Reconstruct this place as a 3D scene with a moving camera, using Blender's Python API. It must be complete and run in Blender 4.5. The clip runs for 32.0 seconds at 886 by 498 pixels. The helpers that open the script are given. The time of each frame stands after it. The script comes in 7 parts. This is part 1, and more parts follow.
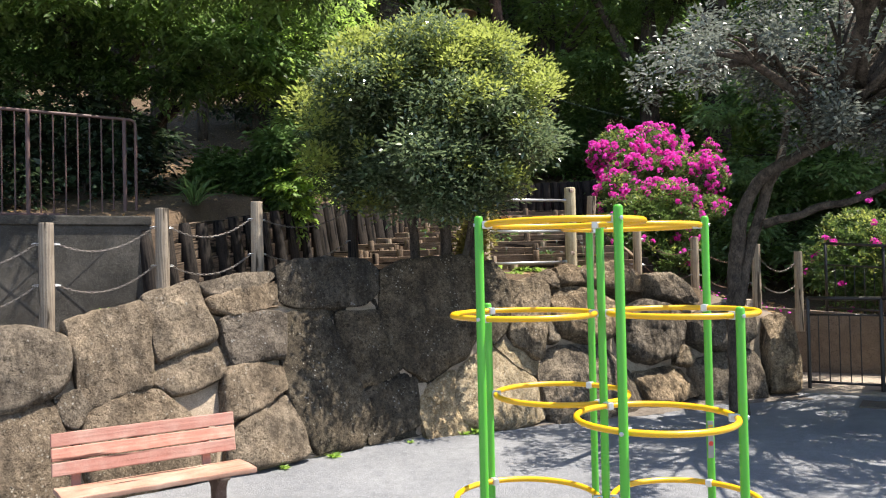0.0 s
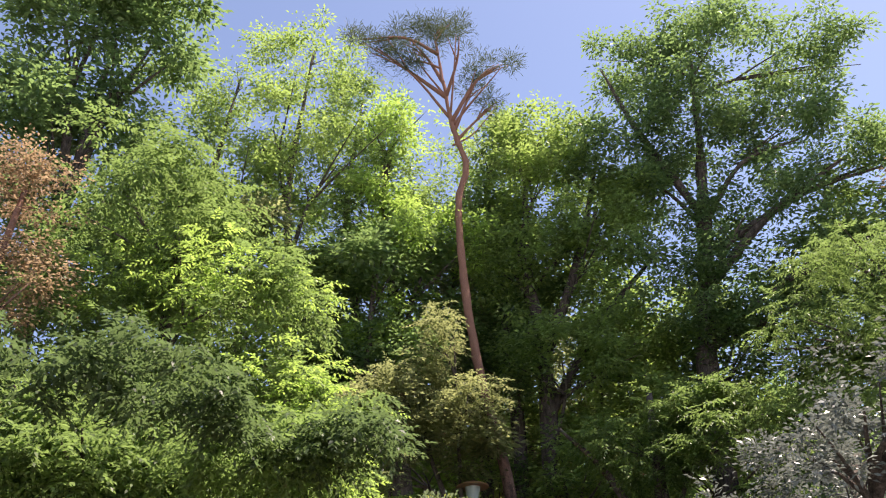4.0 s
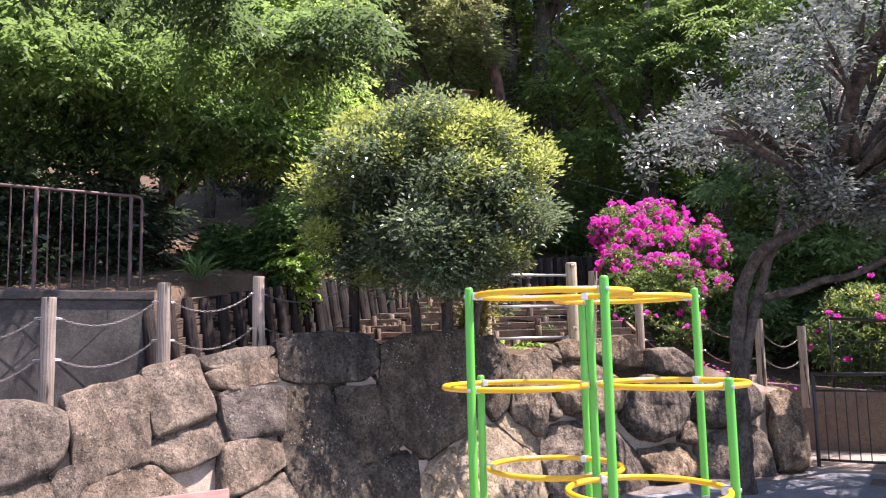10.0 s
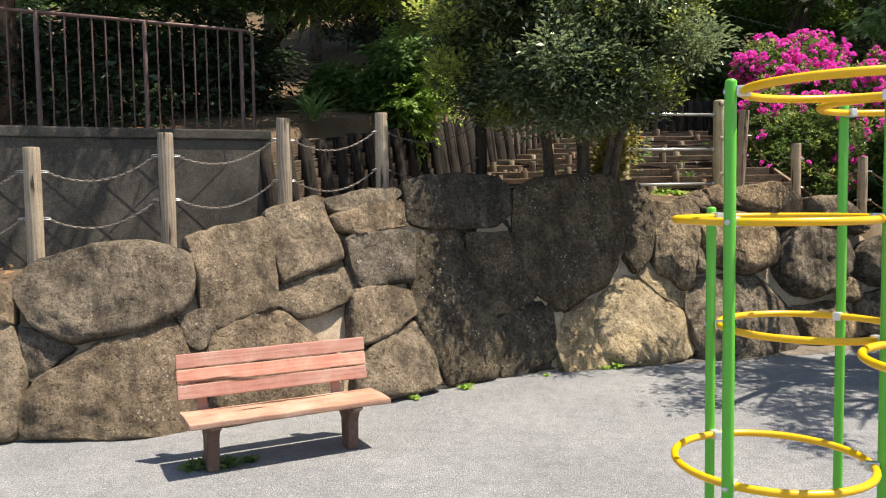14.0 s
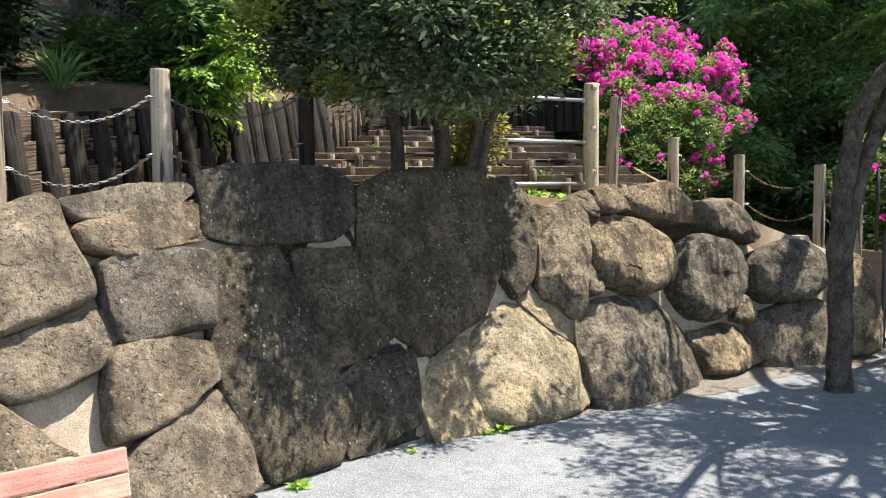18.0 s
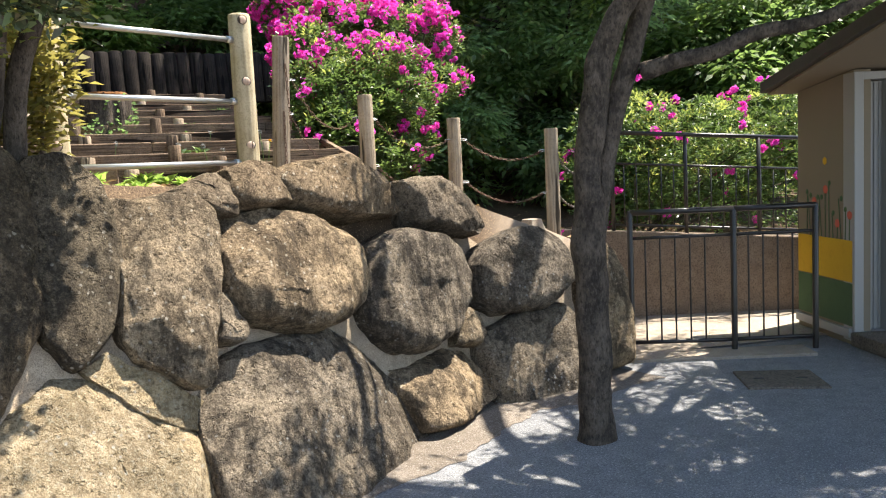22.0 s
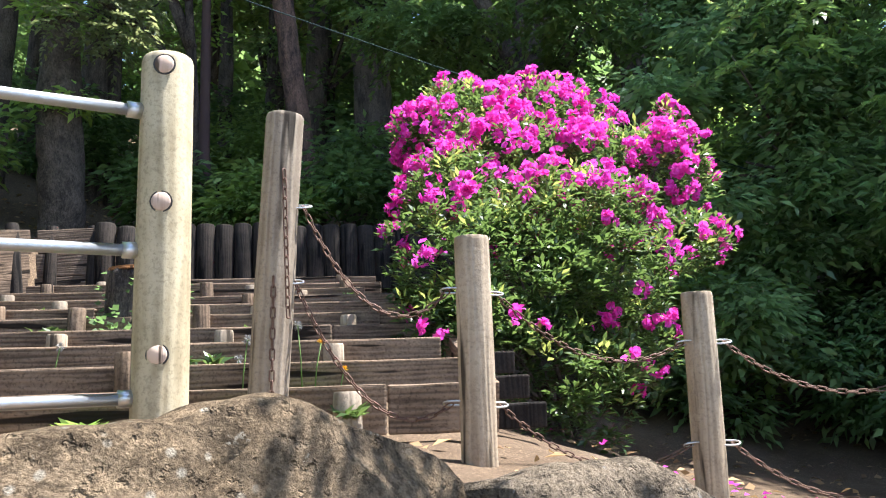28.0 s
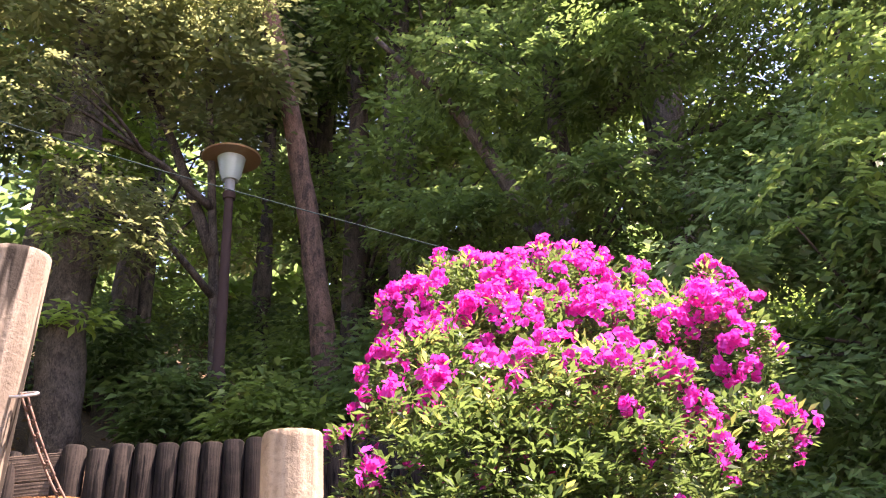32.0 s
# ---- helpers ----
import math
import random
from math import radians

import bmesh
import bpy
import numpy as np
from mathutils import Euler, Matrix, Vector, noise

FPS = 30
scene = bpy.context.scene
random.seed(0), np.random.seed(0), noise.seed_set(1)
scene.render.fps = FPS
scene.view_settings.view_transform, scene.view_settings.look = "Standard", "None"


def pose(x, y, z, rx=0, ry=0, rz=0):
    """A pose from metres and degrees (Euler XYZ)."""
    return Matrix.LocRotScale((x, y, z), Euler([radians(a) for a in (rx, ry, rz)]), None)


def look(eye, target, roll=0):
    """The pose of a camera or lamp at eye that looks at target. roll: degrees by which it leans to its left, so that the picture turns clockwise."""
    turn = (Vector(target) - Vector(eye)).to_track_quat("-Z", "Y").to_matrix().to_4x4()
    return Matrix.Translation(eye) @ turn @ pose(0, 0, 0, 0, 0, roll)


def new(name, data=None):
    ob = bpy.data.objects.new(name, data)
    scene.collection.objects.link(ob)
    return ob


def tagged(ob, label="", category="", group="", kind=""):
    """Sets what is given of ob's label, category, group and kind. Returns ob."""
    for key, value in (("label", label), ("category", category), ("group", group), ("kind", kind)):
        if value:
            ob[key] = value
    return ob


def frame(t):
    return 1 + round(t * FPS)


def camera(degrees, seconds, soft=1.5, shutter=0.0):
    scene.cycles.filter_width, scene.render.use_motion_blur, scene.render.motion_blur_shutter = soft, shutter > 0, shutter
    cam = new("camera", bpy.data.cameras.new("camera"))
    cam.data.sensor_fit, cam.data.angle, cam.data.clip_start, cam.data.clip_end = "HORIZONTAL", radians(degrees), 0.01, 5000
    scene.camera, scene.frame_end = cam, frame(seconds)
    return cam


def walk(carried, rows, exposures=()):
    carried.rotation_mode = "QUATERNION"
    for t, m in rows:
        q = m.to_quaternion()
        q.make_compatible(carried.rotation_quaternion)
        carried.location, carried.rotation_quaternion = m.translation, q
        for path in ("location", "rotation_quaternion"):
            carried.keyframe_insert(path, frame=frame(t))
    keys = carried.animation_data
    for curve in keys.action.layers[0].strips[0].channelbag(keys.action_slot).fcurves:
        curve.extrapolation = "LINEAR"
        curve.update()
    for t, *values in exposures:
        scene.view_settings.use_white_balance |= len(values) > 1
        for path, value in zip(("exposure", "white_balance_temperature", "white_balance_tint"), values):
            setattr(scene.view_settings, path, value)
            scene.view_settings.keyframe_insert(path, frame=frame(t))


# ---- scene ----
cam = camera(57.8, 32.0, 1.15)
METRES, EYE = 11.0, 1.66  # length of the walk and height of the first eye
ROWS = [
    (0.0, 0.0, 0.0, 0.0, 0.02, 1.02, 1.22),
    (0.5, 0.001, -0.0026, 0.0025, 0.76, 4.29, 1.59),
    (1.0, 0.0014, -0.0045, 0.0053, 0.83, 7.46, 1.28),
    (1.5, 0.0025, -0.0063, 0.0085, 0.18, 11.35, 1.06),
    (2.0, 0.003, -0.0089, 0.0116, 0.1, 16.16, 1.22),
    (2.5, 0.0045, -0.0108, 0.0148, 0.28, 20.37, 1.41),
    (3.0, 0.0052, -0.014, 0.0185, 0.63, 24.98, 1.43),
    (3.5, 0.0062, -0.0139, 0.0215, 1.01, 30.64, 1.41),
    (5.5, 0.003, -0.0174, 0.0162, 1.24, 34.83, 1.39),
    (6.0, 0.0045, -0.0133, 0.0158, 1.34, 32.56, 1.51),
    (6.5, 0.0046, -0.0097, 0.0151, 1.05, 29.12, 1.65),
    (7.0, 0.004, -0.009, 0.0135, 1.08, 25.79, 1.9),
    (7.5, 0.0041, -0.0085, 0.0114, 2.06, 22.63, 1.88),
    (8.0, 0.0045, -0.0066, 0.0094, 2.14, 19.69, 1.75),
    (8.5, 0.0045, -0.0071, 0.0069, 1.94, 16.57, 1.54),
    (9.0, 0.0041, -0.0084, 0.0035, 2.27, 13.76, 1.25),
    (9.5, 0.0041, -0.0066, 0.001, 1.49, 10.02, 1.23),
    (10.0, 0.0046, -0.0041, -0.0018, 0.44, 6.47, 1.23),
    (10.5, 0.0048, -0.0032, -0.0039, -0.75, 3.46, 1.17),
    (11.0, 0.0054, -0.0004, -0.0066, -1.66, 0.55, 1.1),
    (11.5, 0.0061, 0.0025, -0.0082, -2.11, -1.96, 1.3),
    (12.0, 0.0061, 0.0045, -0.0098, -2.09, -3.33, 0.83),
    (12.5, -0.0017, 0.0121, -0.0115, -0.57, -4.83, 0.3),
    (13.0, -0.015, 0.0228, -0.0114, 1.65, -4.64, 0.47),
    (13.5, -0.023, 0.0399, -0.0117, 4.65, -5.25, 0.79),
    (14.0, -0.0289, 0.0593, -0.0107, 7.43, -3.73, 0.85),
    (14.5, -0.0411, 0.0788, -0.012, 9.45, -3.81, 0.52),
    (16.5, -0.0725, 0.1734, -0.0103, 3.15, -3.84, -0.22),
    (17.0, -0.0732, 0.1997, -0.0113, -1.19, -4.4, 0.85),
    (17.5, -0.0695, 0.2254, -0.0097, -4.18, -3.47, 0.47),
    (18.0, -0.0664, 0.2507, -0.0115, -7.16, -3.74, 0.47),
    (18.5, -0.0606, 0.2755, -0.0105, -11.64, -3.66, 1.81),
    (19.0, -0.0464, 0.2995, -0.0121, -16.43, -3.74, 2.57),
    (19.5, -0.0321, 0.3237, -0.0125, -20.72, -5.2, 1.8),
    (20.0, -0.0202, 0.3518, -0.0129, -24.04, -5.15, 1.61),
    (20.5, -0.0037, 0.3762, -0.0124, -26.37, -5.4, 1.8),
    (21.0, 0.0157, 0.3964, -0.0114, -25.47, -4.82, 1.55),
    (21.5, 0.0303, 0.4217, -0.0126, -24.67, -5.09, 2.01),
    (22.0, 0.0458, 0.4458, -0.0131, -25.45, -5.43, 2.78),
    (22.5, 0.0645, 0.4696, -0.0108, -23.97, -4.56, 2.83),
    (23.0, 0.078, 0.4974, -0.0127, -22.56, -4.73, 2.48),
    (23.5, 0.0875, 0.5252, -0.0118, -23.14, -4.52, 2.56),
    (24.0, 0.1028, 0.5497, -0.011, -21.3, -3.7, 3.62),
    (24.5, 0.1168, 0.5723, -0.0111, -18.95, -3.38, 4.49),
    (26.5, 0.1633, 0.6722, -0.0081, -12.64, 1.44, 2.43),
    (27.0, 0.1708, 0.6916, -0.0056, -11.98, 3.02, 3.09),
    (27.5, 0.1839, 0.7083, -0.0017, -9.76, 6.49, 2.17),
    (28.0, 0.191, 0.7253, 0.0004, -7.26, 9.35, 1.84),
    (28.5, 0.1939, 0.7425, 0.0026, -8.08, 12.68, 2.44),
    (29.0, 0.2027, 0.7594, 0.0038, -7.6, 14.57, 2.94),
    (29.5, 0.2174, 0.776, 0.0055, -6.13, 16.31, 2.74),
    (30.0, 0.2264, 0.7923, 0.0052, -6.04, 16.21, 3.31),
    (30.5, 0.2327, 0.8057, 0.0061, -5.92, 16.94, 3.47),
    (31.0, 0.2414, 0.8121, 0.0077, -3.87, 18.09, 3.05),
    (31.5, 0.2455, 0.8133, 0.0096, -2.18, 20.43, 3.17),
    (32.0, 0.2472, 0.8117, 0.0118, -1.03, 24.57, 3.12),
]
EXPOSURES = [(0.0, 1.14, 6700, 13), (1.0, 1.88, 6150, 25), (2.0, 1.76, 6250, 40), (3.0, 1.58, 7450, 43), (4.5, 0.86, 6900, 18), (6.0, 0.45, 6050, 27), (7.0, 1.47, 8300, 38), (8.0, 1.7, 7150, 47), (9.0, 1.73, 6750, 45), (10.0, 1.49, 6300, 33), (11.0, 1.2, 6550, 11), (12.0, 0.87, 6950, 9), (14.0, 0.95, 7250, 12), (17.0, 1.4, 6500, 12), (18.0, 1.42, 6550, 9), (19.0, 1.83, 6900, 9), (20.0, 1.63, 6850, 10), (22.0, 1.65, 6850, 12), (24.0, 1.76, 6400, 13), (27.0, 1.82, 5950, 13), (30.0, 2.0, 6350, 16), (31.0, 2.13, 6600, 27), (32.0, 2.38, 7350, 38)]
walk(cam, [(t, pose(METRES * x, METRES * y, EYE + METRES * z, 90 + pitch, roll, yaw)) for t, x, y, z, yaw, pitch, roll in ROWS], EXPOSURES)

# ---- light ----
TO_SUN = Vector((0.42, 0.03, 1.0)).normalized()
world = bpy.data.worlds.new("sky")
scene.world = world
world.use_nodes = True
wn = world.node_tree.nodes
sky = wn.new("ShaderNodeTexSky")
sky.sky_type, sky.sun_disc = "NISHITA", False
sky.sun_elevation = math.asin(TO_SUN.z)
sky.sun_rotation = math.atan2(TO_SUN.x, TO_SUN.y)
sky.air_density, sky.dust_density, sky.ozone_density = 1.0, 0.6, 1.5
world.node_tree.links.new(sky.outputs["Color"], wn["Background"].inputs["Color"])
wn["Background"].inputs["Strength"].default_value = 0.115
sun = new("sun", bpy.data.lights.new("sun", "SUN"))
sun.data.energy, sun.data.angle, sun.data.color = 5.0, radians(0.53), (1.0, 0.96, 0.872)
sun.matrix_world = look(TO_SUN * 40, (0, 0, 0))

# ---- materials ----


class Nodes:
    """A small helper to wire node materials."""

    def __init__(self, name):
        self.mat = bpy.data.materials.new(name)
        self.mat.use_nodes = True
        self.t = self.mat.node_tree
        self.bsdf = self.t.nodes["Principled BSDF"]
        self.out = self.t.nodes["Material Output"]

    def add(self, kind, **values):
        n = self.t.nodes.new(kind)
        for k, v in values.items():
            if k in n.inputs:
                n.inputs[k].default_value = v
            else:
                n.inputs[k.replace("_", " ")].default_value = v
        return n

    def link(self, a, b):
        self.t.links.new(a, b)

    def place(self, scale=(1, 1, 1), local=False):
        """Coordinates in metres, of the world or of the thing itself (shifted for each piece)."""
        if local:
            src = self.add("ShaderNodeTexCoord").outputs["Object"]
            rnd = self.add("ShaderNodeObjectInfo").outputs["Random"]
            sh = self.t.nodes.new("ShaderNodeVectorMath")
            sh.operation = "MULTIPLY_ADD"
            self.link(rnd, sh.inputs[0])
            sh.inputs[1].default_value = (37.0, 23.0, 51.0)
            self.link(src, sh.inputs[2])
            src = sh.outputs[0]
        else:
            src = self.add("ShaderNodeNewGeometry").outputs["Position"]
        m = self.t.nodes.new("ShaderNodeVectorMath")
        m.operation = "MULTIPLY"
        self.link(src, m.inputs[0])
        m.inputs[1].default_value = scale
        return m.outputs[0]

    def noise(self, co, scale, detail=4.0, rough=0.55):
        n = self.add("ShaderNodeTexNoise", Scale=scale, Detail=detail, Roughness=rough)
        self.link(co, n.inputs["Vector"])
        return n.outputs["Fac"]

    def ramp(self, fac, stops):
        r = self.t.nodes.new("ShaderNodeValToRGB")
        el = r.color_ramp.elements
        while len(el) < len(stops):
            el.new(0.5)
        for e, (p, c) in zip(el, stops):
            e.position, e.color = p, (*c, 1) if len(c) == 3 else c
        self.link(fac, r.inputs[0])
        return r.outputs[0]

    def mix(self, fac, a, b, blend="MIX"):
        m = self.t.nodes.new("ShaderNodeMix")
        m.data_type, m.blend_type = "RGBA", blend
        for sock, v in ((m.inputs[0], fac), (m.inputs[6], a), (m.inputs[7], b)):
            if isinstance(v, bpy.types.NodeSocket):
                self.link(v, sock)
            else:
                sock.default_value = (*v, 1) if isinstance(v, tuple) else v
        return m.outputs[2]

    def scaled(self, v, k):
        m = self.t.nodes.new("ShaderNodeMath")
        m.operation = "MULTIPLY"
        self.link(v, m.inputs[0])
        m.inputs[1].default_value = k
        return m.outputs[0]

    def bump(self, height, strength, dist):
        b = self.add("ShaderNodeBump", Strength=strength, Distance=dist)
        self.link(height, b.inputs["Height"])
        self.link(b.outputs[0], self.bsdf.inputs["Normal"])

    def colour(self, c):
        self.link(c, self.bsdf.inputs["Base Color"]) if isinstance(c, bpy.types.NodeSocket) else None
        return self


def grey(v):
    return (v, v, v)


def rock(name, dark, light, warm, lichen=0.62, streak=0.5, grit=0.8):
    n = Nodes(name)
    w = n.place()
    big = n.noise(w, 1.7, 6, 0.6)
    mid = n.noise(w, 7.0, 8, 0.68)
    fine = n.noise(w, 60.0, 6, 0.72)
    c = n.mix(n.ramp(mid, [(0.36, grey(0)), (0.62, grey(1))]), dark, light)
    c = n.mix(n.ramp(big, [(0.5, grey(0)), (0.62, grey(0.75))]), c, warm)
    crust = n.noise(w, 3.1, 9, 0.72)
    c = n.mix(n.ramp(crust, [(0.4, grey(0.7)), (0.53, grey(0))]), c, tuple(v * 0.5 for v in dark))
    c = n.mix(n.ramp(fine, [(0.36, grey(0.6)), (0.5, grey(0.0))]), c, tuple(v * 0.5 for v in dark))
    c = n.mix(n.ramp(fine, [(0.55, grey(0.0)), (0.72, grey(0.4))]), c, tuple(min(0.6, v * 1.3) for v in light))
    sand = n.noise(w, 130.0, 3, 0.7)
    c = n.mix(n.ramp(sand, [(0.38, grey(0.7 * grit)), (0.5, grey(0))]), c, tuple(v * 0.6 for v in dark))
    c = n.mix(n.ramp(sand, [(0.54, grey(0)), (0.66, grey(0.5 * grit))]), c, tuple(min(0.62, v * 1.5) for v in light))
    # dark upright streaks: stains, with leaf shadows on the stones painted in
    runs = n.noise(n.place((7.0, 7.0, 0.8)), 1.0, 7, 0.7)
    c = n.mix(n.scaled(n.ramp(runs, [(0.48, grey(0)), (0.6, grey(1))]), streak), c, (0.04, 0.035, 0.03))
    spots = n.noise(w, 13.0, 5, 0.8)
    c = n.mix(n.ramp(spots, [(lichen, grey(0)), (lichen + 0.025, grey(0.8))]), c, (0.44, 0.43, 0.39))
    dots = n.add("ShaderNodeTexVoronoi", Scale=26.0)
    n.link(w, dots.inputs["Vector"])
    spread = n.ramp(n.noise(w, 2.3, 5, 0.7), [(0.5, grey(0)), (0.58, grey(1))])
    c = n.mix(n.mix(1.0, n.ramp(dots.outputs["Distance"], [(0.14, grey(0.85)), (0.24, grey(0))]), spread, "MULTIPLY"), c, (0.46, 0.45, 0.41))
    pock = n.noise(w, 32.0, 9, 0.82)
    c = n.mix(n.ramp(pock, [(0.4, grey(grit)), (0.49, grey(0))]), c, tuple(v * 0.4 for v in dark))
    c = n.mix(n.ramp(pock, [(0.54, grey(0)), (0.66, grey(0.65 * grit))]), c, tuple(min(0.6, v * 1.45) for v in light))
    tone = n.add("ShaderNodeObjectInfo").outputs["Random"]
    c = n.mix(1.0, c, n.ramp(tone, [(0.0, (0.72, 0.72, 0.74)), (0.5, (1.0, 0.96, 0.9)), (1.0, (1.15, 1.03, 0.88))]), "MULTIPLY")
    n.colour(c)
    n.bsdf.inputs["Roughness"].default_value = 0.95
    n.bsdf.inputs["Specular IOR Level"].default_value = 0.145
    grain = n.noise(w, 9.0, 12, 0.74)
    holes = n.ramp(n.noise(w, 38.0, 3, 0.6), [(0.3, grey(0)), (0.42, grey(1))])
    c = n.mix(n.ramp(n.noise(w, 38.0, 3, 0.6), [(0.3, grey(0.3)), (0.42, grey(0))]), c, tuple(v * 0.5 for v in dark))
    n.colour(c)
    n.bump(n.mix(0.3, n.mix(0.4, grain, n.mix(0.5, pock, sand)), holes), 1.0, 0.1)
    return n.mat


def earth(name, dark, light, scale, bump=0.02, specks=None, rough=0.95, trodden=None):
    n = Nodes(name)
    w = n.place()
    a, b, f = n.noise(w, scale, 5), n.noise(w, scale * 9, 5, 0.7), n.noise(w, scale * 90, 2, 0.8)
    c = n.mix(n.ramp(a, [(0.3, grey(0)), (0.7, grey(1))]), dark, light)
    c = n.mix(n.ramp(b, [(0.4, grey(0)), (0.7, grey(0.55))]), c, tuple(v * 0.6 for v in dark))
    c = n.mix(n.ramp(f, [(0.35, grey(0.9)), (0.55, grey(0))]), c, tuple(v * 0.5 for v in dark))
    if trodden:  # the paler walked path at one end of the bank
        xyz = n.add("ShaderNodeSeparateXYZ")
        n.link(w, xyz.inputs[0])
        side = n.ramp(n.scaled(xyz.outputs[0], 0.1), [(0.31, grey(0)), (0.35, grey(1))])
        near = n.ramp(n.scaled(xyz.outputs[1], 0.05), [(0.56, grey(1)), (0.59, grey(0))])
        pale = n.mix(n.ramp(b, [(0.35, grey(0)), (0.6, grey(1))]), tuple(v * 0.7 for v in trodden), trodden)
        c = n.mix(n.mix(1.0, side, near, "MULTIPLY"), c, pale)
    if specks:
        c = n.mix(n.ramp(n.noise(w, scale * 60, 2, 0.8), [(0.58, grey(0)), (0.66, grey(0.7))]), c, specks)
    n.colour(c)
    n.bsdf.inputs["Roughness"].default_value = rough
    n.bsdf.inputs["Specular IOR Level"].default_value = 0.2
    n.bump(n.mix(0.6, b, f), 0.8, bump)
    return n.mat


def timber(name, dark, light, worn, axis=2, rough=0.85, local=True, grain=34.0, bump=0.006, curl=0.32, age=1.0):
    n = Nodes(name)
    k = [1.0, 1.0, 1.0]
    k[axis] = 0.09
    s = n.place(tuple(k), local)
    line = n.noise(s, grain, 6, 0.65)
    swirl = n.add("ShaderNodeTexWave", Scale=grain * 0.4, Distortion=9.0, Detail=3.0, Detail_Scale=1.2)
    swirl.bands_direction = "X" if axis == 2 else "Z"
    n.link(s, swirl.inputs["Vector"])
    co = n.place((1, 1, 1), local)
    wide = n.noise(co, 5.0, 6, 0.65)
    grit = n.noise(co, 90.0, 4, 0.7)
    c = n.mix(n.ramp(n.mix(curl, line, swirl.outputs["Fac"]), [(0.3, grey(0)), (0.62, grey(1))]), dark, light)
    c = n.mix(n.ramp(wide, [(0.45, grey(0)), (0.7, grey(0.8))]), c, worn)
    c = n.mix(n.ramp(wide, [(0.3, grey(0.4 * age)), (0.44, grey(0))]), c, tuple(v * 0.6 for v in dark))
    c = n.mix(n.ramp(grit, [(0.36, grey(0.55 * age)), (0.5, grey(0))]), c, tuple(v * 0.4 for v in dark))
    crack = n.noise(s, grain * 0.5, 3, 0.45)
    c = n.mix(n.ramp(crack, [(0.37 - 0.05 * (1 - age), grey(0.95)), (0.41 - 0.05 * (1 - age), grey(0))]), c, tuple(v * 0.15 for v in dark))
    tone = n.add("ShaderNodeObjectInfo").outputs["Random"]
    c = n.mix(1.0, c, n.ramp(tone, [(0.0, (0.78, 0.78, 0.8)), (1.0, (1.1, 1.05, 1.0))]), "MULTIPLY")
    n.colour(c)
    n.bsdf.inputs["Roughness"].default_value = rough
    n.bsdf.inputs["Specular IOR Level"].default_value = 0.2
    n.bump(n.mix(0.35, n.mix(curl, line, swirl.outputs["Fac"]), grit), 1.0, bump)
    return n.mat


def leaf(name, shade, mid, bright, rough=0.45, through_light=0.35, spec=0.5, share=0.5):
    n = Nodes(name)
    r = n.add("ShaderNodeNewGeometry").outputs["Random Per Island"]
    c = n.ramp(r, [(0.0, tuple(v * 0.7 for v in shade)), (share, mid), (1.0, tuple(min(0.8, v * 1.25) for v in bright))])
    patch = n.noise(n.place(), 0.9, 2)
    c = n.mix(n.ramp(patch, [(0.4, grey(0)), (0.7, grey(0.45))]), c, bright)
    n.colour(c)
    n.bsdf.inputs["Roughness"].default_value = rough
    n.bsdf.inputs["Specular IOR Level"].default_value = spec
    tr = n.add("ShaderNodeBsdfTranslucent")
    n.link(n.mix(0.6, c, tuple(min(1, v * 1.8) for v in bright)), tr.inputs["Color"])
    m = n.add("ShaderNodeMixShader", Fac=through_light)
    n.link(n.bsdf.outputs[0], m.inputs[1])
    n.link(tr.outputs[0], m.inputs[2])
    n.link(m.outputs[0], n.out.inputs["Surface"])
    return n.mat


def paint(name, col, rough=0.35, metal=0.0, wear=0.15, worn=None, spec=0.5, scale=14.0):
    n = Nodes(name)
    w = n.place()
    a, f = n.noise(w, scale, 5, 0.65), n.noise(w, scale * 11, 3)
    worn = worn or tuple(v * 0.55 for v in col)
    c = n.mix(n.ramp(a, [(0.52, grey(0)), (0.75, grey(wear))]), col, worn)
    c = n.mix(n.ramp(f, [(0.55, grey(0)), (0.8, grey(wear))]), c, worn)
    n.colour(c)
    n.bsdf.inputs["Roughness"].default_value = rough
    n.bsdf.inputs["Metallic"].default_value = metal
    n.bsdf.inputs["Specular IOR Level"].default_value = spec
    n.bump(f, 0.25, 0.002)
    return n.mat


def bark(name, dark, light, stretch=0.25, scale=16.0, bump=0.03, upper_bark=None):
    n = Nodes(name)
    w = n.place((1, 1, stretch))
    a, b = n.noise(w, scale, 6, 0.6), n.noise(n.place(), 3.0, 3)
    g = n.noise(n.place((1, 1, 0.5)), scale * 5, 6, 0.7)
    c = n.mix(n.ramp(a, [(0.38, grey(0)), (0.62, grey(1))]), dark, light)
    c = n.mix(n.ramp(b, [(0.5, grey(0)), (0.75, grey(0.5))]), c, tuple(v * 1.5 for v in light))
    c = n.mix(n.ramp(g, [(0.36, grey(0.75)), (0.5, grey(0))]), c, tuple(v * 0.45 for v in dark))
    c = n.mix(n.ramp(g, [(0.55, grey(0)), (0.7, grey(0.5))]), c, tuple(v * 1.9 for v in light))
    if upper_bark:  # thin flaking bark higher up the stem
        z = n.add("ShaderNodeSeparateXYZ")
        n.link(n.place(), z.inputs[0])
        c = n.mix(n.ramp(n.scaled(z.outputs[2], 0.05), [(0.35, grey(0)), (0.55, grey(0.8))]), c, upper_bark)
    n.colour(c)
    n.bsdf.inputs["Roughness"].default_value = 0.92
    n.bsdf.inputs["Specular IOR Level"].default_value = 0.2
    n.bump(n.mix(0.4, a, g), 1.0, bump)
    return n.mat


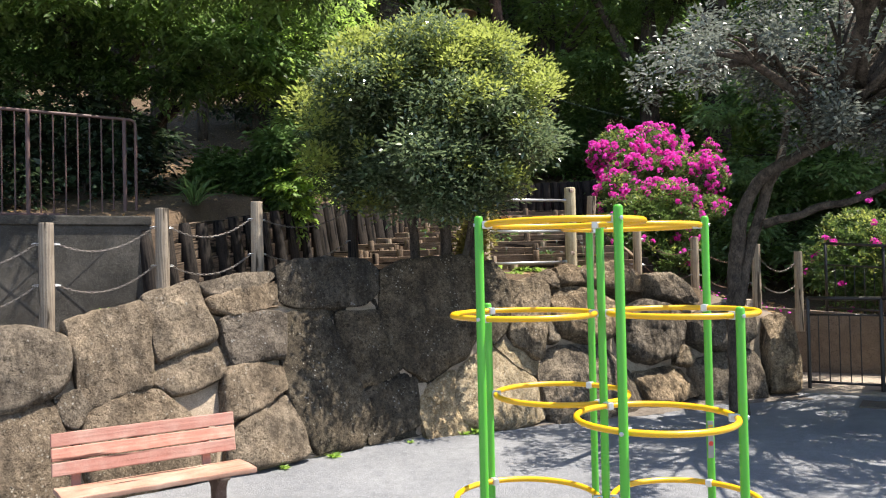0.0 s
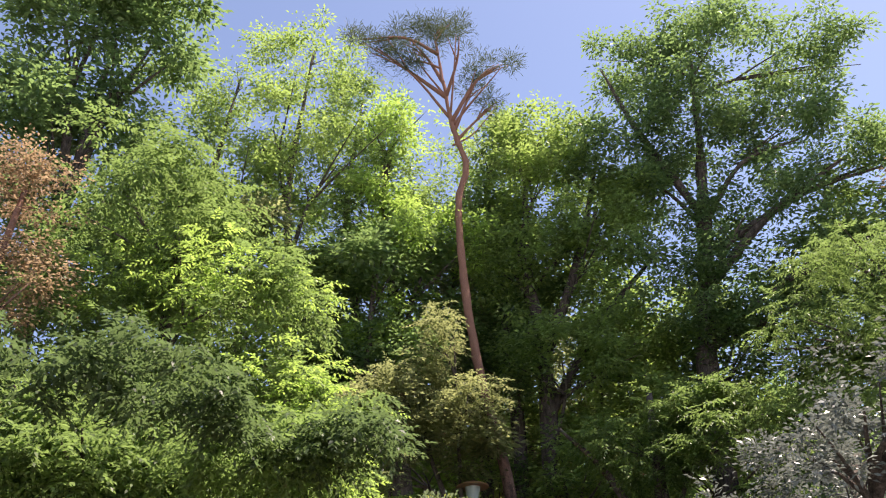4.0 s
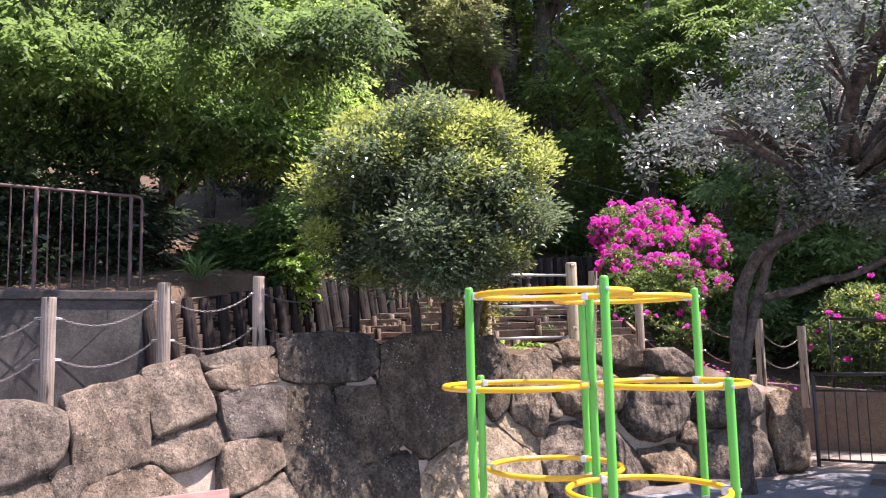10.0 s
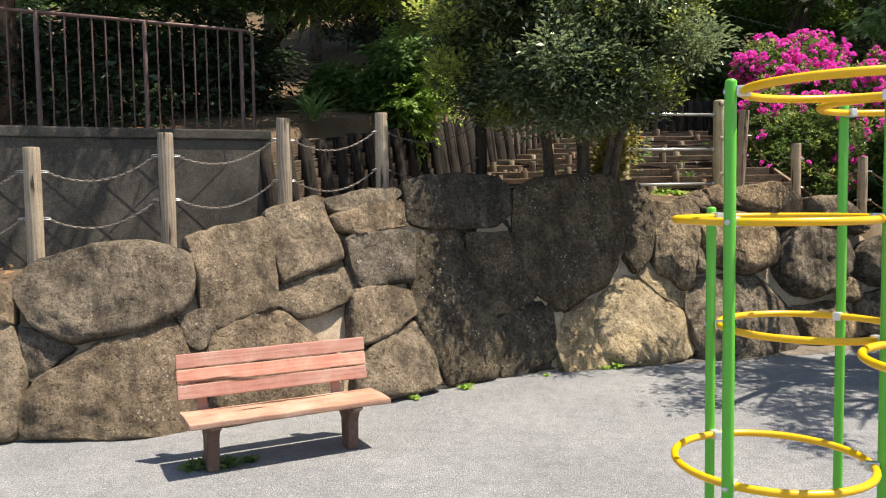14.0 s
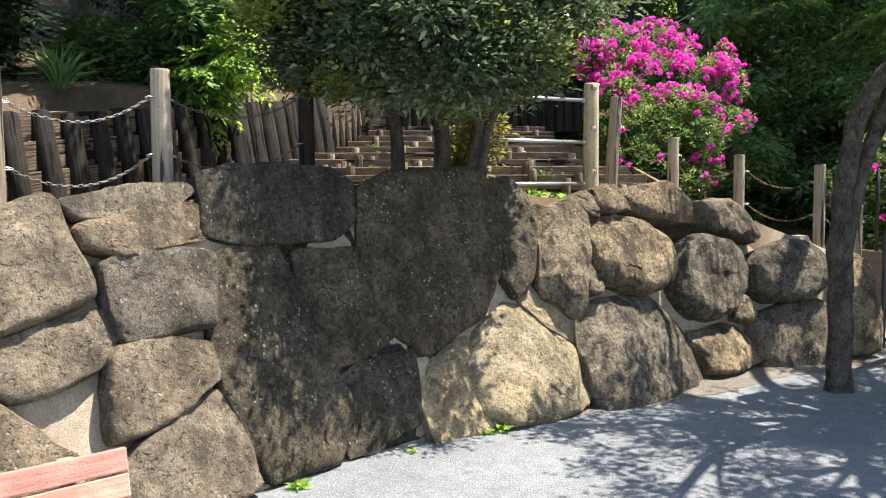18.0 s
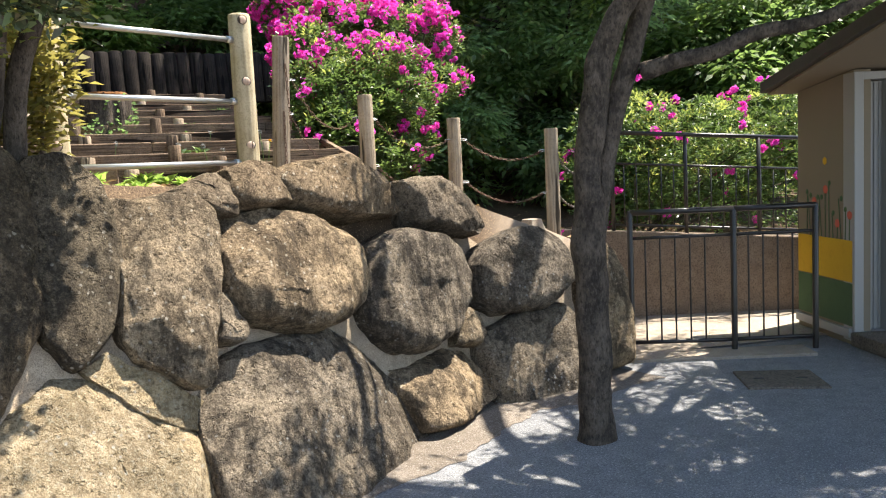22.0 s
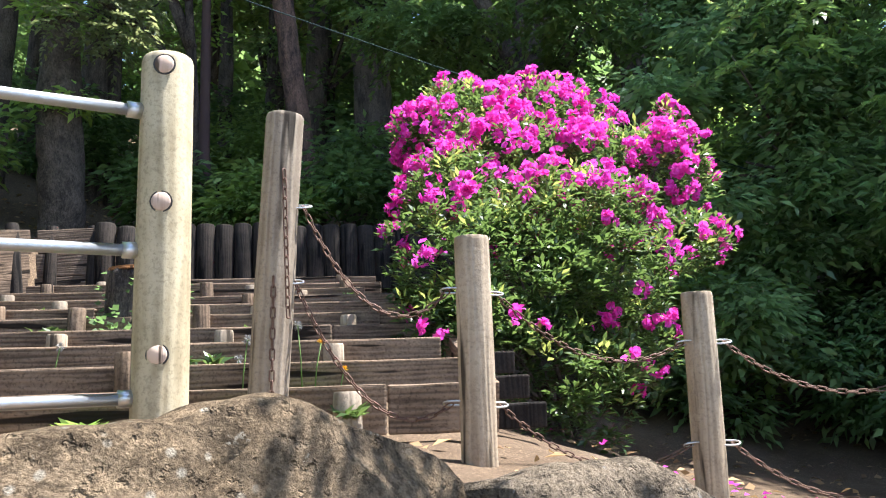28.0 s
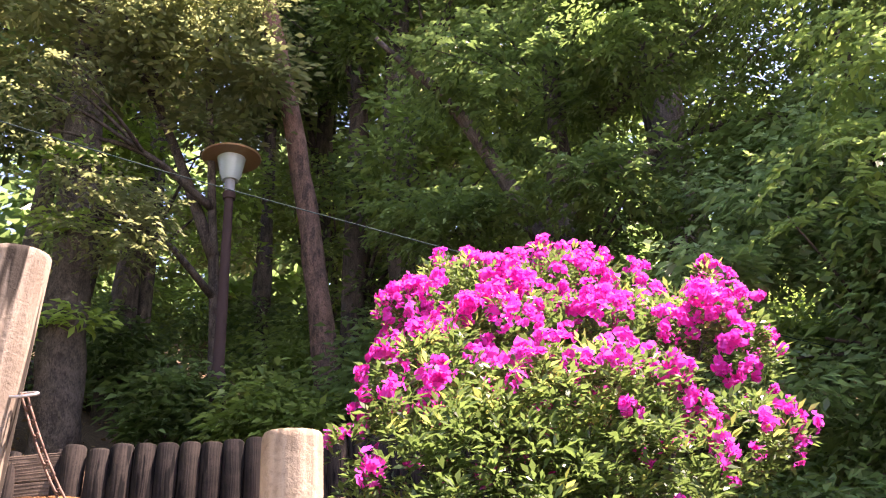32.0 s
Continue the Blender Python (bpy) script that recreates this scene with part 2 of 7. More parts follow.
ROCK = rock("weathered_rock", (0.167, 0.135, 0.099), (0.405, 0.337, 0.252), (0.513, 0.416, 0.293), 0.635, 0.8)
# darker brown copy of ROCK: shade on the cap stones' fronts put into colour
ROCK_BROWN = rock("shade_toned_brown_rock", (0.155, 0.124, 0.092), (0.332, 0.273, 0.205), (0.415, 0.332, 0.235), 0.64, 0.45)
ROCK_TAN = rock("tan_rock", (0.166, 0.136, 0.105), (0.345, 0.29, 0.226), (0.43, 0.352, 0.262), 0.64, 0.45, 0.5)
# stains and the bush's shade on these boulders both go into the colour
ROCK_DARK = rock("stained_and_shaded_rock", (0.080, 0.067, 0.051), (0.189, 0.163, 0.123), (0.231, 0.190, 0.139), 0.645, 0.6)
ROCK_OCHRE = rock("ochre_rock", (0.38, 0.3, 0.19), (0.6, 0.49, 0.34), (0.66, 0.51, 0.3), 0.75, 0.1)
MORTAR = earth("mortar", (0.38, 0.295, 0.21), (0.6, 0.485, 0.36), 2.2, 0.012)
GRAVEL = earth("grey_grit", (0.248, 0.254, 0.266), (0.362, 0.366, 0.374), 1.1, 0.045, (0.56, 0.555, 0.54))
DIRT = earth("trodden_dirt", (0.2, 0.165, 0.13), (0.32, 0.275, 0.23), 1.6, 0.03, (0.45, 0.41, 0.36))
SOIL = earth("bare_soil", (0.09, 0.06, 0.038), (0.175, 0.122, 0.08), 1.4, 0.012, (0.32, 0.23, 0.14), trodden=(0.33, 0.265, 0.205))
SAND = earth("pale_paving", (0.36, 0.3, 0.235), (0.47, 0.4, 0.32), 1.5, 0.006)
WALL_CONCRETE = earth("dark_wall_concrete", (0.045, 0.043, 0.038), (0.15, 0.138, 0.118), 2.6, 0.012, (0.26, 0.25, 0.22))
CONCRETE = earth("stained_concrete", (0.12, 0.1, 0.08), (0.26, 0.222, 0.18), 0.9, 0.008)
RAMP_WALL = earth("brown_concrete", (0.2, 0.15, 0.11), (0.3, 0.235, 0.18), 0.8, 0.008)
POST_WOOD = timber("weathered_post_wood", (0.28, 0.225, 0.165), (0.39, 0.322, 0.24), (0.46, 0.385, 0.29), age=0.6, curl=0.45)
KERB_WOOD = timber("kerb_wood", (0.1, 0.072, 0.05), (0.22, 0.16, 0.11), (0.31, 0.23, 0.165))
PALE_WOOD = timber("pale_post_wood", (0.33, 0.28, 0.18), (0.47, 0.415, 0.285), (0.56, 0.505, 0.37), grain=20.0, bump=0.0025, age=0.7)
# dark wood taken near black, with the shade over the logs in its colour
LOG_WOOD = timber("shaded_dark_log_wood", (0.015, 0.012, 0.011), (0.034, 0.028, 0.023), (0.054, 0.043, 0.035))
BOARD_WOOD = timber("dark_board_wood", (0.06, 0.045, 0.034), (0.15, 0.112, 0.082), (0.22, 0.165, 0.12), axis=0)
STEP_WOOD = timber("step_timber", (0.1, 0.072, 0.05), (0.25, 0.182, 0.126), (0.35, 0.258, 0.18), axis=0)
BENCH_PAINT = timber("faded_red_slat", (0.5, 0.22, 0.165), (0.56, 0.28, 0.215), (0.64, 0.42, 0.33), axis=0, grain=26, rough=0.75, curl=0.1, age=0.3)
BENCH_SEAT = timber("sunworn_seat_slat", (0.31, 0.165, 0.115), (0.4, 0.235, 0.17), (0.48, 0.34, 0.27), axis=0, grain=26, rough=0.75, curl=0.1, age=0.3)
BENCH_LEG = paint("brown_leg", (0.1, 0.055, 0.04), 0.8, 0, 0.6, (0.26, 0.2, 0.15))
GREEN = paint("green_enamel", (0.085, 0.42, 0.035), 0.3, 0, 0.12, (0.2, 0.42, 0.1))
YELLOW = paint("yellow_enamel", (0.78, 0.42, 0.006), 0.32, 0, 0.25, (0.5, 0.33, 0.06))
ALLOY = paint("grey_alloy", (0.62, 0.63, 0.64), 0.35, 0.6, 0.2, (0.4, 0.4, 0.4))
STEEL = paint("galvanised_steel", (0.55, 0.56, 0.57), 0.38, 0.9, 0.3, (0.35, 0.33, 0.3))
CHAIN_STEEL = paint("chain_steel", (0.22, 0.2, 0.18), 0.5, 0.7, 0.5, (0.3, 0.17, 0.1), scale=60.0)
RUST_CHAIN = paint("rusty_chain", (0.13, 0.075, 0.055), 0.65, 0.5, 0.6, (0.26, 0.16, 0.12), scale=60.0)
RAIL_BROWN = paint("brown_rail", (0.11, 0.058, 0.05), 0.55, 0.0, 0.4, (0.2, 0.12, 0.09))
BLACK_IRON = paint("black_iron", (0.018, 0.016, 0.016), 0.35, 0.0, 0.3, (0.06, 0.04, 0.03))
RUST_WOOD = timber("rusty_sawn_wood", (0.2, 0.085, 0.03), (0.36, 0.17, 0.07), (0.42, 0.22, 0.1), axis=1, grain=50)
PEG = timber("peg_end", (0.55, 0.4, 0.31), (0.66, 0.51, 0.41), (0.7, 0.56, 0.46), axis=1, grain=60, age=0.1, bump=0.0008)
PLASTER = paint("cream_plaster", (0.2, 0.168, 0.122), 0.85, 0, 0.45, (0.22, 0.175, 0.125), 0.2, 3.0)
WHITE = paint("grey_white_paint", (0.28, 0.28, 0.27), 0.5, 0, 0.3, (0.29, 0.285, 0.26))
MUSTARD = paint("mustard_paint", (0.55, 0.33, 0.03), 0.8, 0, 0.3, spec=0.2)
MURAL_GREEN = paint("green_paint", (0.07, 0.12, 0.06), 0.8, 0, 0.3, spec=0.2)
MURAL_RED = paint("red_paint", (0.5, 0.12, 0.08), 0.8, 0, 0.2, spec=0.2)
BLUE = paint("blue_paint", (0.12, 0.22, 0.5), 0.7, 0, 0.2, spec=0.2)
PALE_BLUE = paint("washed_blue_paint", (0.2, 0.3, 0.42), 0.7, 0, 0.2, spec=0.2)
LEAF_PAINT = paint("leaf_green_paint", (0.1, 0.2, 0.11), 0.7, 0, 0.4, spec=0.2)
SKY_PAINT = paint("pale_blue_paint", (0.3, 0.34, 0.33), 0.7, 0, 0.2, spec=0.2)
ROOF = paint("dark_roof", (0.06, 0.052, 0.045), 0.8, 0, 0.4)
DARK = paint("dark_lines_and_shade", (0.05, 0.048, 0.045), 0.8)
LAMP_COPPER = paint("lamp_hood", (0.33, 0.2, 0.1), 0.5, 0.3, 0.4)
LAMP_POLE = paint("lamp_pole_brown", (0.06, 0.036, 0.032), 0.75, 0.0, 0.3, (0.085, 0.052, 0.045), 0.2)
LAMP_GLASS = paint("frosted_glass", (0.36, 0.43, 0.4), 0.15)
CABLE = paint("teal_cable", (0.03, 0.05, 0.05), 0.9, spec=0.1)
RED = paint("red_sticker", (0.6, 0.05, 0.03), 0.5)
BARK_GREY = bark("smooth_grey_bark", (0.05, 0.04, 0.032), (0.13, 0.104, 0.081), 0.7, 13.0, 0.045)
BARK_BROWN = bark("furrowed_bark", (0.045, 0.036, 0.03), (0.13, 0.105, 0.085))
BARK_PINE = bark("red_pine_bark", (0.05, 0.036, 0.03), (0.17, 0.105, 0.08), 0.4, 14.0, upper_bark=(0.3, 0.15, 0.1))
LEAF_MAPLE = leaf("bright_leaf", (0.034, 0.066, 0.022), (0.086, 0.148, 0.042), (0.172, 0.256, 0.07), 0.45, 0.5)
LEAF_LIME = leaf("lime_leaf", (0.115, 0.21, 0.04), (0.2, 0.335, 0.055), (0.33, 0.47, 0.1), 0.5, 0.5)
LEAF_SHOOT = leaf("young_shoot_leaf", (0.12, 0.165, 0.035), (0.205, 0.26, 0.05), (0.32, 0.36, 0.09), 0.5, 0.45)
LEAF_OAK = leaf("oak_leaf", (0.04, 0.08, 0.026), (0.12, 0.2, 0.055), (0.26, 0.36, 0.09), 0.42, 0.55)
# evergreen tone lowered to hold the tree shade behind the railing
LEAF_EVERGREEN = leaf("shaded_evergreen_leaf", (0.015, 0.03, 0.018), (0.032, 0.056, 0.03), (0.06, 0.095, 0.045), 0.4, 0.25)
LEAF_YELLOWING = leaf("yellowing_leaf", (0.04, 0.06, 0.02), (0.1, 0.11, 0.032), (0.27, 0.235, 0.06), 0.5, 0.45)
LEAF_OLD = leaf("dark_leaf", (0.026, 0.056, 0.024), (0.072, 0.135, 0.045), (0.17, 0.26, 0.08), 0.4, 0.52)
LEAF_BUSH = leaf("glossy_bush_leaf", (0.026, 0.05, 0.027), (0.07, 0.116, 0.058), (0.21, 0.27, 0.13), 0.24, 0.26, 1.0, 0.66)
LEAF_SILVER = leaf("silvery_leaf", (0.04, 0.055, 0.04), (0.1, 0.125, 0.098), (0.24, 0.265, 0.228), 0.36, 0.2, 0.7, 0.66)
LEAF_AZALEA = leaf("azalea_leaf", (0.016, 0.042, 0.014), (0.042, 0.092, 0.026), (0.16, 0.24, 0.06), 0.4, 0.34, 0.5, 0.76)
# darker leaf copy for the low front sprays, shade included in the tone
LEAF_MID = leaf("shaded_green_leaf", (0.022, 0.043, 0.017), (0.05, 0.086, 0.031), (0.095, 0.145, 0.05), 0.45, 0.5)
LEAF_FRESH = leaf("fresh_leaf", (0.047, 0.1, 0.036), (0.09, 0.165, 0.052), (0.155, 0.245, 0.082), 0.45, 0.5)
LEAF_OLIVE = leaf("olive_leaf", (0.045, 0.075, 0.026), (0.11, 0.155, 0.055), (0.23, 0.25, 0.1), 0.5, 0.6)
LEAF_BROAD = leaf("broad_glossy_leaf", (0.06, 0.115, 0.05), (0.14, 0.245, 0.095), (0.28, 0.4, 0.15), 0.3, 0.5, 0.8)
LEAF_RUST = leaf("rusty_leaf", (0.12, 0.07, 0.035), (0.26, 0.165, 0.085), (0.4, 0.29, 0.17), 0.6, 0.35)
PINE_NEEDLE = leaf("pine_needle", (0.03, 0.05, 0.025), (0.055, 0.08, 0.04), (0.1, 0.13, 0.06), 0.6, 0.2)
PETAL = leaf("magenta_petal", (0.72, 0.01, 0.24), (0.86, 0.026, 0.38), (0.82, 0.085, 0.5), 0.6, 0.45, 0.2)
DRY_LEAF = leaf("dry_leaf", (0.14, 0.075, 0.03), (0.24, 0.14, 0.06), (0.35, 0.23, 0.11), 0.7, 0.2)
STAMEN = paint("green_weed", (0.1, 0.18, 0.03), 0.6)

# ---- building blocks ----


def mesh_of(name, verts, faces, smooth=True):
    me = bpy.data.meshes.new(name)
    me.from_pydata([tuple(v) for v in verts], [], [tuple(f) for f in faces])
    me.validate()
    if smooth:
        me.shade_smooth()
    me.update()
    return me


def quads_mesh(name, verts, n):
    """A mesh of n loose four-cornered blades from an array of 4n corners."""
    me = bpy.data.meshes.new(name)
    me.vertices.add(4 * n)
    me.vertices.foreach_set("co", np.ascontiguousarray(verts, dtype=np.float32).ravel())
    me.loops.add(4 * n)
    me.loops.foreach_set("vertex_index", np.arange(4 * n, dtype=np.int32))
    me.polygons.add(n)
    me.polygons.foreach_set("loop_start", np.arange(0, 4 * n, 4, dtype=np.int32))
    me.update(calc_edges=True)
    return me


def thing(name, m=None, label="", category="", group="", kind=""):
    ob = new(name)
    ob.empty_display_size = 0.1
    if m is not None:
        ob.matrix_world = m
    return tagged(ob, label, category, group, kind)


def part(name, me, material, parent=None, label="", m=None):
    """One mesh object under a thing or a part (or on its own), posed in its parent's space."""
    if isinstance(me, bmesh.types.BMesh):
        bm, me = me, bpy.data.meshes.new(name)
        bm.to_mesh(me)
        bm.free()
    if material and not me.materials:
        me.materials.append(material)
    ob = new(name, me)
    if parent:
        ob.parent = parent
    if m is not None:
        ob.matrix_local = m
    return tagged(ob, label)


def block(sx, sy, sz, bevel=0.006, rough=0.0, cuts=0):
    """A box with softened edges, its base centre at the origin."""
    bm = bmesh.new()
    bmesh.ops.create_cube(bm, size=1.0)
    bmesh.ops.scale(bm, vec=(sx, sy, sz), verts=bm.verts)
    if cuts:
        long = [e for e in bm.edges if abs((e.verts[0].co - e.verts[1].co).length - max(sx, sy, sz)) < 1e-4]
        bmesh.ops.subdivide_edges(bm, edges=long, cuts=cuts, use_grid_fill=True)
    if bevel:
        edges = [e for e in bm.edges if len(e.link_faces) == 2 and e.calc_face_angle(0) > 0.5]
        bmesh.ops.bevel(bm, geom=edges, offset=min(bevel, 0.4 * min(sx, sy, sz)), segments=2, affect="EDGES", profile=0.6)
    for v in bm.verts:
        v.co.z += sz / 2
        if rough:
            v.co += noise.noise_vector(v.co * 9) * rough
    return bm


def lathe(profile, seg=16, rough=0.0, seed=0.0):
    """A turned shape from (radius, height) pairs, closed at both ends."""
    verts, faces = [], []
    for r, z in profile:
        for k in range(seg):
            a = math.tau * k / seg
            j = 1 + rough * noise.noise(Vector((math.cos(a) * 1.5, math.sin(a) * 1.5, z * 2.5 + seed)))
            verts.append((r * j * math.cos(a), r * j * math.sin(a), z))
    for i in range(len(profile) - 1):
        for k in range(seg):
            a, b = i * seg + k, i * seg + (k + 1) % seg
            faces.append((a, b, b + seg, a + seg))
    faces.append(tuple(reversed(range(seg))))
    faces.append(tuple(range((len(profile) - 1) * seg, len(profile) * seg)))
    return verts, faces


def turned(name, profile, seg=16, rough=0.0, seed=0.0):
    me = mesh_of(name, *lathe(profile, seg, rough, seed))
    me.set_sharp_from_angle(angle=radians(50))
    return me


def tube(points, radii, seg=8, cap=True):
    """A round bar through points with a radius at each."""
    pts = [Vector(p) for p in points]
    verts, faces = [], []
    up = Vector((0.31, 0.17, 0.93))
    for i, p in enumerate(pts):
        d = (pts[min(i + 1, len(pts) - 1)] - pts[max(i - 1, 0)]).normalized()
        side = d.cross(up)
        side = side.normalized() if side.length > 0.05 else d.orthogonal().normalized()
        if i == 0:
            first = side
        else:
            first = (first - d * first.dot(d)).normalized()
        b = d.cross(first)
        r = radii if isinstance(radii, (int, float)) else radii[i]
        for k in range(seg):
            a = math.tau * k / seg
            verts.append(p + (first * math.cos(a) + b * math.sin(a)) * r)
    for i in range(len(pts) - 1):
        for k in range(seg):
            a, c = i * seg + k, i * seg + (k + 1) % seg
            faces.append((a, c, c + seg, a + seg))
    if cap:
        faces.append(tuple(reversed(range(seg))))
        faces.append(tuple(range((len(pts) - 1) * seg, len(pts) * seg)))
    return verts, faces


def joined(shapes):
    verts, faces = [], []
    for v, f in shapes:
        k = len(verts)
        verts += list(v)
        faces += [tuple(i + k for i in q) for q in f]
    return verts, faces


def ring(major, minor, seg=40, side=10):
    verts, faces = [], []
    for i in range(seg):
        a = math.tau * i / seg
        for k in range(side):
            b = math.tau * k / side
            r = major + minor * math.cos(b)
            verts.append((r * math.cos(a), r * math.sin(a), minor * math.sin(b)))
    for i in range(seg):
        for k in range(side):
            j, l = (i + 1) % seg, (k + 1) % side
            faces.append((i * side + k, j * side + k, j * side + l, i * side + l))
    return verts, faces


def smooth_path(points, steps=5):
    """Catmull-Rom points along a bent line."""
    p = [Vector(q) for q in points]
    p = [2 * p[0] - p[1]] + p + [2 * p[-1] - p[-2]]
    out = []
    for i in range(1, len(p) - 2):
        for k in range(steps):
            t = k / steps
            a, b, c, d = p[i - 1], p[i], p[i + 1], p[i + 2]
            out.append(0.5 * (2 * b + (c - a) * t + (2 * a - 5 * b + 4 * c - d) * t * t + (3 * b - a - 3 * c + d) * t ** 3))
    return out + [p[-2]]


# ---- leaf tools ----
G = np.random.default_rng(11)


def waves(p, scale, seed):
    """Cheap smooth noise in about -1 to 1 for arrays of places."""
    a = p * scale + seed
    return (np.sin(a[:, 0] * 1.7 + 1.3 * np.sin(a[:, 1] * 1.1)) + np.sin(a[:, 1] * 1.9 + 1.7 * np.sin(a[:, 2] * 1.3)) + np.sin(a[:, 2] * 2.3 + 1.1 * np.sin(a[:, 0] * 1.5))) / 3


def unit(v):
    return v / np.maximum(np.linalg.norm(v, axis=1, keepdims=True), 1e-6)


def blades(name, base, way, size, ratio=0.45, fold=0.12, droop=0.0, wild=0.45):
    """Leaves: from base along way, each a folded blade with a point."""
    n = len(base)
    up = np.tile([0.0, 0.0, 1.0], (n, 1)) + G.normal(0, wild, (n, 3))
    side = unit(np.cross(way, up))
    nrm = unit(np.cross(side, way))
    L = size[:, None]
    tip = base + way * L - np.array([0, 0, 1.0]) * L * droop
    mid = base + way * L * 0.45
    v = np.stack([base, mid + side * L * ratio * 0.5 + nrm * L * fold, tip, mid - side * L * ratio * 0.5 + nrm * L * fold], 1)
    return quads_mesh(name, v.reshape(-1, 3), n)


# ---- plan: the foot and the crest of the boulder wall ----
FOOT = [(-6.5, 4.8), (-4.0, 5.28), (-3.0, 5.52), (-1.5, 6.58), (-0.8, 7.3), (0.0, 7.8), (0.65, 8.15), (1.35, 8.48), (2.2, 9.1), (2.9, 9.52), (3.75, 9.63), (4.3, 9.75)]
CREST = [(-6.75, 5.25), (-4.2, 5.75), (-3.25, 6.0), (-1.8, 7.02), (-1.05, 7.75), (-0.2, 8.3), (0.55, 8.75), (1.2, 9.02), (2.1, 9.47), (2.85, 9.8), (3.72, 9.93), (4.25, 10.0)]
ALONG = np.concatenate([[0], np.cumsum([math.dist(a, b) for a, b in zip(FOOT, FOOT[1:])])])
FX, FY = np.array(FOOT).T
CX, CY = np.array(CREST).T


def on_wall(s, z, out=0.0):
    """The place s metres along the wall and z up, out metres before its face."""
    fx, fy, cx, cy = (np.interp(s, ALONG, v) for v in (FX, FY, CX, CY))
    e = 0.35
    tx = np.interp(s + e, ALONG, FX) - np.interp(s - e, ALONG, FX)
    ty = np.interp(s + e, ALONG, FY) - np.interp(s - e, ALONG, FY)
    k = z / 1.5
    n = Vector((ty, -tx, 0.28 * math.hypot(tx, ty))).normalized()
    return Vector((fx + (cx - fx) * k, fy + (cy - fy) * k, z)) + n * out


def crest_y(x):
    return float(np.interp(x, [-40, -6.75, *CX[1:], 4.6, 5.7, 7.0, 8.0, 40], [1.0, 5.25, *CY[1:], 11.75, 11.4, 10.6, 10.6, 10.6]))


def upper(x, y):
    """Height of the upper ground behind the wall."""
    front = float(np.interp(x, [-40, -4.2, -3.2, -2.4, -1.8, -0.2, 1.2, 2.1, 2.8, 3.3, 4.0, 4.6, 6, 9, 40], [0.9, 1.0, 1.13, 1.42, 1.52, 1.62, 1.5, 1.5, 1.38, 1.25, 0.98, 0.85, 0.6, 0.6, 0.6]))
    if x < -2.9:
        behind = y > 8.5 + (x + 2.9) * 0.58
    elif y < 15.1:
        behind = x < np.interp(y, [8.0, 10.0, 11.7, 13.2, 15.1], [-2.9, -2.35, -1.8, -0.95, -0.35]) - 0.35
    else:
        behind = x < 2.9 and y > 15.6 + (x + 0.35) * 0.25
    rise = 0.2 - 0.08 * min(1.0, max(0.0, (x + 3) / 2))
    bank = 2.1 + rise * max(0.0, y - 8) + 0.18 * max(0.0, y - 16)
    if behind:
        return bank
    steps = front + 0.2 * max(0.0, y - 10.8)
    right = front + 0.05 * max(0.0, y - 10.2) + 0.22 * max(0.0, y - 14)
    k = min(1.0, max(0.0, (x - 2.3) / 0.9))
    k2 = min(1.0, max(0.0, (y - 16) / 6))
    z = steps * (1 - k) + right * k
    return z * (1 - k2) + bank * k2 if x > 2.3 else z


# ---- ground ----
def flat_sheet(name, corners, z, material, label, cuts=1):
    me = mesh_of(name, [(x, y, z) for x, y in corners], [tuple(range(len(corners)))], False)
    return tagged(part(name, me, material), label, name, kind="structure")


flat_sheet("ground", [(-900, -900), (900, -900), (900, 900), (-900, 900)], 0.0, GRAVEL, "grey grit play yard running out to the horizon")
flat_sheet("pavement", [(4.35, 9.95), (7.6, 9.2), (7.6, 12.0), (4.35, 12.0)], 0.012, SAND, "pale sandy paving behind the black gate")

xs = np.concatenate([np.linspace(-60, -7, 14), np.arange(-6.75, 7.3, 0.25), np.linspace(7.5, 60, 14)])
ts = np.concatenate([np.linspace(0, 0.2, 40), np.linspace(0.22, 1, 22)])
verts, faces = [], []
for x in xs:
    y0 = crest_y(x) + 0.03
    verts.append((x, y0, -0.2))
    for t in ts:
        y = y0 + (90 - y0) * t
        rough = 0.05 * noise.noise(Vector((x * 1.3, y * 1.3, 0))) + 0.02 * noise.noise(Vector((x * 5, y * 5, 3)))
        verts.append((x, y, upper(x, y) + rough - 0.02))
w = len(ts) + 1
for i in range(len(xs) - 1):
    for j in range(w - 1):
        faces.append((i * w + j, (i + 1) * w + j, (i + 1) * w + j + 1, i * w + j + 1))
tagged(part("ground_bank", mesh_of("ground_bank", verts, faces), SOIL), "bare brown soil of the wooded bank above the wall", "ground", kind="structure")

# bare dirt along the foot of the wall
verts, faces = [], []
ss = np.linspace(8.1, 12.0, 90)
for k, a in enumerate(ss):
    wide = -0.05 + 0.4 * min(1.0, max(0.0, (a - 8.2) / 1.5)) + 0.1 * noise.noise(Vector((a * 2.1, 0, 7))) + 0.05 * noise.noise(Vector((a * 9, 0, 3)))
    p, q = on_wall(a, 0.0, -0.1), on_wall(a, 0.0, 0.12 + max(0.04, wide))
    verts += [(p.x, p.y, 0.006), (q.x, q.y, 0.004)]
faces = [(2 * k, 2 * k + 1, 2 * k + 3, 2 * k + 2) for k in range(len(ss) - 1)]
tagged(part("ground_dirt", mesh_of("ground_dirt", verts, faces, False), DIRT), "strip of bare brown dirt along the foot of the wall", "ground", kind="structure")

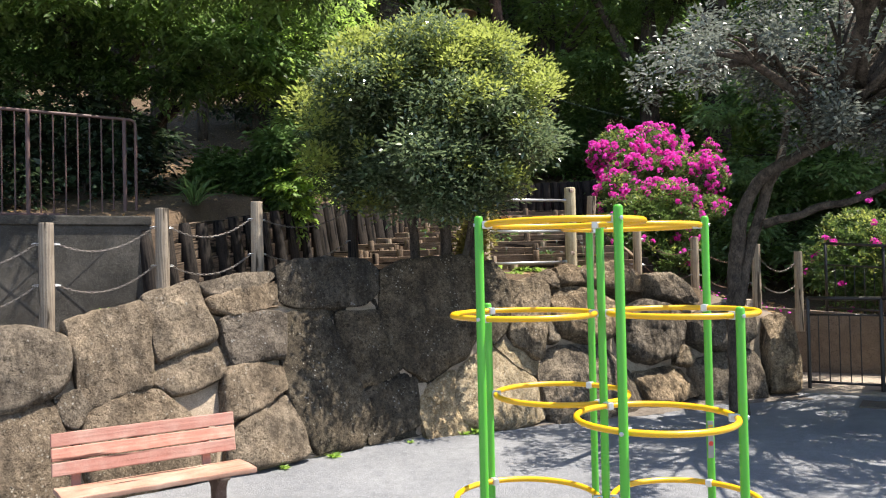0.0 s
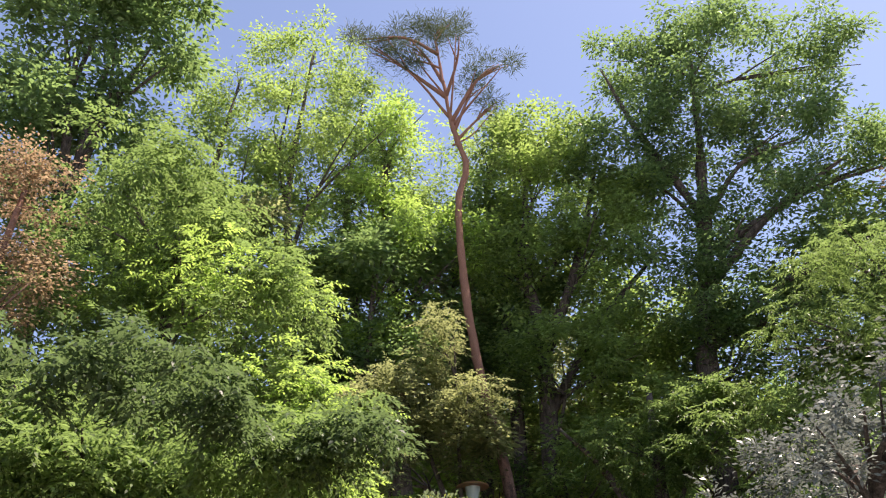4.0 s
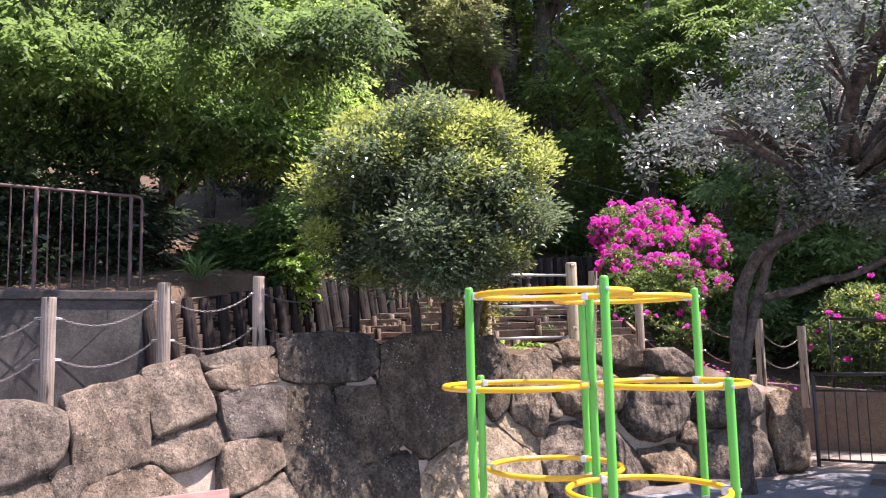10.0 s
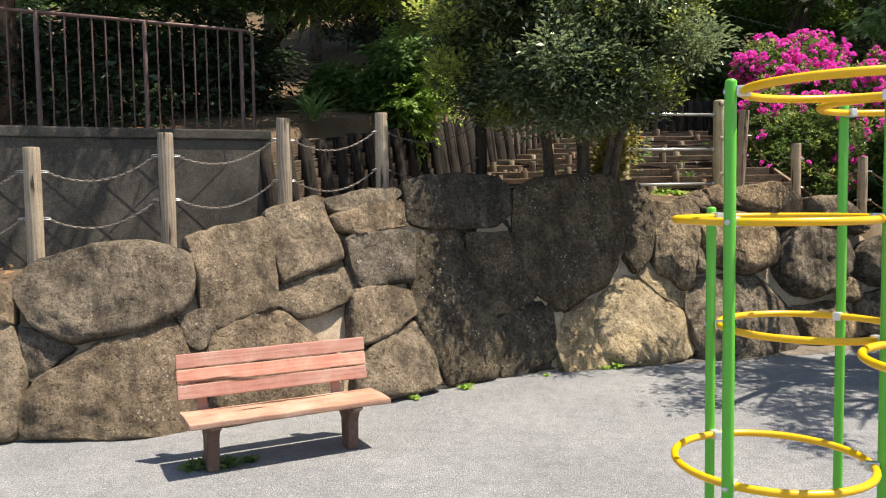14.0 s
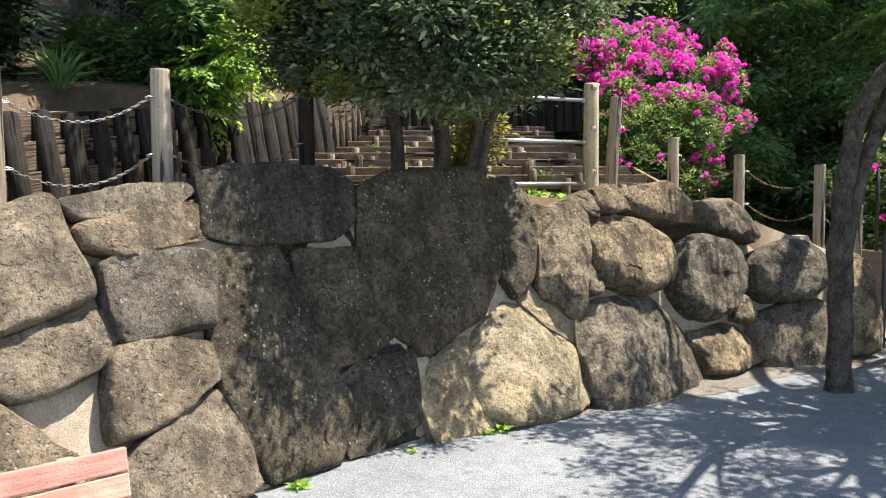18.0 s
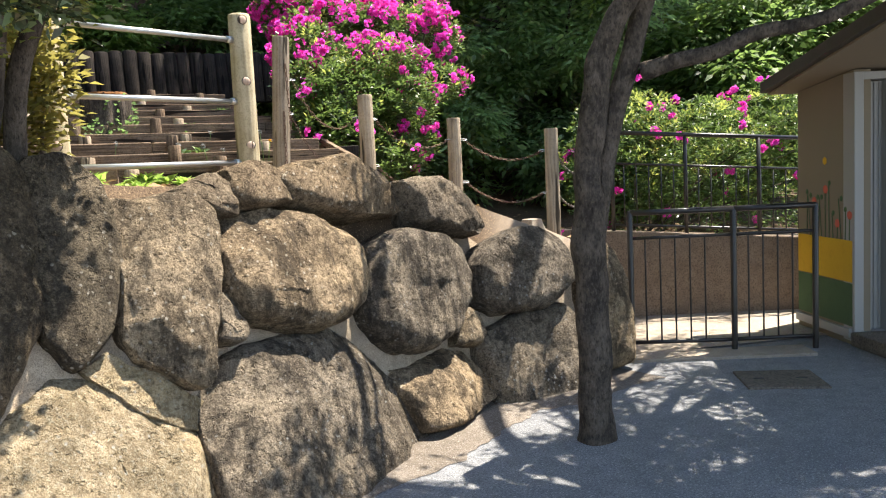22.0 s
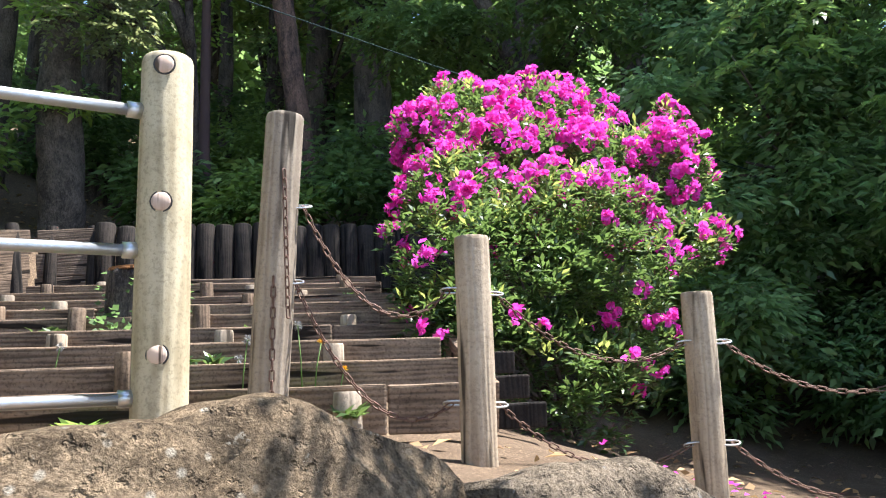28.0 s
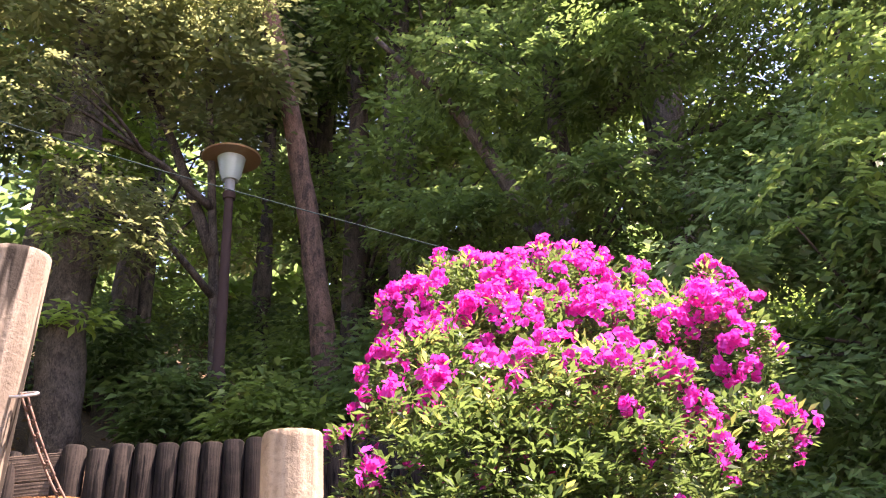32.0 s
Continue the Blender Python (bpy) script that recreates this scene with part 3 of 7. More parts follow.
# ---- boulder wall ----
verts, faces = [], []
ss, zs = np.linspace(0, 12.1, 150), np.linspace(-0.05, 1.0, 22)
TOP_S = [0, 2.5, 2.8, 3.3, 3.95, 4.0, 4.55, 5.0, 5.8, 6.0, 6.75, 6.86, 7.0, 7.8, 8.2, 8.3, 8.75, 9.2, 9.8, 10.3, 10.7, 10.95, 11.05, 11.65, 12.1]
TOP_Z = [0.85, 0.9, 0.95, 1.14, 1.12, 1.2, 1.34, 1.45, 1.55, 1.6, 1.62, 1.45, 1.6, 1.66, 1.55, 1.44, 1.46, 1.5, 1.5, 1.42, 1.34, 1.1, 0.98, 0.98, 0.85]
for s in ss:
    top = float(np.interp(s, TOP_S, TOP_Z)) - 0.04
    for z in zs:
        p = on_wall(s, z * top, -0.035 + min(1.0, max(0.0, (s - 7.9) / 0.4)) * (0.012 - 0.12 * min(1.0, max(0.0, (z * top - 0.95) / 0.2))))
        p += noise.noise_vector(p * 4) * 0.03 + noise.noise_vector(p * 13) * 0.01
        verts.append(p)
w = len(zs)
for i in range(len(ss) - 1):
    for j in range(w - 1):
        faces.append((i * w + j, (i + 1) * w + j, (i + 1) * w + j + 1, i * w + j + 1))
wall = tagged(part("wall_boulders", mesh_of("wall_mortar", verts, faces), MORTAR), "retaining wall of large brown boulders set in pale mortar", "wall", kind="structure")


def inside_of(poly, cs, cz, a):
    """How far the outline lies from its middle in the direction a."""
    ds, dz = math.cos(a), math.sin(a)
    best = 0.05
    for (s0, z0), (s1, z1) in zip(poly, poly[1:] + poly[:1]):
        ex, ez = s1 - s0, z1 - z0
        det = ex * dz - ez * ds
        if abs(det) < 1e-9:
            continue
        t = ((s0 - cs) * ez - (z0 - cz) * ex) / (ds * ez - dz * ex)
        u = ((s0 - cs) * dz - (z0 - cz) * ds) / (ds * ez - dz * ex)
        if t > 0 and -1e-6 <= u <= 1 + 1e-6:
            best = max(best, t)
    return best


def stone(corners, bulge=0.1, material=None, lean=0.0, thick=0.3, grow=0.03, fine=False, out0=0.0, crag=1.5, dome=None):
    """One boulder of the wall: an uneven outline in metres along and up the wall, swelling out of it with rounded shoulders and a few broken faces. lean: how much further its top stands out."""
    cs, cz = sum(c[0] for c in corners) / len(corners), sum(c[1] for c in corners) / len(corners)
    seg = 84 if not fine else 150
    rad = [inside_of(list(corners), cs, cz, math.tau * k / seg) + grow for k in range(seg)]
    for _ in range(1):
        rad = [0.6 * rad[k] + 0.2 * (rad[k - 1] + rad[(k + 1) % seg]) for k in range(seg)]
    seed = Vector((cs * 7.1, cz * 5.3, 1.7))
    rng = random.Random(int(cs * 1000) + int(cz * 377))
    cuts = []
    for k in range(11 if fine else 6):
        a = (k + rng.uniform(0.1, 0.9)) * math.tau / (11 if fine else 6)
        reach = rad[int(a / math.tau * seg) % seg]
        cuts.append((math.cos(a), math.sin(a), rng.uniform(0.2, 0.75) if fine else rng.uniform(0.1, 0.35), reach * rng.uniform(0.6, 0.95)))
    ts, tz = (rng.uniform(-0.2, 0.2), rng.uniform(-0.2, 0.12)) if fine else (rng.uniform(-0.1, 0.1), rng.uniform(-0.12, 0.06))
    power = dome or (13.0 if fine else 18.0)
    rings = 34 if fine else 20
    layers = [(0.9, -thick), (0.97, -0.12), (0.995, -0.03)] + [(max(0.03, math.cos(math.pi / 2 * i / (rings + 1)) ** 0.85), None) for i in range(rings + 1)]
    height = max(c[1] for c in corners) - min(c[1] for c in corners)

    def relief(s, z, f):
        ds, dz = s - cs, z - cz
        h = bulge * (1 - f ** power) ** 0.5 + (ts * ds + tz * dz) * (1 - f)
        for ca, sa, slope, r in cuts:
            h = min(h, bulge + (ts * ds + tz * dz) - slope * (ds * ca + dz * sa - r))
        q = Vector((s, z, 0)) + seed
        _, near = noise.voronoi(q * 4.5)
        c = near[0]
        w = noise.noise_vector(c * 3.7)
        chip = w.dot(q * 4.5 - c) * 0.5 + w.z * 0.5
        edge = min(1.0, (1 - f) * 9 + 0.25)
        h += edge * (crag * 0.011 * chip + 0.022 * noise.noise(q * 2.3) + 0.017 * noise.noise(q * 6) + 0.011 * noise.noise(q * 14) - 0.02 * max(0.0, 0.12 - abs(noise.noise(q * 1.7))) * 5)
        return max(h, 0.0)

    verts, faces = [], []
    for f, d in layers:
        for k in range(seg):
            a = math.tau * k / seg
            s, z = cs + math.cos(a) * rad[k] * f, cz + math.sin(a) * rad[k] * f
            q = Vector((s * 2.6, z * 2.6, 0)) + seed
            out = d if d is not None else relief(s, z, min(f, 1.0)) + out0
            if d is None or d > -0.2:
                out += lean * (z - cz) / max(height, 0.2)
            j = noise.noise_vector(q * 2.2) * 0.016 + noise.noise_vector(q * 7) * 0.008
            verts.append(on_wall(s + j.x, z + j.y, out))
    for i in range(len(layers) - 1):
        for k in range(seg):
            a, b = i * seg + k, i * seg + (k + 1) % seg
            faces.append((a, b, b + seg, a + seg))
    verts.append(on_wall(cs, cz, relief(cs, cz, 0.0) + out0))
    n, base = len(verts) - 1, (len(layers) - 1) * seg
    faces += [(base + k, base + (k + 1) % seg, n) for k in range(seg)]
    me = mesh_of("boulder", verts, faces)
    me.set_sharp_from_angle(angle=radians(38))
    ob = part("boulder", me, material or (ROCK if cs > 5.8 else ROCK_TAN), wall)
    return ob


def run_of_stones():
    stone([(1.3, 0.45), (2.42, 0.45), (2.44, 0.96), (1.35, 0.98)])
    stone([(0.2, 0.0), (2.45, 0.0), (2.4, 0.42), (0.3, 0.5)])
    stone([(0.1, 0.5), (1.25, 0.48), (1.3, 0.95), (0.15, 0.95)])
    stone([(2.48, 0.97), (2.77, 0.98), (2.78, 0.74), (2.49, 0.74)])
    stone([(2.49, 0.72), (2.78, 0.71), (2.87, 0.41), (2.82, 0.04), (2.53, 0.00)])
    stone([(2.77, 0.96), (2.94, 1.12), (3.33, 1.22), (3.68, 1.24), (3.96, 1.16), (3.99, 1.00), (3.92, 0.78), (3.68, 0.68), (3.22, 0.61), (2.93, 0.71)], 0.14)
    stone([(2.84, 0.70), (3.18, 0.57), (2.91, 0.39), (2.87, 0.48)], 0.04)
    stone([(3.84, 0.71), (3.96, 0.25), (3.92, -0.03), (2.86, 0.04), (2.84, 0.21), (2.97, 0.37), (3.40, 0.59)], 0.1)
    stone([(3.95, 1.25), (4.53, 1.39), (4.60, 1.29), (4.57, 0.74), (4.13, 0.64), (4.06, 0.71), (4.00, 1.04)])
    stone([(4.57, 1.43), (5.00, 1.54), (5.15, 1.07), (4.62, 0.92), (4.61, 1.23)])
    stone([(4.61, 0.89), (5.19, 1.00), (5.21, 0.86), (5.12, 0.74), (4.77, 0.66), (4.60, 0.74)], 0.06)
    stone([(3.88, 0.71), (4.04, 0.75), (4.11, 0.62), (4.01, 0.51), (3.94, 0.56)], 0.05)
    stone([(4.12, 0.59), (4.36, 0.69), (4.61, 0.69), (4.84, 0.50), (5.02, 0.33), (5.00, 0.03), (4.11, -0.03), (4.04, 0.39)])
    stone([(5.03, 1.53), (5.73, 1.62), (5.79, 1.55), (5.34, 1.43), (5.12, 1.42)], 0.08, thick=0.5)
    stone([(5.10, 1.40), (5.78, 1.51), (5.81, 1.32), (5.32, 1.26), (5.14, 1.29)], 0.08)
    stone([(5.20, 1.21), (5.51, 1.26), (5.80, 1.23), (5.74, 0.87), (5.26, 0.85), (5.22, 0.94)])
    stone([(5.20, 0.81), (5.44, 0.83), (5.70, 0.77), (5.71, 0.60), (5.38, 0.46), (5.14, 0.42), (5.14, 0.64)])
    stone([(5.27, 0.38), (5.70, 0.54), (5.81, 0.25), (5.84, 0.03), (5.40, 0.05), (5.09, 0.05), (5.16, 0.28)])
    # flat filler slab added to darken pale mortar seams between the dark boulders
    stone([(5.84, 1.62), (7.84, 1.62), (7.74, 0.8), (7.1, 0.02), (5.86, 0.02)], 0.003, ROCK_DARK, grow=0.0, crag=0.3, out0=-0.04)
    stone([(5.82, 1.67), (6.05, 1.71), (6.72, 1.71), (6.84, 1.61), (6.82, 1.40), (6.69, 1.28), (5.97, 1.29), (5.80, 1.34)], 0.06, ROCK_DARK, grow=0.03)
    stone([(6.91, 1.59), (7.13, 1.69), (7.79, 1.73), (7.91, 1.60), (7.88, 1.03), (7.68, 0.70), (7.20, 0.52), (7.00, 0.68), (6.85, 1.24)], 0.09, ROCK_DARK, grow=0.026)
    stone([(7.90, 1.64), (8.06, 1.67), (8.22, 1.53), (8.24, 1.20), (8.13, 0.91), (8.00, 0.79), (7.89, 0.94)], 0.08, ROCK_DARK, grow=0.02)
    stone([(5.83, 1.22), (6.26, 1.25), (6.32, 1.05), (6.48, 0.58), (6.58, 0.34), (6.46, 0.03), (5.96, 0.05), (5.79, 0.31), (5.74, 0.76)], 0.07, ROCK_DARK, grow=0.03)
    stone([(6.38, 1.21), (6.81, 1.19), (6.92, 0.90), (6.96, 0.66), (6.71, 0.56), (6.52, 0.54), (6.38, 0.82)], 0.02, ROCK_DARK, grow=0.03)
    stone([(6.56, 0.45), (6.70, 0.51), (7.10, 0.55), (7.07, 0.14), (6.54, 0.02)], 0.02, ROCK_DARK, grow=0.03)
    stone([(7.5, 0.34), (7.62, 0.62), (7.92, 0.78), (8.02, 0.74), (8.29, 0.59), (8.46, 0.47), (8.54, 0.33), (8.53, 0.18), (8.42, 0.03), (8.1, -0.02), (7.72, 0.0), (7.52, 0.1)], 0.12, ROCK_OCHRE, lean=-0.2, fine=True, crag=4.5, dome=9.0)
    stone([(7.12, 0.3), (7.3, 0.5), (7.56, 0.6), (7.6, 0.3), (7.62, 0.0), (7.12, 0.0)], 0.05, ROCK_OCHRE, lean=-0.12, fine=True, crag=3.0, dome=6.0)
    stone([(8.04, 0.78), (8.15, 0.83), (8.21, 0.76), (8.52, 0.56), (8.50, 0.46), (8.38, 0.50), (8.20, 0.64)], 0.04, ROCK_OCHRE, fine=True)
    stone([(8.18, 1.47), (8.33, 1.45), (8.71, 1.50), (8.76, 1.43), (8.76, 1.29), (8.66, 0.99), (8.57, 0.71), (8.53, 0.59), (8.46, 0.61), (8.25, 0.77), (8.17, 0.88), (8.20, 1.10), (8.20, 1.24)], 0.17, lean=-0.04, fine=True, grow=0.0, dome=14.0, crag=1.1)
    stone([(8.66, 0.99), (8.73, 0.99), (8.76, 0.90), (8.78, 0.79), (8.74, 0.75), (8.61, 0.78)], 0.12, fine=True, grow=0.0)
    stone([(8.74, 1.28), (8.81, 1.35), (9.08, 1.35), (9.37, 1.29), (9.58, 1.17), (9.65, 1.07), (9.66, 0.91), (9.60, 0.79), (9.44, 0.72), (9.24, 0.72), (8.91, 0.82), (8.78, 0.88), (8.73, 1.03)], 0.21, fine=True, lean=0.0, grow=0.012)
    stone([(8.52, 0.57), (8.68, 0.71), (8.92, 0.74), (9.41, 0.70), (9.52, 0.66), (9.63, 0.54), (9.89, 0.27), (9.98, 0.0), (10.0, -0.22), (8.99, -0.22), (8.6, -0.22), (8.50, 0.1), (8.49, 0.39)], 0.13, fine=True, grow=0.02, lean=-0.18, out0=0.03, dome=12.0)
    stone([(9.70, 0.97), (9.88, 1.11), (10.07, 1.16), (10.38, 1.11), (10.62, 1.00), (10.70, 0.84), (10.63, 0.67), (10.43, 0.49), (10.17, 0.44), (9.94, 0.48), (9.78, 0.58), (9.68, 0.69)], 0.21, fine=True, lean=0.0, grow=0.012)
    stone([(10.52, 0.58), (10.67, 0.62), (10.77, 0.56), (10.79, 0.43), (10.73, 0.35), (10.48, 0.40)], 0.12, fine=True, grow=0.0)
    stone([(9.82, 0.39), (10.04, 0.36), (10.40, 0.40), (10.58, 0.34), (10.74, 0.17), (10.73, 0.03), (10.27, 0.0), (9.96, 0.02), (9.90, 0.23)], 0.1, fine=True, lean=-0.2, out0=0.05, dome=6.0)
    stone([(10.75, 0.86), (10.84, 0.98), (11.13, 1.09), (11.43, 1.09), (11.62, 0.99), (11.6, 0.67), (11.31, 0.52), (10.92, 0.54), (10.77, 0.65)], 0.2, fine=True, lean=-0.02, grow=0.01)
    stone([(10.75, 0.43), (11.16, 0.52), (11.52, 0.54), (11.63, 0.43), (11.62, -0.2), (11.11, -0.2), (10.78, -0.2), (10.74, 0.21)], 0.15, fine=True, lean=-0.18, out0=0.03, grow=0.016)
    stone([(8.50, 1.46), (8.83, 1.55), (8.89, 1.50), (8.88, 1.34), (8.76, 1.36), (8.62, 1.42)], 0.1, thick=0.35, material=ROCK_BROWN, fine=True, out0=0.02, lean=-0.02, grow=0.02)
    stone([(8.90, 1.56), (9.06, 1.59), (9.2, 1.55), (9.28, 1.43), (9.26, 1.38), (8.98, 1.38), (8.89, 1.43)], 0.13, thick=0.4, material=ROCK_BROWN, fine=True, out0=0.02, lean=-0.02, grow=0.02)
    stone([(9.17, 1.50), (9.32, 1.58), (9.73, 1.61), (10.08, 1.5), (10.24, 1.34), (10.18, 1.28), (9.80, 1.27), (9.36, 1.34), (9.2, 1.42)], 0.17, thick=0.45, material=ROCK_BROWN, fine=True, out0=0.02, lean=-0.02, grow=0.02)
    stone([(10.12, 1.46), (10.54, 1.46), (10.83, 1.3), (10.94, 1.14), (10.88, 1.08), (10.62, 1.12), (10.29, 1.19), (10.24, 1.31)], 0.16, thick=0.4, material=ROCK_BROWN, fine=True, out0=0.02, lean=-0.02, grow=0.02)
    stone([(11.7, 0.0), (12.1, 0.0), (12.14, 0.35), (12.08, 0.85), (11.95, 0.98), (11.74, 0.9), (11.67, 0.38)], 0.2, fine=True, grow=0.0)


run_of_stones()

# ---- bench ----
def bench(m):
    b = thing("park_bench", m, "faded red slatted bench with peeling paint before the boulder wall", "bench")
    for k in range(3):
        part("back_slat", block(1.18, 0.03, 0.083, 0.006, 0.003, 14), BENCH_PAINT, b, m=pose(0.022, 0.235 + 0.016 * k, 0.375 + 0.09 * k, -10))
    part("seat_slat", block(1.2, 0.165, 0.035, 0.008, 0.003, 14), BENCH_SEAT, b, "sun-bleached seat slat", m=pose(0.035, -0.03, 0.282, 2))
    part("seat_slat", block(1.2, 0.16, 0.035, 0.008, 0.003, 14), BENCH_SEAT, b, "sun-bleached seat slat", m=pose(0.035, 0.134, 0.279, -3))
    for x in (-0.42, 0.42):
        bm = bmesh.new()
        prof = [(-0.02, 0.0), (0.09, 0.0), (0.1, 0.18), (0.2, 0.265), (0.2, 0.282), (-0.11, 0.282), (-0.11, 0.262), (-0.06, 0.24), (-0.03, 0.19), (-0.025, 0.1)]
        front = [bm.verts.new((-0.035, y, z)) for y, z in prof]
        bm.faces.new(front)
        r = bmesh.ops.extrude_face_region(bm, geom=bm.faces[:])
        bmesh.ops.translate(bm, vec=(0.07, 0, 0), verts=[v for v in r["geom"] if isinstance(v, bmesh.types.BMVert)])
        bmesh.ops.recalc_face_normals(bm, faces=bm.faces)
        bmesh.ops.bevel(bm, geom=bm.edges[:], offset=0.006, segments=2, affect="EDGES")
        part("leg", bm, BENCH_LEG, b, "dark brown bracket leg", m=pose(x, 0, 0))
        part("back_support", block(0.055, 0.04, 0.38, 0.006), BENCH_PAINT, b, m=pose(x, 0.275, 0.25, -10))
    return b


bench(pose(-1.87, 5.16, 0, 0, 0, 34.5))

# ---- ring climber ----
def climber():
    c = thing("ring_climber", pose(0.563, 2.878, 0), "playground climber of green posts and stacked yellow rings", "climbing frame")
    R = 0.484
    spots = [(R * math.cos(radians(a)), R * math.sin(radians(a))) for a in (204, 265.5, 324, 24, 84, 144)]
    tall = [1.815, 1.825, 1.5, 1.82, 1.815, 1.5]
    posts = [(0.0, 0.0, 1.815)] + [(x, y, h) for (x, y), h in zip(spots, tall)]
    pole = {}
    for x, y, h in posts:
        if h not in pole:
            pole[h] = turned("post", [(0.0148, -0.1), (0.0148, 0.6), (0.0148, h - 0.01), (0.013, h - 0.003), (0.008, h)], 14)
        part("post", pole[h], GREEN, c, m=pose(x, y, 0))
    rr = R / math.sqrt(3) - 0.024
    hoop = mesh_of("ring", *ring(rr, 0.0105, 48, 10))
    clamp = block(0.034, 0.022, 0.026, 0.004)
    clamp_me = bpy.data.meshes.new("clamp")
    clamp.to_mesh(clamp_me)
    bolt = turned("bolt", [(0.007, 0), (0.007, 0.005), (0.003, 0.007)], 8)
    cells = {0: (0, 1), 1: (1, 2), 2: (2, 3), 3: (3, 4), 4: (4, 5), 5: (5, 0)}
    for z, pair in ((1.785, (0, 3)), (1.47, (5, 2)), (1.143, (4, 1)), (0.808, (5, 2)), (0.467, (4, 1)), (0.127, (5, 2))):
        for cell in pair:
            corners = [(0, 0)] + [spots[k] for k in cells[cell]]
            mx, my = sum(p[0] for p in corners) / 3, sum(p[1] for p in corners) / 3
            h = part("ring", hoop, YELLOW, c, m=pose(mx, my, z))
            for px, py in corners:
                a = math.degrees(math.atan2(py - my, px - mx))
                k = math.hypot(px - mx, py - my)
                j = part("clamp", clamp_me, ALLOY, c, "pale grey clamp", m=pose(mx + (px - mx) * 0.9, my + (py - my) * 0.9, z - 0.013, 0, 0, a))
                part("bolt", bolt, STEEL, j, m=pose(0.04, 0, 0.013, 0, 90, 0))
    sx, sy = spots[3]
    tag = part("sticker", block(0.022, 0.003, 0.14, 0.001), WHITE, c, "white and red safety sticker", m=pose(sx - 0.004, sy - 0.016, 0.9))
    part("sticker_mark", turned("sticker_mark", [(0.009, 0), (0.009, 0.001)], 16), RED, tag, m=pose(0, -0.002, 0.055, 90))
    for k in range(3):
        part("sticker_bar", block(0.016, 0.001, 0.008, 0.0), RED if k == 1 else MUSTARD, tag, m=pose(0, -0.002, 0.085 + 0.016 * k))
    return c


climber()

# ---- rope posts and chains ----
def rope_post(x, y, top, base, r, material, label, tilt=(0, 0)):
    h = top - base + 0.15
    me = turned("post_body", [(r * 1.02, 0), (r, h * 0.25), (r * 1.01, h * 0.5), (r * 0.98, h * 0.75), (r * 0.975, h - 0.014), (r * 0.955, h - 0.004), (r * 0.915, h)], 20, 0.05, x * 3)
    p = thing("fence_post", pose(x, y, base - 0.15, tilt[0], tilt[1]), label, "post", "chain fence posts")
    part("post_body", me, material, p)
    return p


def link_mesh():
    path = []
    for k in range(16):
        a = math.tau * k / 16
        path.append((math.cos(a) * 0.0068 + (0.0105 if math.cos(a) > 0 else -0.0105), math.sin(a) * 0.0068, 0))
    verts, faces = [], []
    for i, p in enumerate(path):
        d = (Vector(path[(i + 1) % 16]) - Vector(path[i - 1])).normalized()
        n = d.cross(Vector((0, 0, 1)))
        for k in range(6):
            b = math.tau * k / 6
            verts.append(Vector(p) + (n * math.cos(b) + Vector((0, 0, 1)) * math.sin(b)) * 0.0024)
    for i in range(16):
        for k in range(6):
            j, l = (i + 1) % 16, (k + 1) % 6
            faces.append((i * 6 + k, j * 6 + k, j * 6 + l, i * 6 + l))
    return mesh_of("chain_link", verts, faces)


LINK = link_mesh()
LINK_RUST = LINK.copy()
EYE_RING = mesh_of("eye_hook", *tube(smooth_path([(-0.035, -0.015, 0), (0.004, -0.015, 0), (0.02, -0.009, 0), (0.025, 0, 0), (0.02, 0.009, 0), (0.004, 0.015, 0), (-0.035, 0.015, 0)], 3), 0.0032, 6))


def chain(a, b, sag, rusty=False):
    """A chain of single links that hangs from a to b."""
    a, b = Vector(a), Vector(b)
    c = thing("fence_chain", Matrix.Translation(a), "rusty steel chain hanging between wooden posts" if rusty else "grey steel chain hanging between wooden posts", "chain", "fence chains")
    pts = [a.lerp(b, t) - Vector((0, 0, 4 * sag * t * (1 - t))) - a for t in np.linspace(0, 1, 60)]
    run = np.concatenate([[0], np.cumsum([(q - p).length for p, q in zip(pts, pts[1:])])])
    count = max(4, int(run[-1] / 0.0285))
    co = np.array([tuple(p) for p in pts])
    for k in range(count):
        d0 = run[-1] * (k + 0.5) / count
        p = Vector([float(np.interp(d0, run, co[:, i])) for i in range(3)])
        q = Vector([float(np.interp(min(d0 + 0.02, run[-1]), run, co[:, i])) for i in range(3)])
        o = Vector([float(np.interp(max(d0 - 0.02, 0), run, co[:, i])) for i in range(3)])
        rot = (q - o).to_track_quat("X", "Z").to_matrix().to_4x4()
        part("chain_link", LINK_RUST if rusty else LINK, RUST_CHAIN if rusty else CHAIN_STEEL, c, m=Matrix.Translation(p) @ rot @ pose(0, 0, 0, 90 * (k % 2) + 20))
    return c


def hook(p, x, y, z):
    turn = math.degrees(math.atan2(y - p.matrix_world.translation.y, x - p.matrix_world.translation.x))
    part("eye_hook", EYE_RING, STEEL, p, "steel staple hook", m=p.matrix_world.inverted() @ pose(x, y, z, 0, 0, turn) @ pose(0, 0, 0, 25))


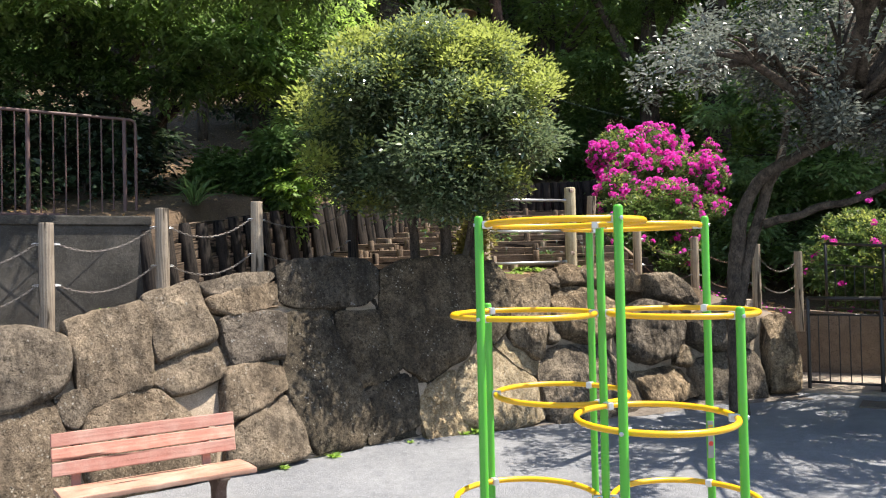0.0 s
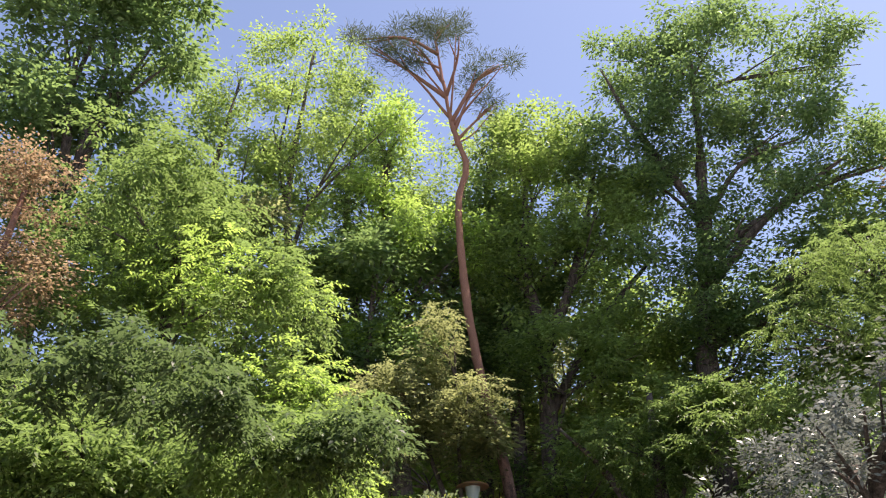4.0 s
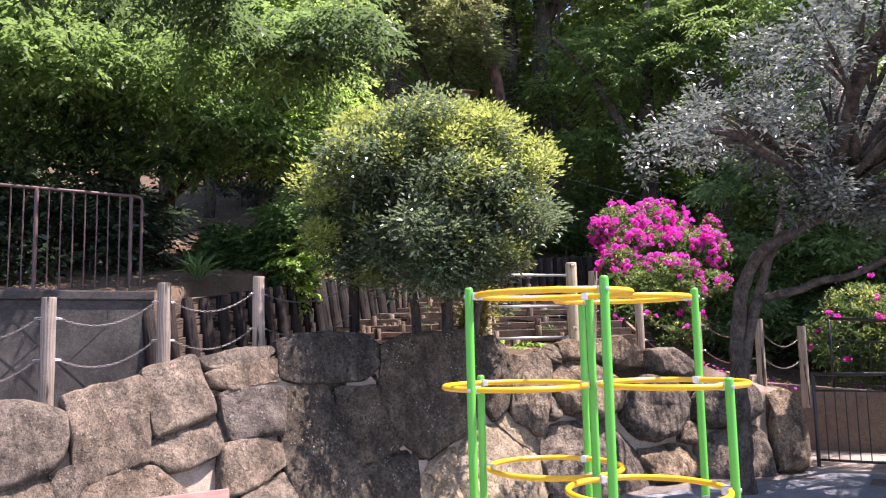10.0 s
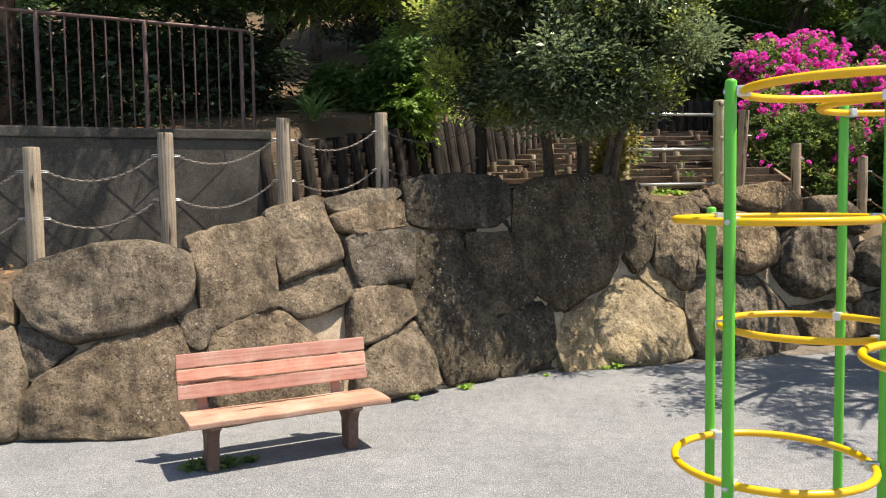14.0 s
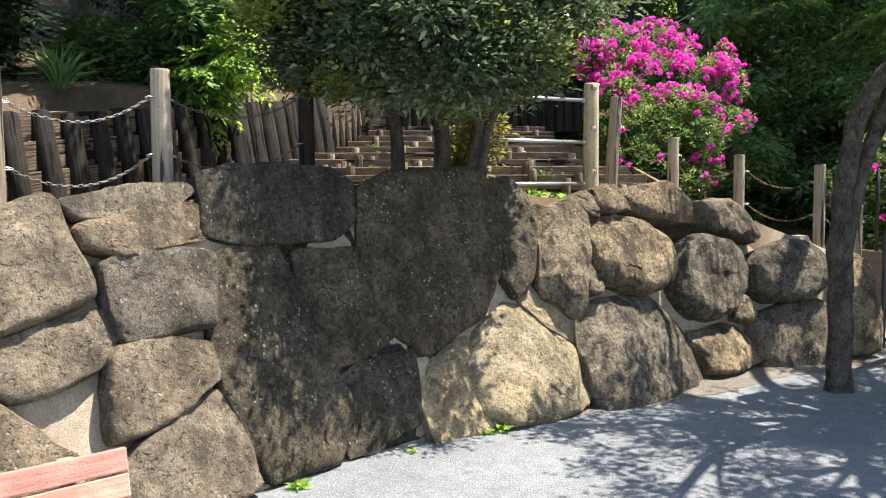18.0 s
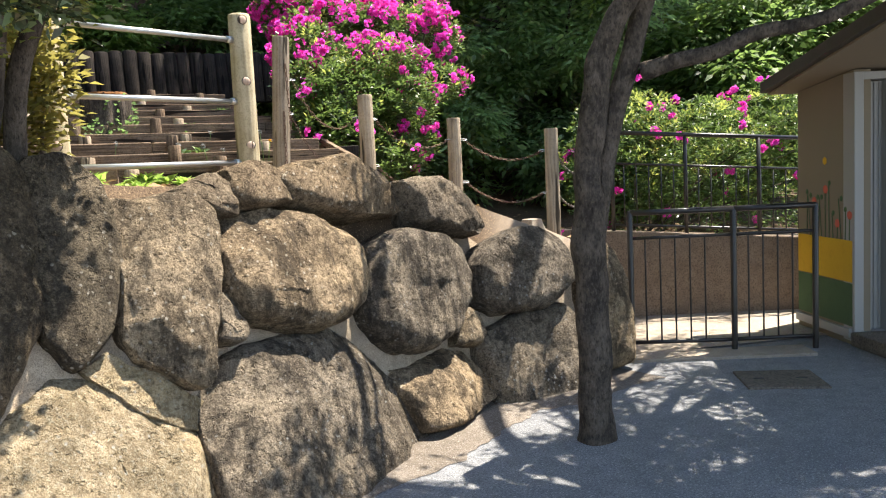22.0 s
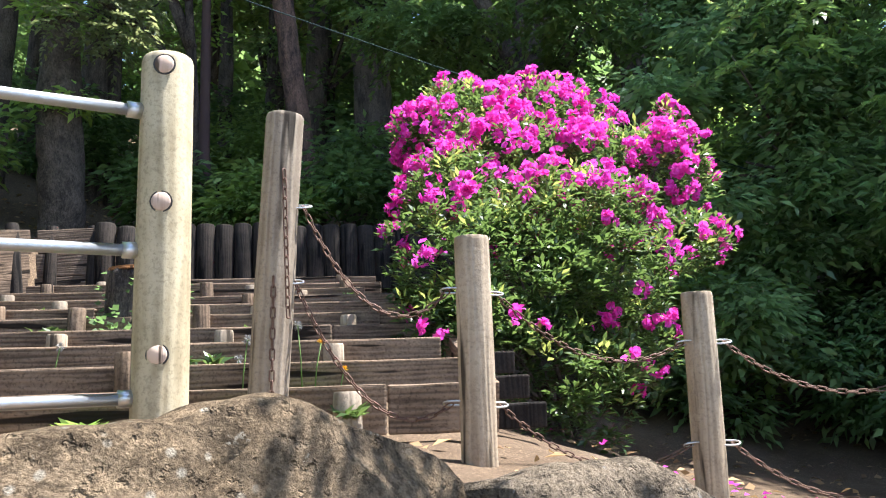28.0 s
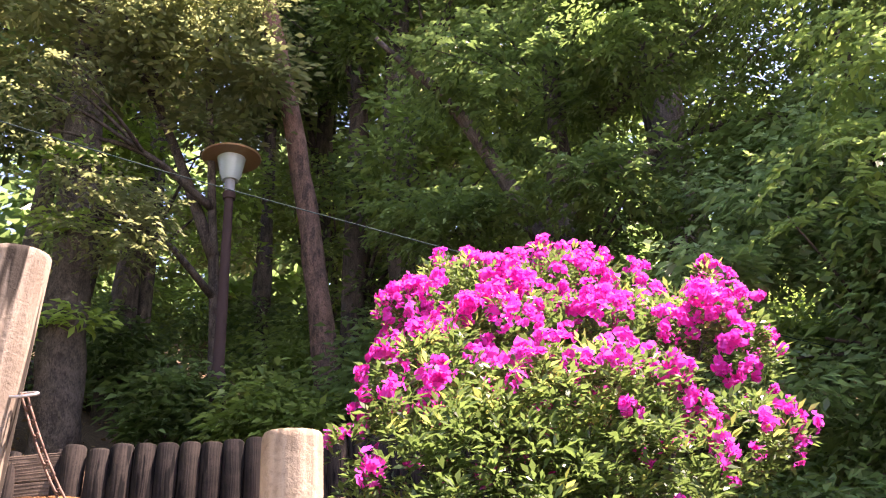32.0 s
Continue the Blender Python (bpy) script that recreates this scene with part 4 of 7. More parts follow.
PLAIN = "weathered round wooden fence post on the wall top"
LEFT = [(-5.45, 4.95, 1.72, 0.9), (-4.68, 5.42, 1.82, 0.95), (-3.9, 5.88, 1.93, 1.05), (-3.16, 6.39, 2.05, 1.13), (-2.43, 6.95, 2.19, 1.45), (-1.77, 7.65, 2.285, 1.55), (-0.98, 8.75, 2.42, 1.6)]
RIGHT = [(1.88, 10.4, 2.49, 1.52), (2.5, 10.33, 2.09, 1.42), (3.31, 10.57, 1.935, 1.22), (3.99, 10.24, 1.82, 0.92)]
for row, r in ((LEFT, 0.058), (RIGHT, 0.054)):
    obs = []
    for x, y, top, base in row:
        # the post at x -0.98 is darker wood with its shade painted in
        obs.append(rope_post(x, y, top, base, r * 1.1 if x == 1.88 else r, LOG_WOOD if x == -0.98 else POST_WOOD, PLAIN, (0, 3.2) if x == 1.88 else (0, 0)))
    bpy.context.view_layer.update()
    for i in range(len(row) - 1):
        (x0, y0, t0, b0), (x1, y1, t1, b1) = row[i], row[i + 1]
        d = Vector((x1 - x0, y1 - y0)).normalized() * (r + 0.02)
        for drop, sag in ((0.17, 0.12), (0.5, 0.13)):
            za, zb = t0 - drop, t1 - drop
            if row is RIGHT and i == 0:
                za, zb = (t0 - 0.29, t1 - 0.16) if drop < 0.3 else (t0 - 0.52, t1 - 0.49)
                x0 = 1.925 if drop < 0.3 else 1.9
            hook(obs[i], x0 + d.x, y0 + d.y, za)
            hook(obs[i + 1], x1 - d.x, y1 - d.y, zb)
            chain((x0 + d.x, y0 + d.y, za), (x1 - d.x, y1 - d.y, zb), sag if row is LEFT else (0.18, 0.12, 0.11)[i], row is RIGHT)
x, y = 1.945, 10.4 - 0.068
chain((x, y, 2.3), (x + 0.012, y - 0.004, 1.86), 0.0, True)
chain((x - 0.03, y, 1.98), (x - 0.035, y - 0.004, 1.62), 0.0, True)
last = rope_post(4.75, 10.75, 1.72, 0.8, 0.054, POST_WOOD, PLAIN)
chain((4.05, 10.28, 1.64), (4.7, 10.71, 1.58), 0.15)
chain((4.05, 10.28, 1.32), (4.7, 10.71, 1.28), 0.12)

# ---- bar fence beside the steps ----
def bar_fence():
    f = thing("bar_fence", pose(0, 0, 0), "pale round posts joined by three galvanised bars beside the steps", "fence")
    ends = [(0.5, 9.72, 2.56, 1.45), (1.63, 10.21, 2.59, 1.45)]
    for k, (x, y, top, base) in enumerate(ends):
        h = top - base
        me = turned("post", [(0.074, -0.1), (0.073, h * 0.3), (0.072, h * 0.6), (0.07, h - 0.02), (0.066, h - 0.005), (0.06, h)], 28, 0.035, x)
        p = part("post", me, PALE_WOOD, f, "pale peeled log post", m=pose(x, y, base))
        for z in (0.305, 0.71, 1.095):
            cap = turned("peg", [(0.0255, 0), (0.0255, 0.006), (0.0225, 0.009)], 18)
            part("peg", cap, PEG, p, "round wooden plug", m=pose(0.006, -0.066, z, 90))
            collar = turned("peg_hole", [(0.03, 0), (0.03, 0.0035)], 18)
            part("peg_hole", collar, DARK, p, m=pose(0.006, -0.0675, z, 90))
    a, b = Vector(ends[0][:2]), Vector(ends[1][:2])
    d = (b - a).normalized()
    for z0, z1 in ((2.42, 2.425), (2.03, 2.035), (1.64, 1.645)):
        p, q = a + d * 0.06, b - d * 0.06
        part("bar", mesh_of("bar", *tube([(p.x, p.y, z0), (q.x, q.y, z1)], 0.0165, 12)), STEEL, f, "galvanised steel bar")
        for e, z in ((a + d * 0.085, z0), (b - d * 0.085, z1)):
            part("socket", mesh_of("socket", *tube([(e.x - d.x * 0.02, e.y - d.y * 0.02, z), (e.x + d.x * 0.02, e.y + d.y * 0.02, z)], 0.023, 12)), STEEL, f)
    return f


bar_fence()

# ---- timber steps ----
def timber_steps():
    rng = random.Random(4)
    plank = {}
    stake = [turned("stake", [(0.05, 0), (0.049, h * 0.5), (0.047, h - 0.01), (0.042, h)], 12, 0.08, k) for k, h in enumerate((0.2, 0.24, 0.17))]
    for k in range(10):
        y, z = 10.82 + 0.48 * k, 1.53 + 0.105 * k
        left = float(np.interp(y, [8.0, 10.0, 11.7, 13.2, 15.1], [-2.9, -2.35, -1.8, -0.95, -0.35])) + 0.15
        s = thing("timber_step", pose(0, y, z - 0.04), "weathered timber riser held by short round stakes", "step", "garden steps")
        right = 2.62 - 0.02 * k
        x = left
        while x < right - 0.08:
            n = min(rng.choice((1.4, 1.7, 2.0)), right - x)
            if n > 0.2:
                part("riser_board", block(n - 0.008, 0.06, 0.17, 0.008, 0.004, 6), STEP_WOOD, s, m=pose(x + n / 2, rng.uniform(-0.01, 0.01), rng.uniform(-0.008, 0.008), 0, 0, rng.uniform(-0.4, 0.4)))
            x += n
        x = left + rng.uniform(0.1, 0.4)
        while x < 2.25:
            part("stake", rng.choice(stake), KERB_WOOD if rng.random() < 0.6 else POST_WOOD, s, m=pose(x, -0.085, -0.02, rng.uniform(-2, 2), rng.uniform(-2, 2), rng.uniform(0, 360)))
            x += rng.uniform(0.5, 0.85)
    # the sloping edge with its short timber ends beside the flight
    e = thing("step_edge_board", pose(2.68, 11.1, 1.42, 14, 0, 2), "sloping grey timber edge board with short dark step ends", "board")
    part("board", block(0.045, 1.05, 0.2, 0.008, 0.004, 6), STEP_WOOD, e, m=pose(0, 0.5, 0.05))
    for k in range(3):
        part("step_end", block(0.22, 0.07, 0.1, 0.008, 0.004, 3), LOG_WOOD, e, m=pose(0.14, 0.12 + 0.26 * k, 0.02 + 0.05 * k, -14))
    # a row of round log ends as a kerb across the upper flight
    r = thing("log_kerb", pose(0, 0, 0), "low kerb of upright sawn log ends", "kerb")
    stub = turned("log_end", [(0.045, 0), (0.045, 0.2), (0.041, 0.21)], 12, 0.06)
    for k in range(34):
        t = k / 33
        x, y = -1.62 + 2.3 * t, 11.3 + 1.5 * t + 1.8 * t * t
        part("log_end", stub, KERB_WOOD, r, m=pose(x, y, 1.45 + 0.2 * (y - 10.8) + 0.02 * math.sin(k * 2.1), 0, 0, k * 40))


timber_steps()


def stump(x, y, z, r, h):
    s = thing("tree_stump", pose(x, y, z), "old cut tree stump with rusty top and ivy", "stump")
    prof = [(r * 1.3, -0.05), (r * 1.1, h * 0.15), (r * 1.02, h * 0.4), (r, h * 0.7), (r * 1.0, h * 0.88), (r * 0.98, h - 0.01), (r * 0.9, h)]
    verts, faces = lathe(prof, 48)
    verts = [(a * (1 + 0.05 * math.sin(11 * math.atan2(b, a)) + 0.07 * noise.noise(Vector((a * 9, b * 9, c * 2)))), b * (1 + 0.05 * math.sin(11 * math.atan2(b, a)) + 0.07 * noise.noise(Vector((a * 9, b * 9, c * 2)))), c + (0.03 * noise.noise(Vector((a * 6, b * 6, 4))) if c > h * 0.5 else 0)) for a, b, c in verts]
    part("stump_body", mesh_of("stump_body", verts, faces), BARK_BROWN, s)
    part("cut_face", turned("cut_face", [(r * 0.99, 0), (r * 0.97, 0.02), (r * 0.8, 0.012)], 30, 0.15), RUST_WOOD, s, "rusty brown sawn top", m=pose(0, 0, h - 0.005))
    n = 420
    a = G.uniform(0, 6.28, n)
    k = np.where(G.random(n) < 0.7, G.uniform(0, 0.16, n), G.uniform(0, h, n))
    p = np.stack([np.cos(a) * (r * 1.12 + G.uniform(0, 0.12, n) * (k < 0.12)), np.sin(a) * (r * 1.12 + G.uniform(0, 0.12, n) * (k < 0.12)), k], 1)
    d = unit(np.stack([np.cos(a), np.sin(a), G.uniform(-0.2, 0.9, n)], 1))
    part("ivy", blades("ivy", p, d, G.uniform(0.03, 0.06, n), 0.8, 0.1, 0.1), LEAF_FRESH, s, "green ivy leaves")


stump(0.95, 12.95, 1.95, 0.21, 0.42)

# ---- palisades ----
def palisade(name, line, tops, bases, lean, r, gap, label, boards=0):
    p = thing(name, pose(0, 0, 0), label, "palisade")
    pts = [Vector((x, y)) for x, y in line]
    run = np.concatenate([[0], np.cumsum([(b - a).length for a, b in zip(pts, pts[1:])])])
    k, d = 0, 0.0
    rng = random.Random(len(line) + int(10 * r))
    logs = [turned("log", [(r, 0), (r, 0.4), (r * 0.98, 0.83), (r * 0.85, 0.86)], 12, 0.1, j) for j in range(4)]
    while d < run[-1]:
        x, y = (float(np.interp(d, run, [q[i] for q in pts])) for i in (0, 1))
        top, base = float(np.interp(d, run, tops)), float(np.interp(d, run, bases))
        h = top - base + rng.uniform(-0.02, 0.02)
        i = min(int(np.searchsorted(run, d, "right")) - 1, len(pts) - 2)
        a = math.degrees(math.atan2(*(pts[i + 1] - pts[i]).yx))
        m = pose(x, y, base, 0, 0, a) @ pose(0, 0, 0, -lean, 0, 0) @ Matrix.Diagonal((1, 1, h / 0.86, 1))
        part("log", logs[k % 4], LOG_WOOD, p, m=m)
        d += gap * rng.uniform(0.94, 1.06)
        k += 1
    if boards:
        for i in range(len(pts) - 1):
            a, b = pts[i], pts[i + 1]
            ang = math.degrees(math.atan2(b.y - a.y, b.x - a.x))
            length = (b - a).length
            for j in range(boards):
                z = float(bases[i]) + 0.02 + 0.205 * j
                tilt = math.degrees(math.atan2(bases[i + 1] - bases[i], length))
                n = Vector((-(b - a).y, (b - a).x)).normalized() * (r * 0.8 + 0.032 * j * (boards == 4))
                part("board", block(length - 0.01, 0.05, 0.2, 0.008, 0.004, 6), BOARD_WOOD, p, m=Matrix.Translation((a.x + n.x, a.y + n.y, z)) @ pose(0, 0, 0, 0, 0, ang) @ pose(0, 0, 0, 0, -tilt, 0) @ pose(length / 2, 0, 0))
    return p


palisade("log_palisade", [(-2.88, 8.0), (-2.3, 10.0), (-1.75, 11.7)], [2.08, 2.3, 2.58], [1.24, 1.46, 1.74], 9, 0.08, 0.34, "leaning palisade of dark weathered logs before retaining boards", 4)
palisade("log_palisade", [(-1.75, 11.7), (-0.9, 13.2)], [2.56, 2.82], [1.75, 2.0], 10, 0.115, 0.245, "palisade of close-set dark logs beside the steps", 0)
palisade("board_palisade", [(-0.9, 13.2), (-0.4, 15.0), (0.1, 15.15)], [2.82, 3.06, 3.1], [2.05, 2.4, 2.45], 7, 0.055, 0.33, "retaining boards held by slanting dark stakes", 3)
palisade("log_palisade", [(0.1, 15.15), (3.3, 15.95)], [3.1, 3.24], [2.45, 2.6], 3, 0.088, 0.168, "palisade of upright dark logs at the head of the steps")

# ---- concrete wall with railing ----
def left_wall():
    a, b = Vector((-8.5, 4.75)), Vector((-2.9, 8.0))
    ang = math.degrees(math.atan2(b.y - a.y, b.x - a.x))
    n = (b - a).length
    wl = tagged(part("wall_concrete", block(n, 0.22, 1.25, 0.015, 0.0), WALL_CONCRETE, None, m=pose(a.x, a.y, 0.85, 0, 0, ang) @ pose(n / 2, 0.12, 0)), "stained grey concrete retaining wall with slanting block joints", "wall", kind="structure")
    cap = part("coping", block(n, 0.26, 0.09, 0.012), WALL_CONCRETE, wl, m=pose(0, 0, 1.25))
    seam = block(1.3, 0.006, 0.009, 0.0)
    seam_me = bpy.data.meshes.new("joint")
    seam.to_mesh(seam_me)
    k = 0
    while 0.5 + 0.43 * k < n - 0.5:
        for way in (45, -45):
            part("joint", seam_me, DARK, wl, "raked slanting joint", m=pose(-n / 2 + 0.5 + 0.43 * k, -0.111 if way > 0 else -0.1115, 0.62, 0, way))
        k += 1
    upright_me = bpy.data.meshes.new("joint")
    block(0.008, 0.006, 0.2, 0.0).to_mesh(upright_me)
    for k in range(int(n / 0.45)):
        part("joint", upright_me, DARK, wl, m=pose(-n / 2 + 0.2 + 0.45 * k, -0.111, 1.05))
    # railing above
    a, b = Vector((-6.87, 6.99)), Vector((-3.61, 9.47))
    r = thing("railing", pose(0, 0, 0), "brown painted metal railing with thin upright bars above the concrete wall", "railing")
    d = (b - a).normalized()
    n = (b - a).length
    z0, z1 = 2.29, 3.43
    # one bent tube runs round the end: bottom rail, rounded corners, end upright, top rail
    loop = [a.to_3d() + Vector((0, 0, z0)), b.to_3d() + Vector((-d.x * 0.06, -d.y * 0.06, z0)), b.to_3d() + Vector((-d.x * 0.018, -d.y * 0.018, z0 + 0.018)), b.to_3d() + Vector((0, 0, z0 + 0.06)), b.to_3d() + Vector((0, 0, z1 - 0.06)), b.to_3d() + Vector((-d.x * 0.018, -d.y * 0.018, z1 - 0.018)), b.to_3d() + Vector((-d.x * 0.06, -d.y * 0.06, z1)), a.to_3d() + Vector((0, 0, z1))]
    part("rail", mesh_of("rail", *tube(loop, 0.019, 8)), RAIL_BROWN, r)
    baluster = turned("bar", [(0.0085, 0), (0.0085, z1 - z0)], 8)
    k = 1
    while k * 0.128 < n:
        p = b - d * (0.128 * k)
        if k % 8 != 1:
            part("bar", baluster, RAIL_BROWN, r, m=pose(p.x, p.y, z0))
        k += 1
    stanchion = turned("upright", [(0.023, 0), (0.023, z1 - 2.1), (0.018, z1 - 2.09)], 10)
    for k in range(4):
        p = b - d * (0.128 + 1.024 * k)
        part("upright", stanchion, RAIL_BROWN, r, m=pose(p.x, p.y, 2.1))


left_wall()

# ---- slabs in the yard ----
def slab(name, x, y, sx, sy, h, turn, material, label, category):
    t = thing(name, pose(x, y, 0, 0, 0, turn), label, category)
    part("slab", block(sx, sy, h, 0.006, 0.002, 4), material, t, m=pose(0, 0, -0.01))
    return t


lid = slab("drain_cover", 4.81, 8.78, 0.52, 0.44, 0.026, -32, CONCRETE, "flat concrete drain cover set into the grit before the gate", "drain cover")
for k in (-1, 1):
    part("lifting_slot", block(0.07, 0.018, 0.003, 0.0), DARK, lid, m=pose(0.14 * k, 0, 0.0165))
marker = thing("concrete_marker", pose(4.02, 10.62, upper(4.02, 10.62), 0, 0, 15), "small tapered concrete marker block set in the soil", "marker")
bm = block(0.2, 0.2, 0.16, 0.012, 0.004)
for v in bm.verts:
    if v.co.z > 0.08:
        v.co.x, v.co.y = v.co.x * 0.6, v.co.y * 0.6
part("block", bm, SAND, marker, m=pose(0, 0, -0.06))
slab("gate_threshold", 5.02, 9.56, 1.4, 0.3, 0.032, -27, SAND, "worn pale concrete threshold under the black gate", "threshold")

# ---- gate, ramp wall and upper railing ----
def gate():
    g = thing("metal_gate", pose(0, 0, 0), "black iron gate of thin upright bars across the path", "gate")
    L, M, R = Vector((4.5, 9.95)), Vector((5.2, 9.57)), Vector((5.78, 9.3))
    for p in (L, M, R):
        part("gate_post", turned("gate_post", [(0.024, 0), (0.024, 1.13), (0.018, 1.145)], 10), BLACK_IRON, g, m=pose(p.x, p.y, 0))
    for a, b in ((L, M), (M, R)):
        for z, rad in ((1.13, 0.024), (0.93, 0.014), (0.1, 0.016)):
            part("gate_rail", mesh_of("gate_rail", *tube([(a.x, a.y, z), (b.x, b.y, z)], rad, 8)), BLACK_IRON, g)
        n = (b - a).length
        bar = turned("gate_bar", [(0.0075, 0), (0.0075, 0.84)], 6)
        for k in range(1, int(n / 0.115)):
            p = a.lerp(b, k * 0.115 / n)
            part("gate_bar", bar, BLACK_IRON, g, m=pose(p.x, p.y, 0.1))


gate()


def ramp():
    a, b = Vector((4.35, 11.75)), Vector((7.4, 10.25))
    ang = math.degrees(math.atan2(b.y - a.y, b.x - a.x))
    n = (b - a).length
    m = pose(a.x, a.y, 0, 0, 0, ang)
    bm = block(n, 0.18, 1.0, 0.012)
    for v in bm.verts:
        if v.co.z > 0.5:
            v.co.z += 0.0 - 0.26 * (v.co.x / n + 0.5)
        v.co.z -= 0.05
    tagged(part("wall_ramp", bm, RAMP_WALL, None, m=m @ pose(n / 2, 0.1, 0)), "brown concrete side wall of the ramp", "wall", kind="structure")
    r = thing("ramp_railing", pose(0, 0, 0), "black iron handrail with thin bars on the ramp wall", "railing")
    def at(t, z):
        p = a.lerp(b, t)
        return (p.x - 0.05, p.y + 0.12, z - 0.26 * t)
    for z, rad in ((1.92, 0.022), (1.62, 0.012), (1.02, 0.014)):
        part("rail", mesh_of("rail", *tube([at(0.36, z), at(0.98, z)], rad, 8)), BLACK_IRON, r)
    for t in (0.36, 0.57, 0.78, 0.98):
        part("upright", mesh_of("upright", *tube([at(t, 0.93), at(t, 1.93)], 0.02, 8)), BLACK_IRON, r)
    for k in range(11, 28):
        part("bar", mesh_of("bar", *tube([at(k / 28, 1.02), at(k / 28, 1.62)], 0.007, 6)), BLACK_IRON, r)


ramp()

# ---- small building and sign ----
def hut():
    h = thing("park_toilet", pose(6.05, 9.18, 0, 0, 0, -22.4), "small cream plastered park building with a painted flower wall", "building")
    # the painted side wall rises towards the front under the sloping roof
    side = block(0.14, 0.87, 2.15, 0.004)
    for v in side.verts:
        if v.co.z > 1.0:
            v.co.z -= 0.095 * (v.co.y + 0.435)
    part("wall", side, PLASTER, h, "cream plaster wall", m=pose(0.075, 0.435, 0))
    part("wall", block(1.9, 0.14, 2.15, 0.004), PLASTER, h, m=pose(2.45, 0.075, 0.0))
    part("wall", block(1.1, 0.14, 0.1, 0.004), PLASTER, h, m=pose(0.9, 0.075, 2.05))
    # back wall near black, the unlit room's shade put into its colour
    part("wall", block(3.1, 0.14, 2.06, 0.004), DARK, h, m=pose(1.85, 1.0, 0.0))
    part("wall", block(0.14, 0.8, 2.1, 0.004), PLASTER, h, m=pose(3.33, 0.54, 0.0))
    part("inner_floor", block(3.1, 0.9, 0.05, 0.004), CONCRETE, h, m=pose(1.75, 0.5, 0.02))
    part("yellow_band", block(0.004, 0.85, 0.33, 0.0), MUSTARD, h, "mustard yellow painted band", m=pose(0.001, 0.435, 0.5))
    part("green_band", block(0.004, 0.85, 0.34, 0.0), MURAL_GREEN, h, "dark green painted band", m=pose(0.001, 0.435, 0.15))
    part("plinth", block(0.03, 0.85, 0.07, 0.003), WHITE, h, m=pose(-0.012, 0.435, 0.06))
    rng = random.Random(3)
    for k in range(12):
        y, z = 0.05 + 0.06 * k, 0.83 + rng.uniform(0.12, 0.45)
        part("painted_stem", block(0.003, 0.008, z - 0.83, 0.0), MURAL_GREEN, h, m=pose(0.001, y, 0.83, rng.uniform(-8, 8)))
        part("painted_flower", turned("painted_flower", [(0.038 if k % 3 == 0 else 0.024, 0), (0.03 if k % 3 == 0 else 0.016, 0.004)], 7), MURAL_RED if k % 3 == 0 else MURAL_GREEN, h, m=pose(0.003, y, z, 0, -90, 0))
    part("painted_butterfly", turned("painted_butterfly", [(0.035, 0), (0.022, 0.004)], 6), MUSTARD, h, m=pose(0.003, 0.42, 1.46, 0, -90, 0))
    part("door_frame", block(0.075, 0.16, 2.1, 0.005), WHITE, h, "grey-white metal door frame", m=pose(0.04, 0.06, 0.03))
    part("door_frame", block(0.05, 0.12, 2.03, 0.005), WHITE, h, m=pose(0.3, 0.06, 0.06))
    part("door_frame", block(1.4, 0.12, 0.06, 0.005), WHITE, h, m=pose(0.78, 0.05, 2.07))
    part("door_frame", block(0.07, 0.14, 2.07, 0.005), WHITE, h, m=pose(1.47, 0.06, 0.06))
    part("sill", block(0.3, 0.18, 0.05, 0.005), WHITE, h, m=pose(0.17, 0.05, 0.06))
    part("door_leaf", block(0.2, 0.03, 1.98, 0.004), WHITE, h, "ribbed grey folding door pushed open", m=pose(0.18, 0.09, 0.08))
    for k in range(5):
        part("door_rib", block(0.012, 0.012, 1.96, 0.003), WHITE, h, m=pose(0.1 + 0.038 * k, 0.07, 0.09))
    part("doorstep", block(2.4, 1.05, 0.11, 0.012), CONCRETE, h, "low concrete doorstep", m=pose(1.18, -0.53, 0.0))
    # the roof runs out over the doorstep as a canopy, boarded underneath
    for name, low, high, mat, words in (("roof", 0.0, 0.09, ROOF, "dark overhanging roof"), ("soffit", -0.02, -0.003, PLASTER, "cream boarded soffit")):
        slab = bmesh.new()
        ins = 0.0 if name == "roof" else 0.05
        for lift in (low, high):
            for x, y, z in ((-0.26 + ins, 1.02 - ins, 2.08), (-0.66 + ins, -1.95 + ins, 2.37), (3.69 - ins, -1.95 + ins, 2.37), (3.69 - ins, 1.02 - ins, 2.08)):
                slab.verts.new((x, y, z + lift))
        slab.verts.ensure_lookup_table()
        v = slab.verts
        for q in ((3, 2, 1, 0), (4, 5, 6, 7), (0, 1, 5, 4), (1, 2, 6, 5), (2, 3, 7, 6), (3, 0, 4, 7)):
            slab.faces.new([v[k] for k in q])
        bmesh.ops.recalc_face_normals(slab, faces=slab.faces)
        part(name, slab, mat, h, words)


hut()


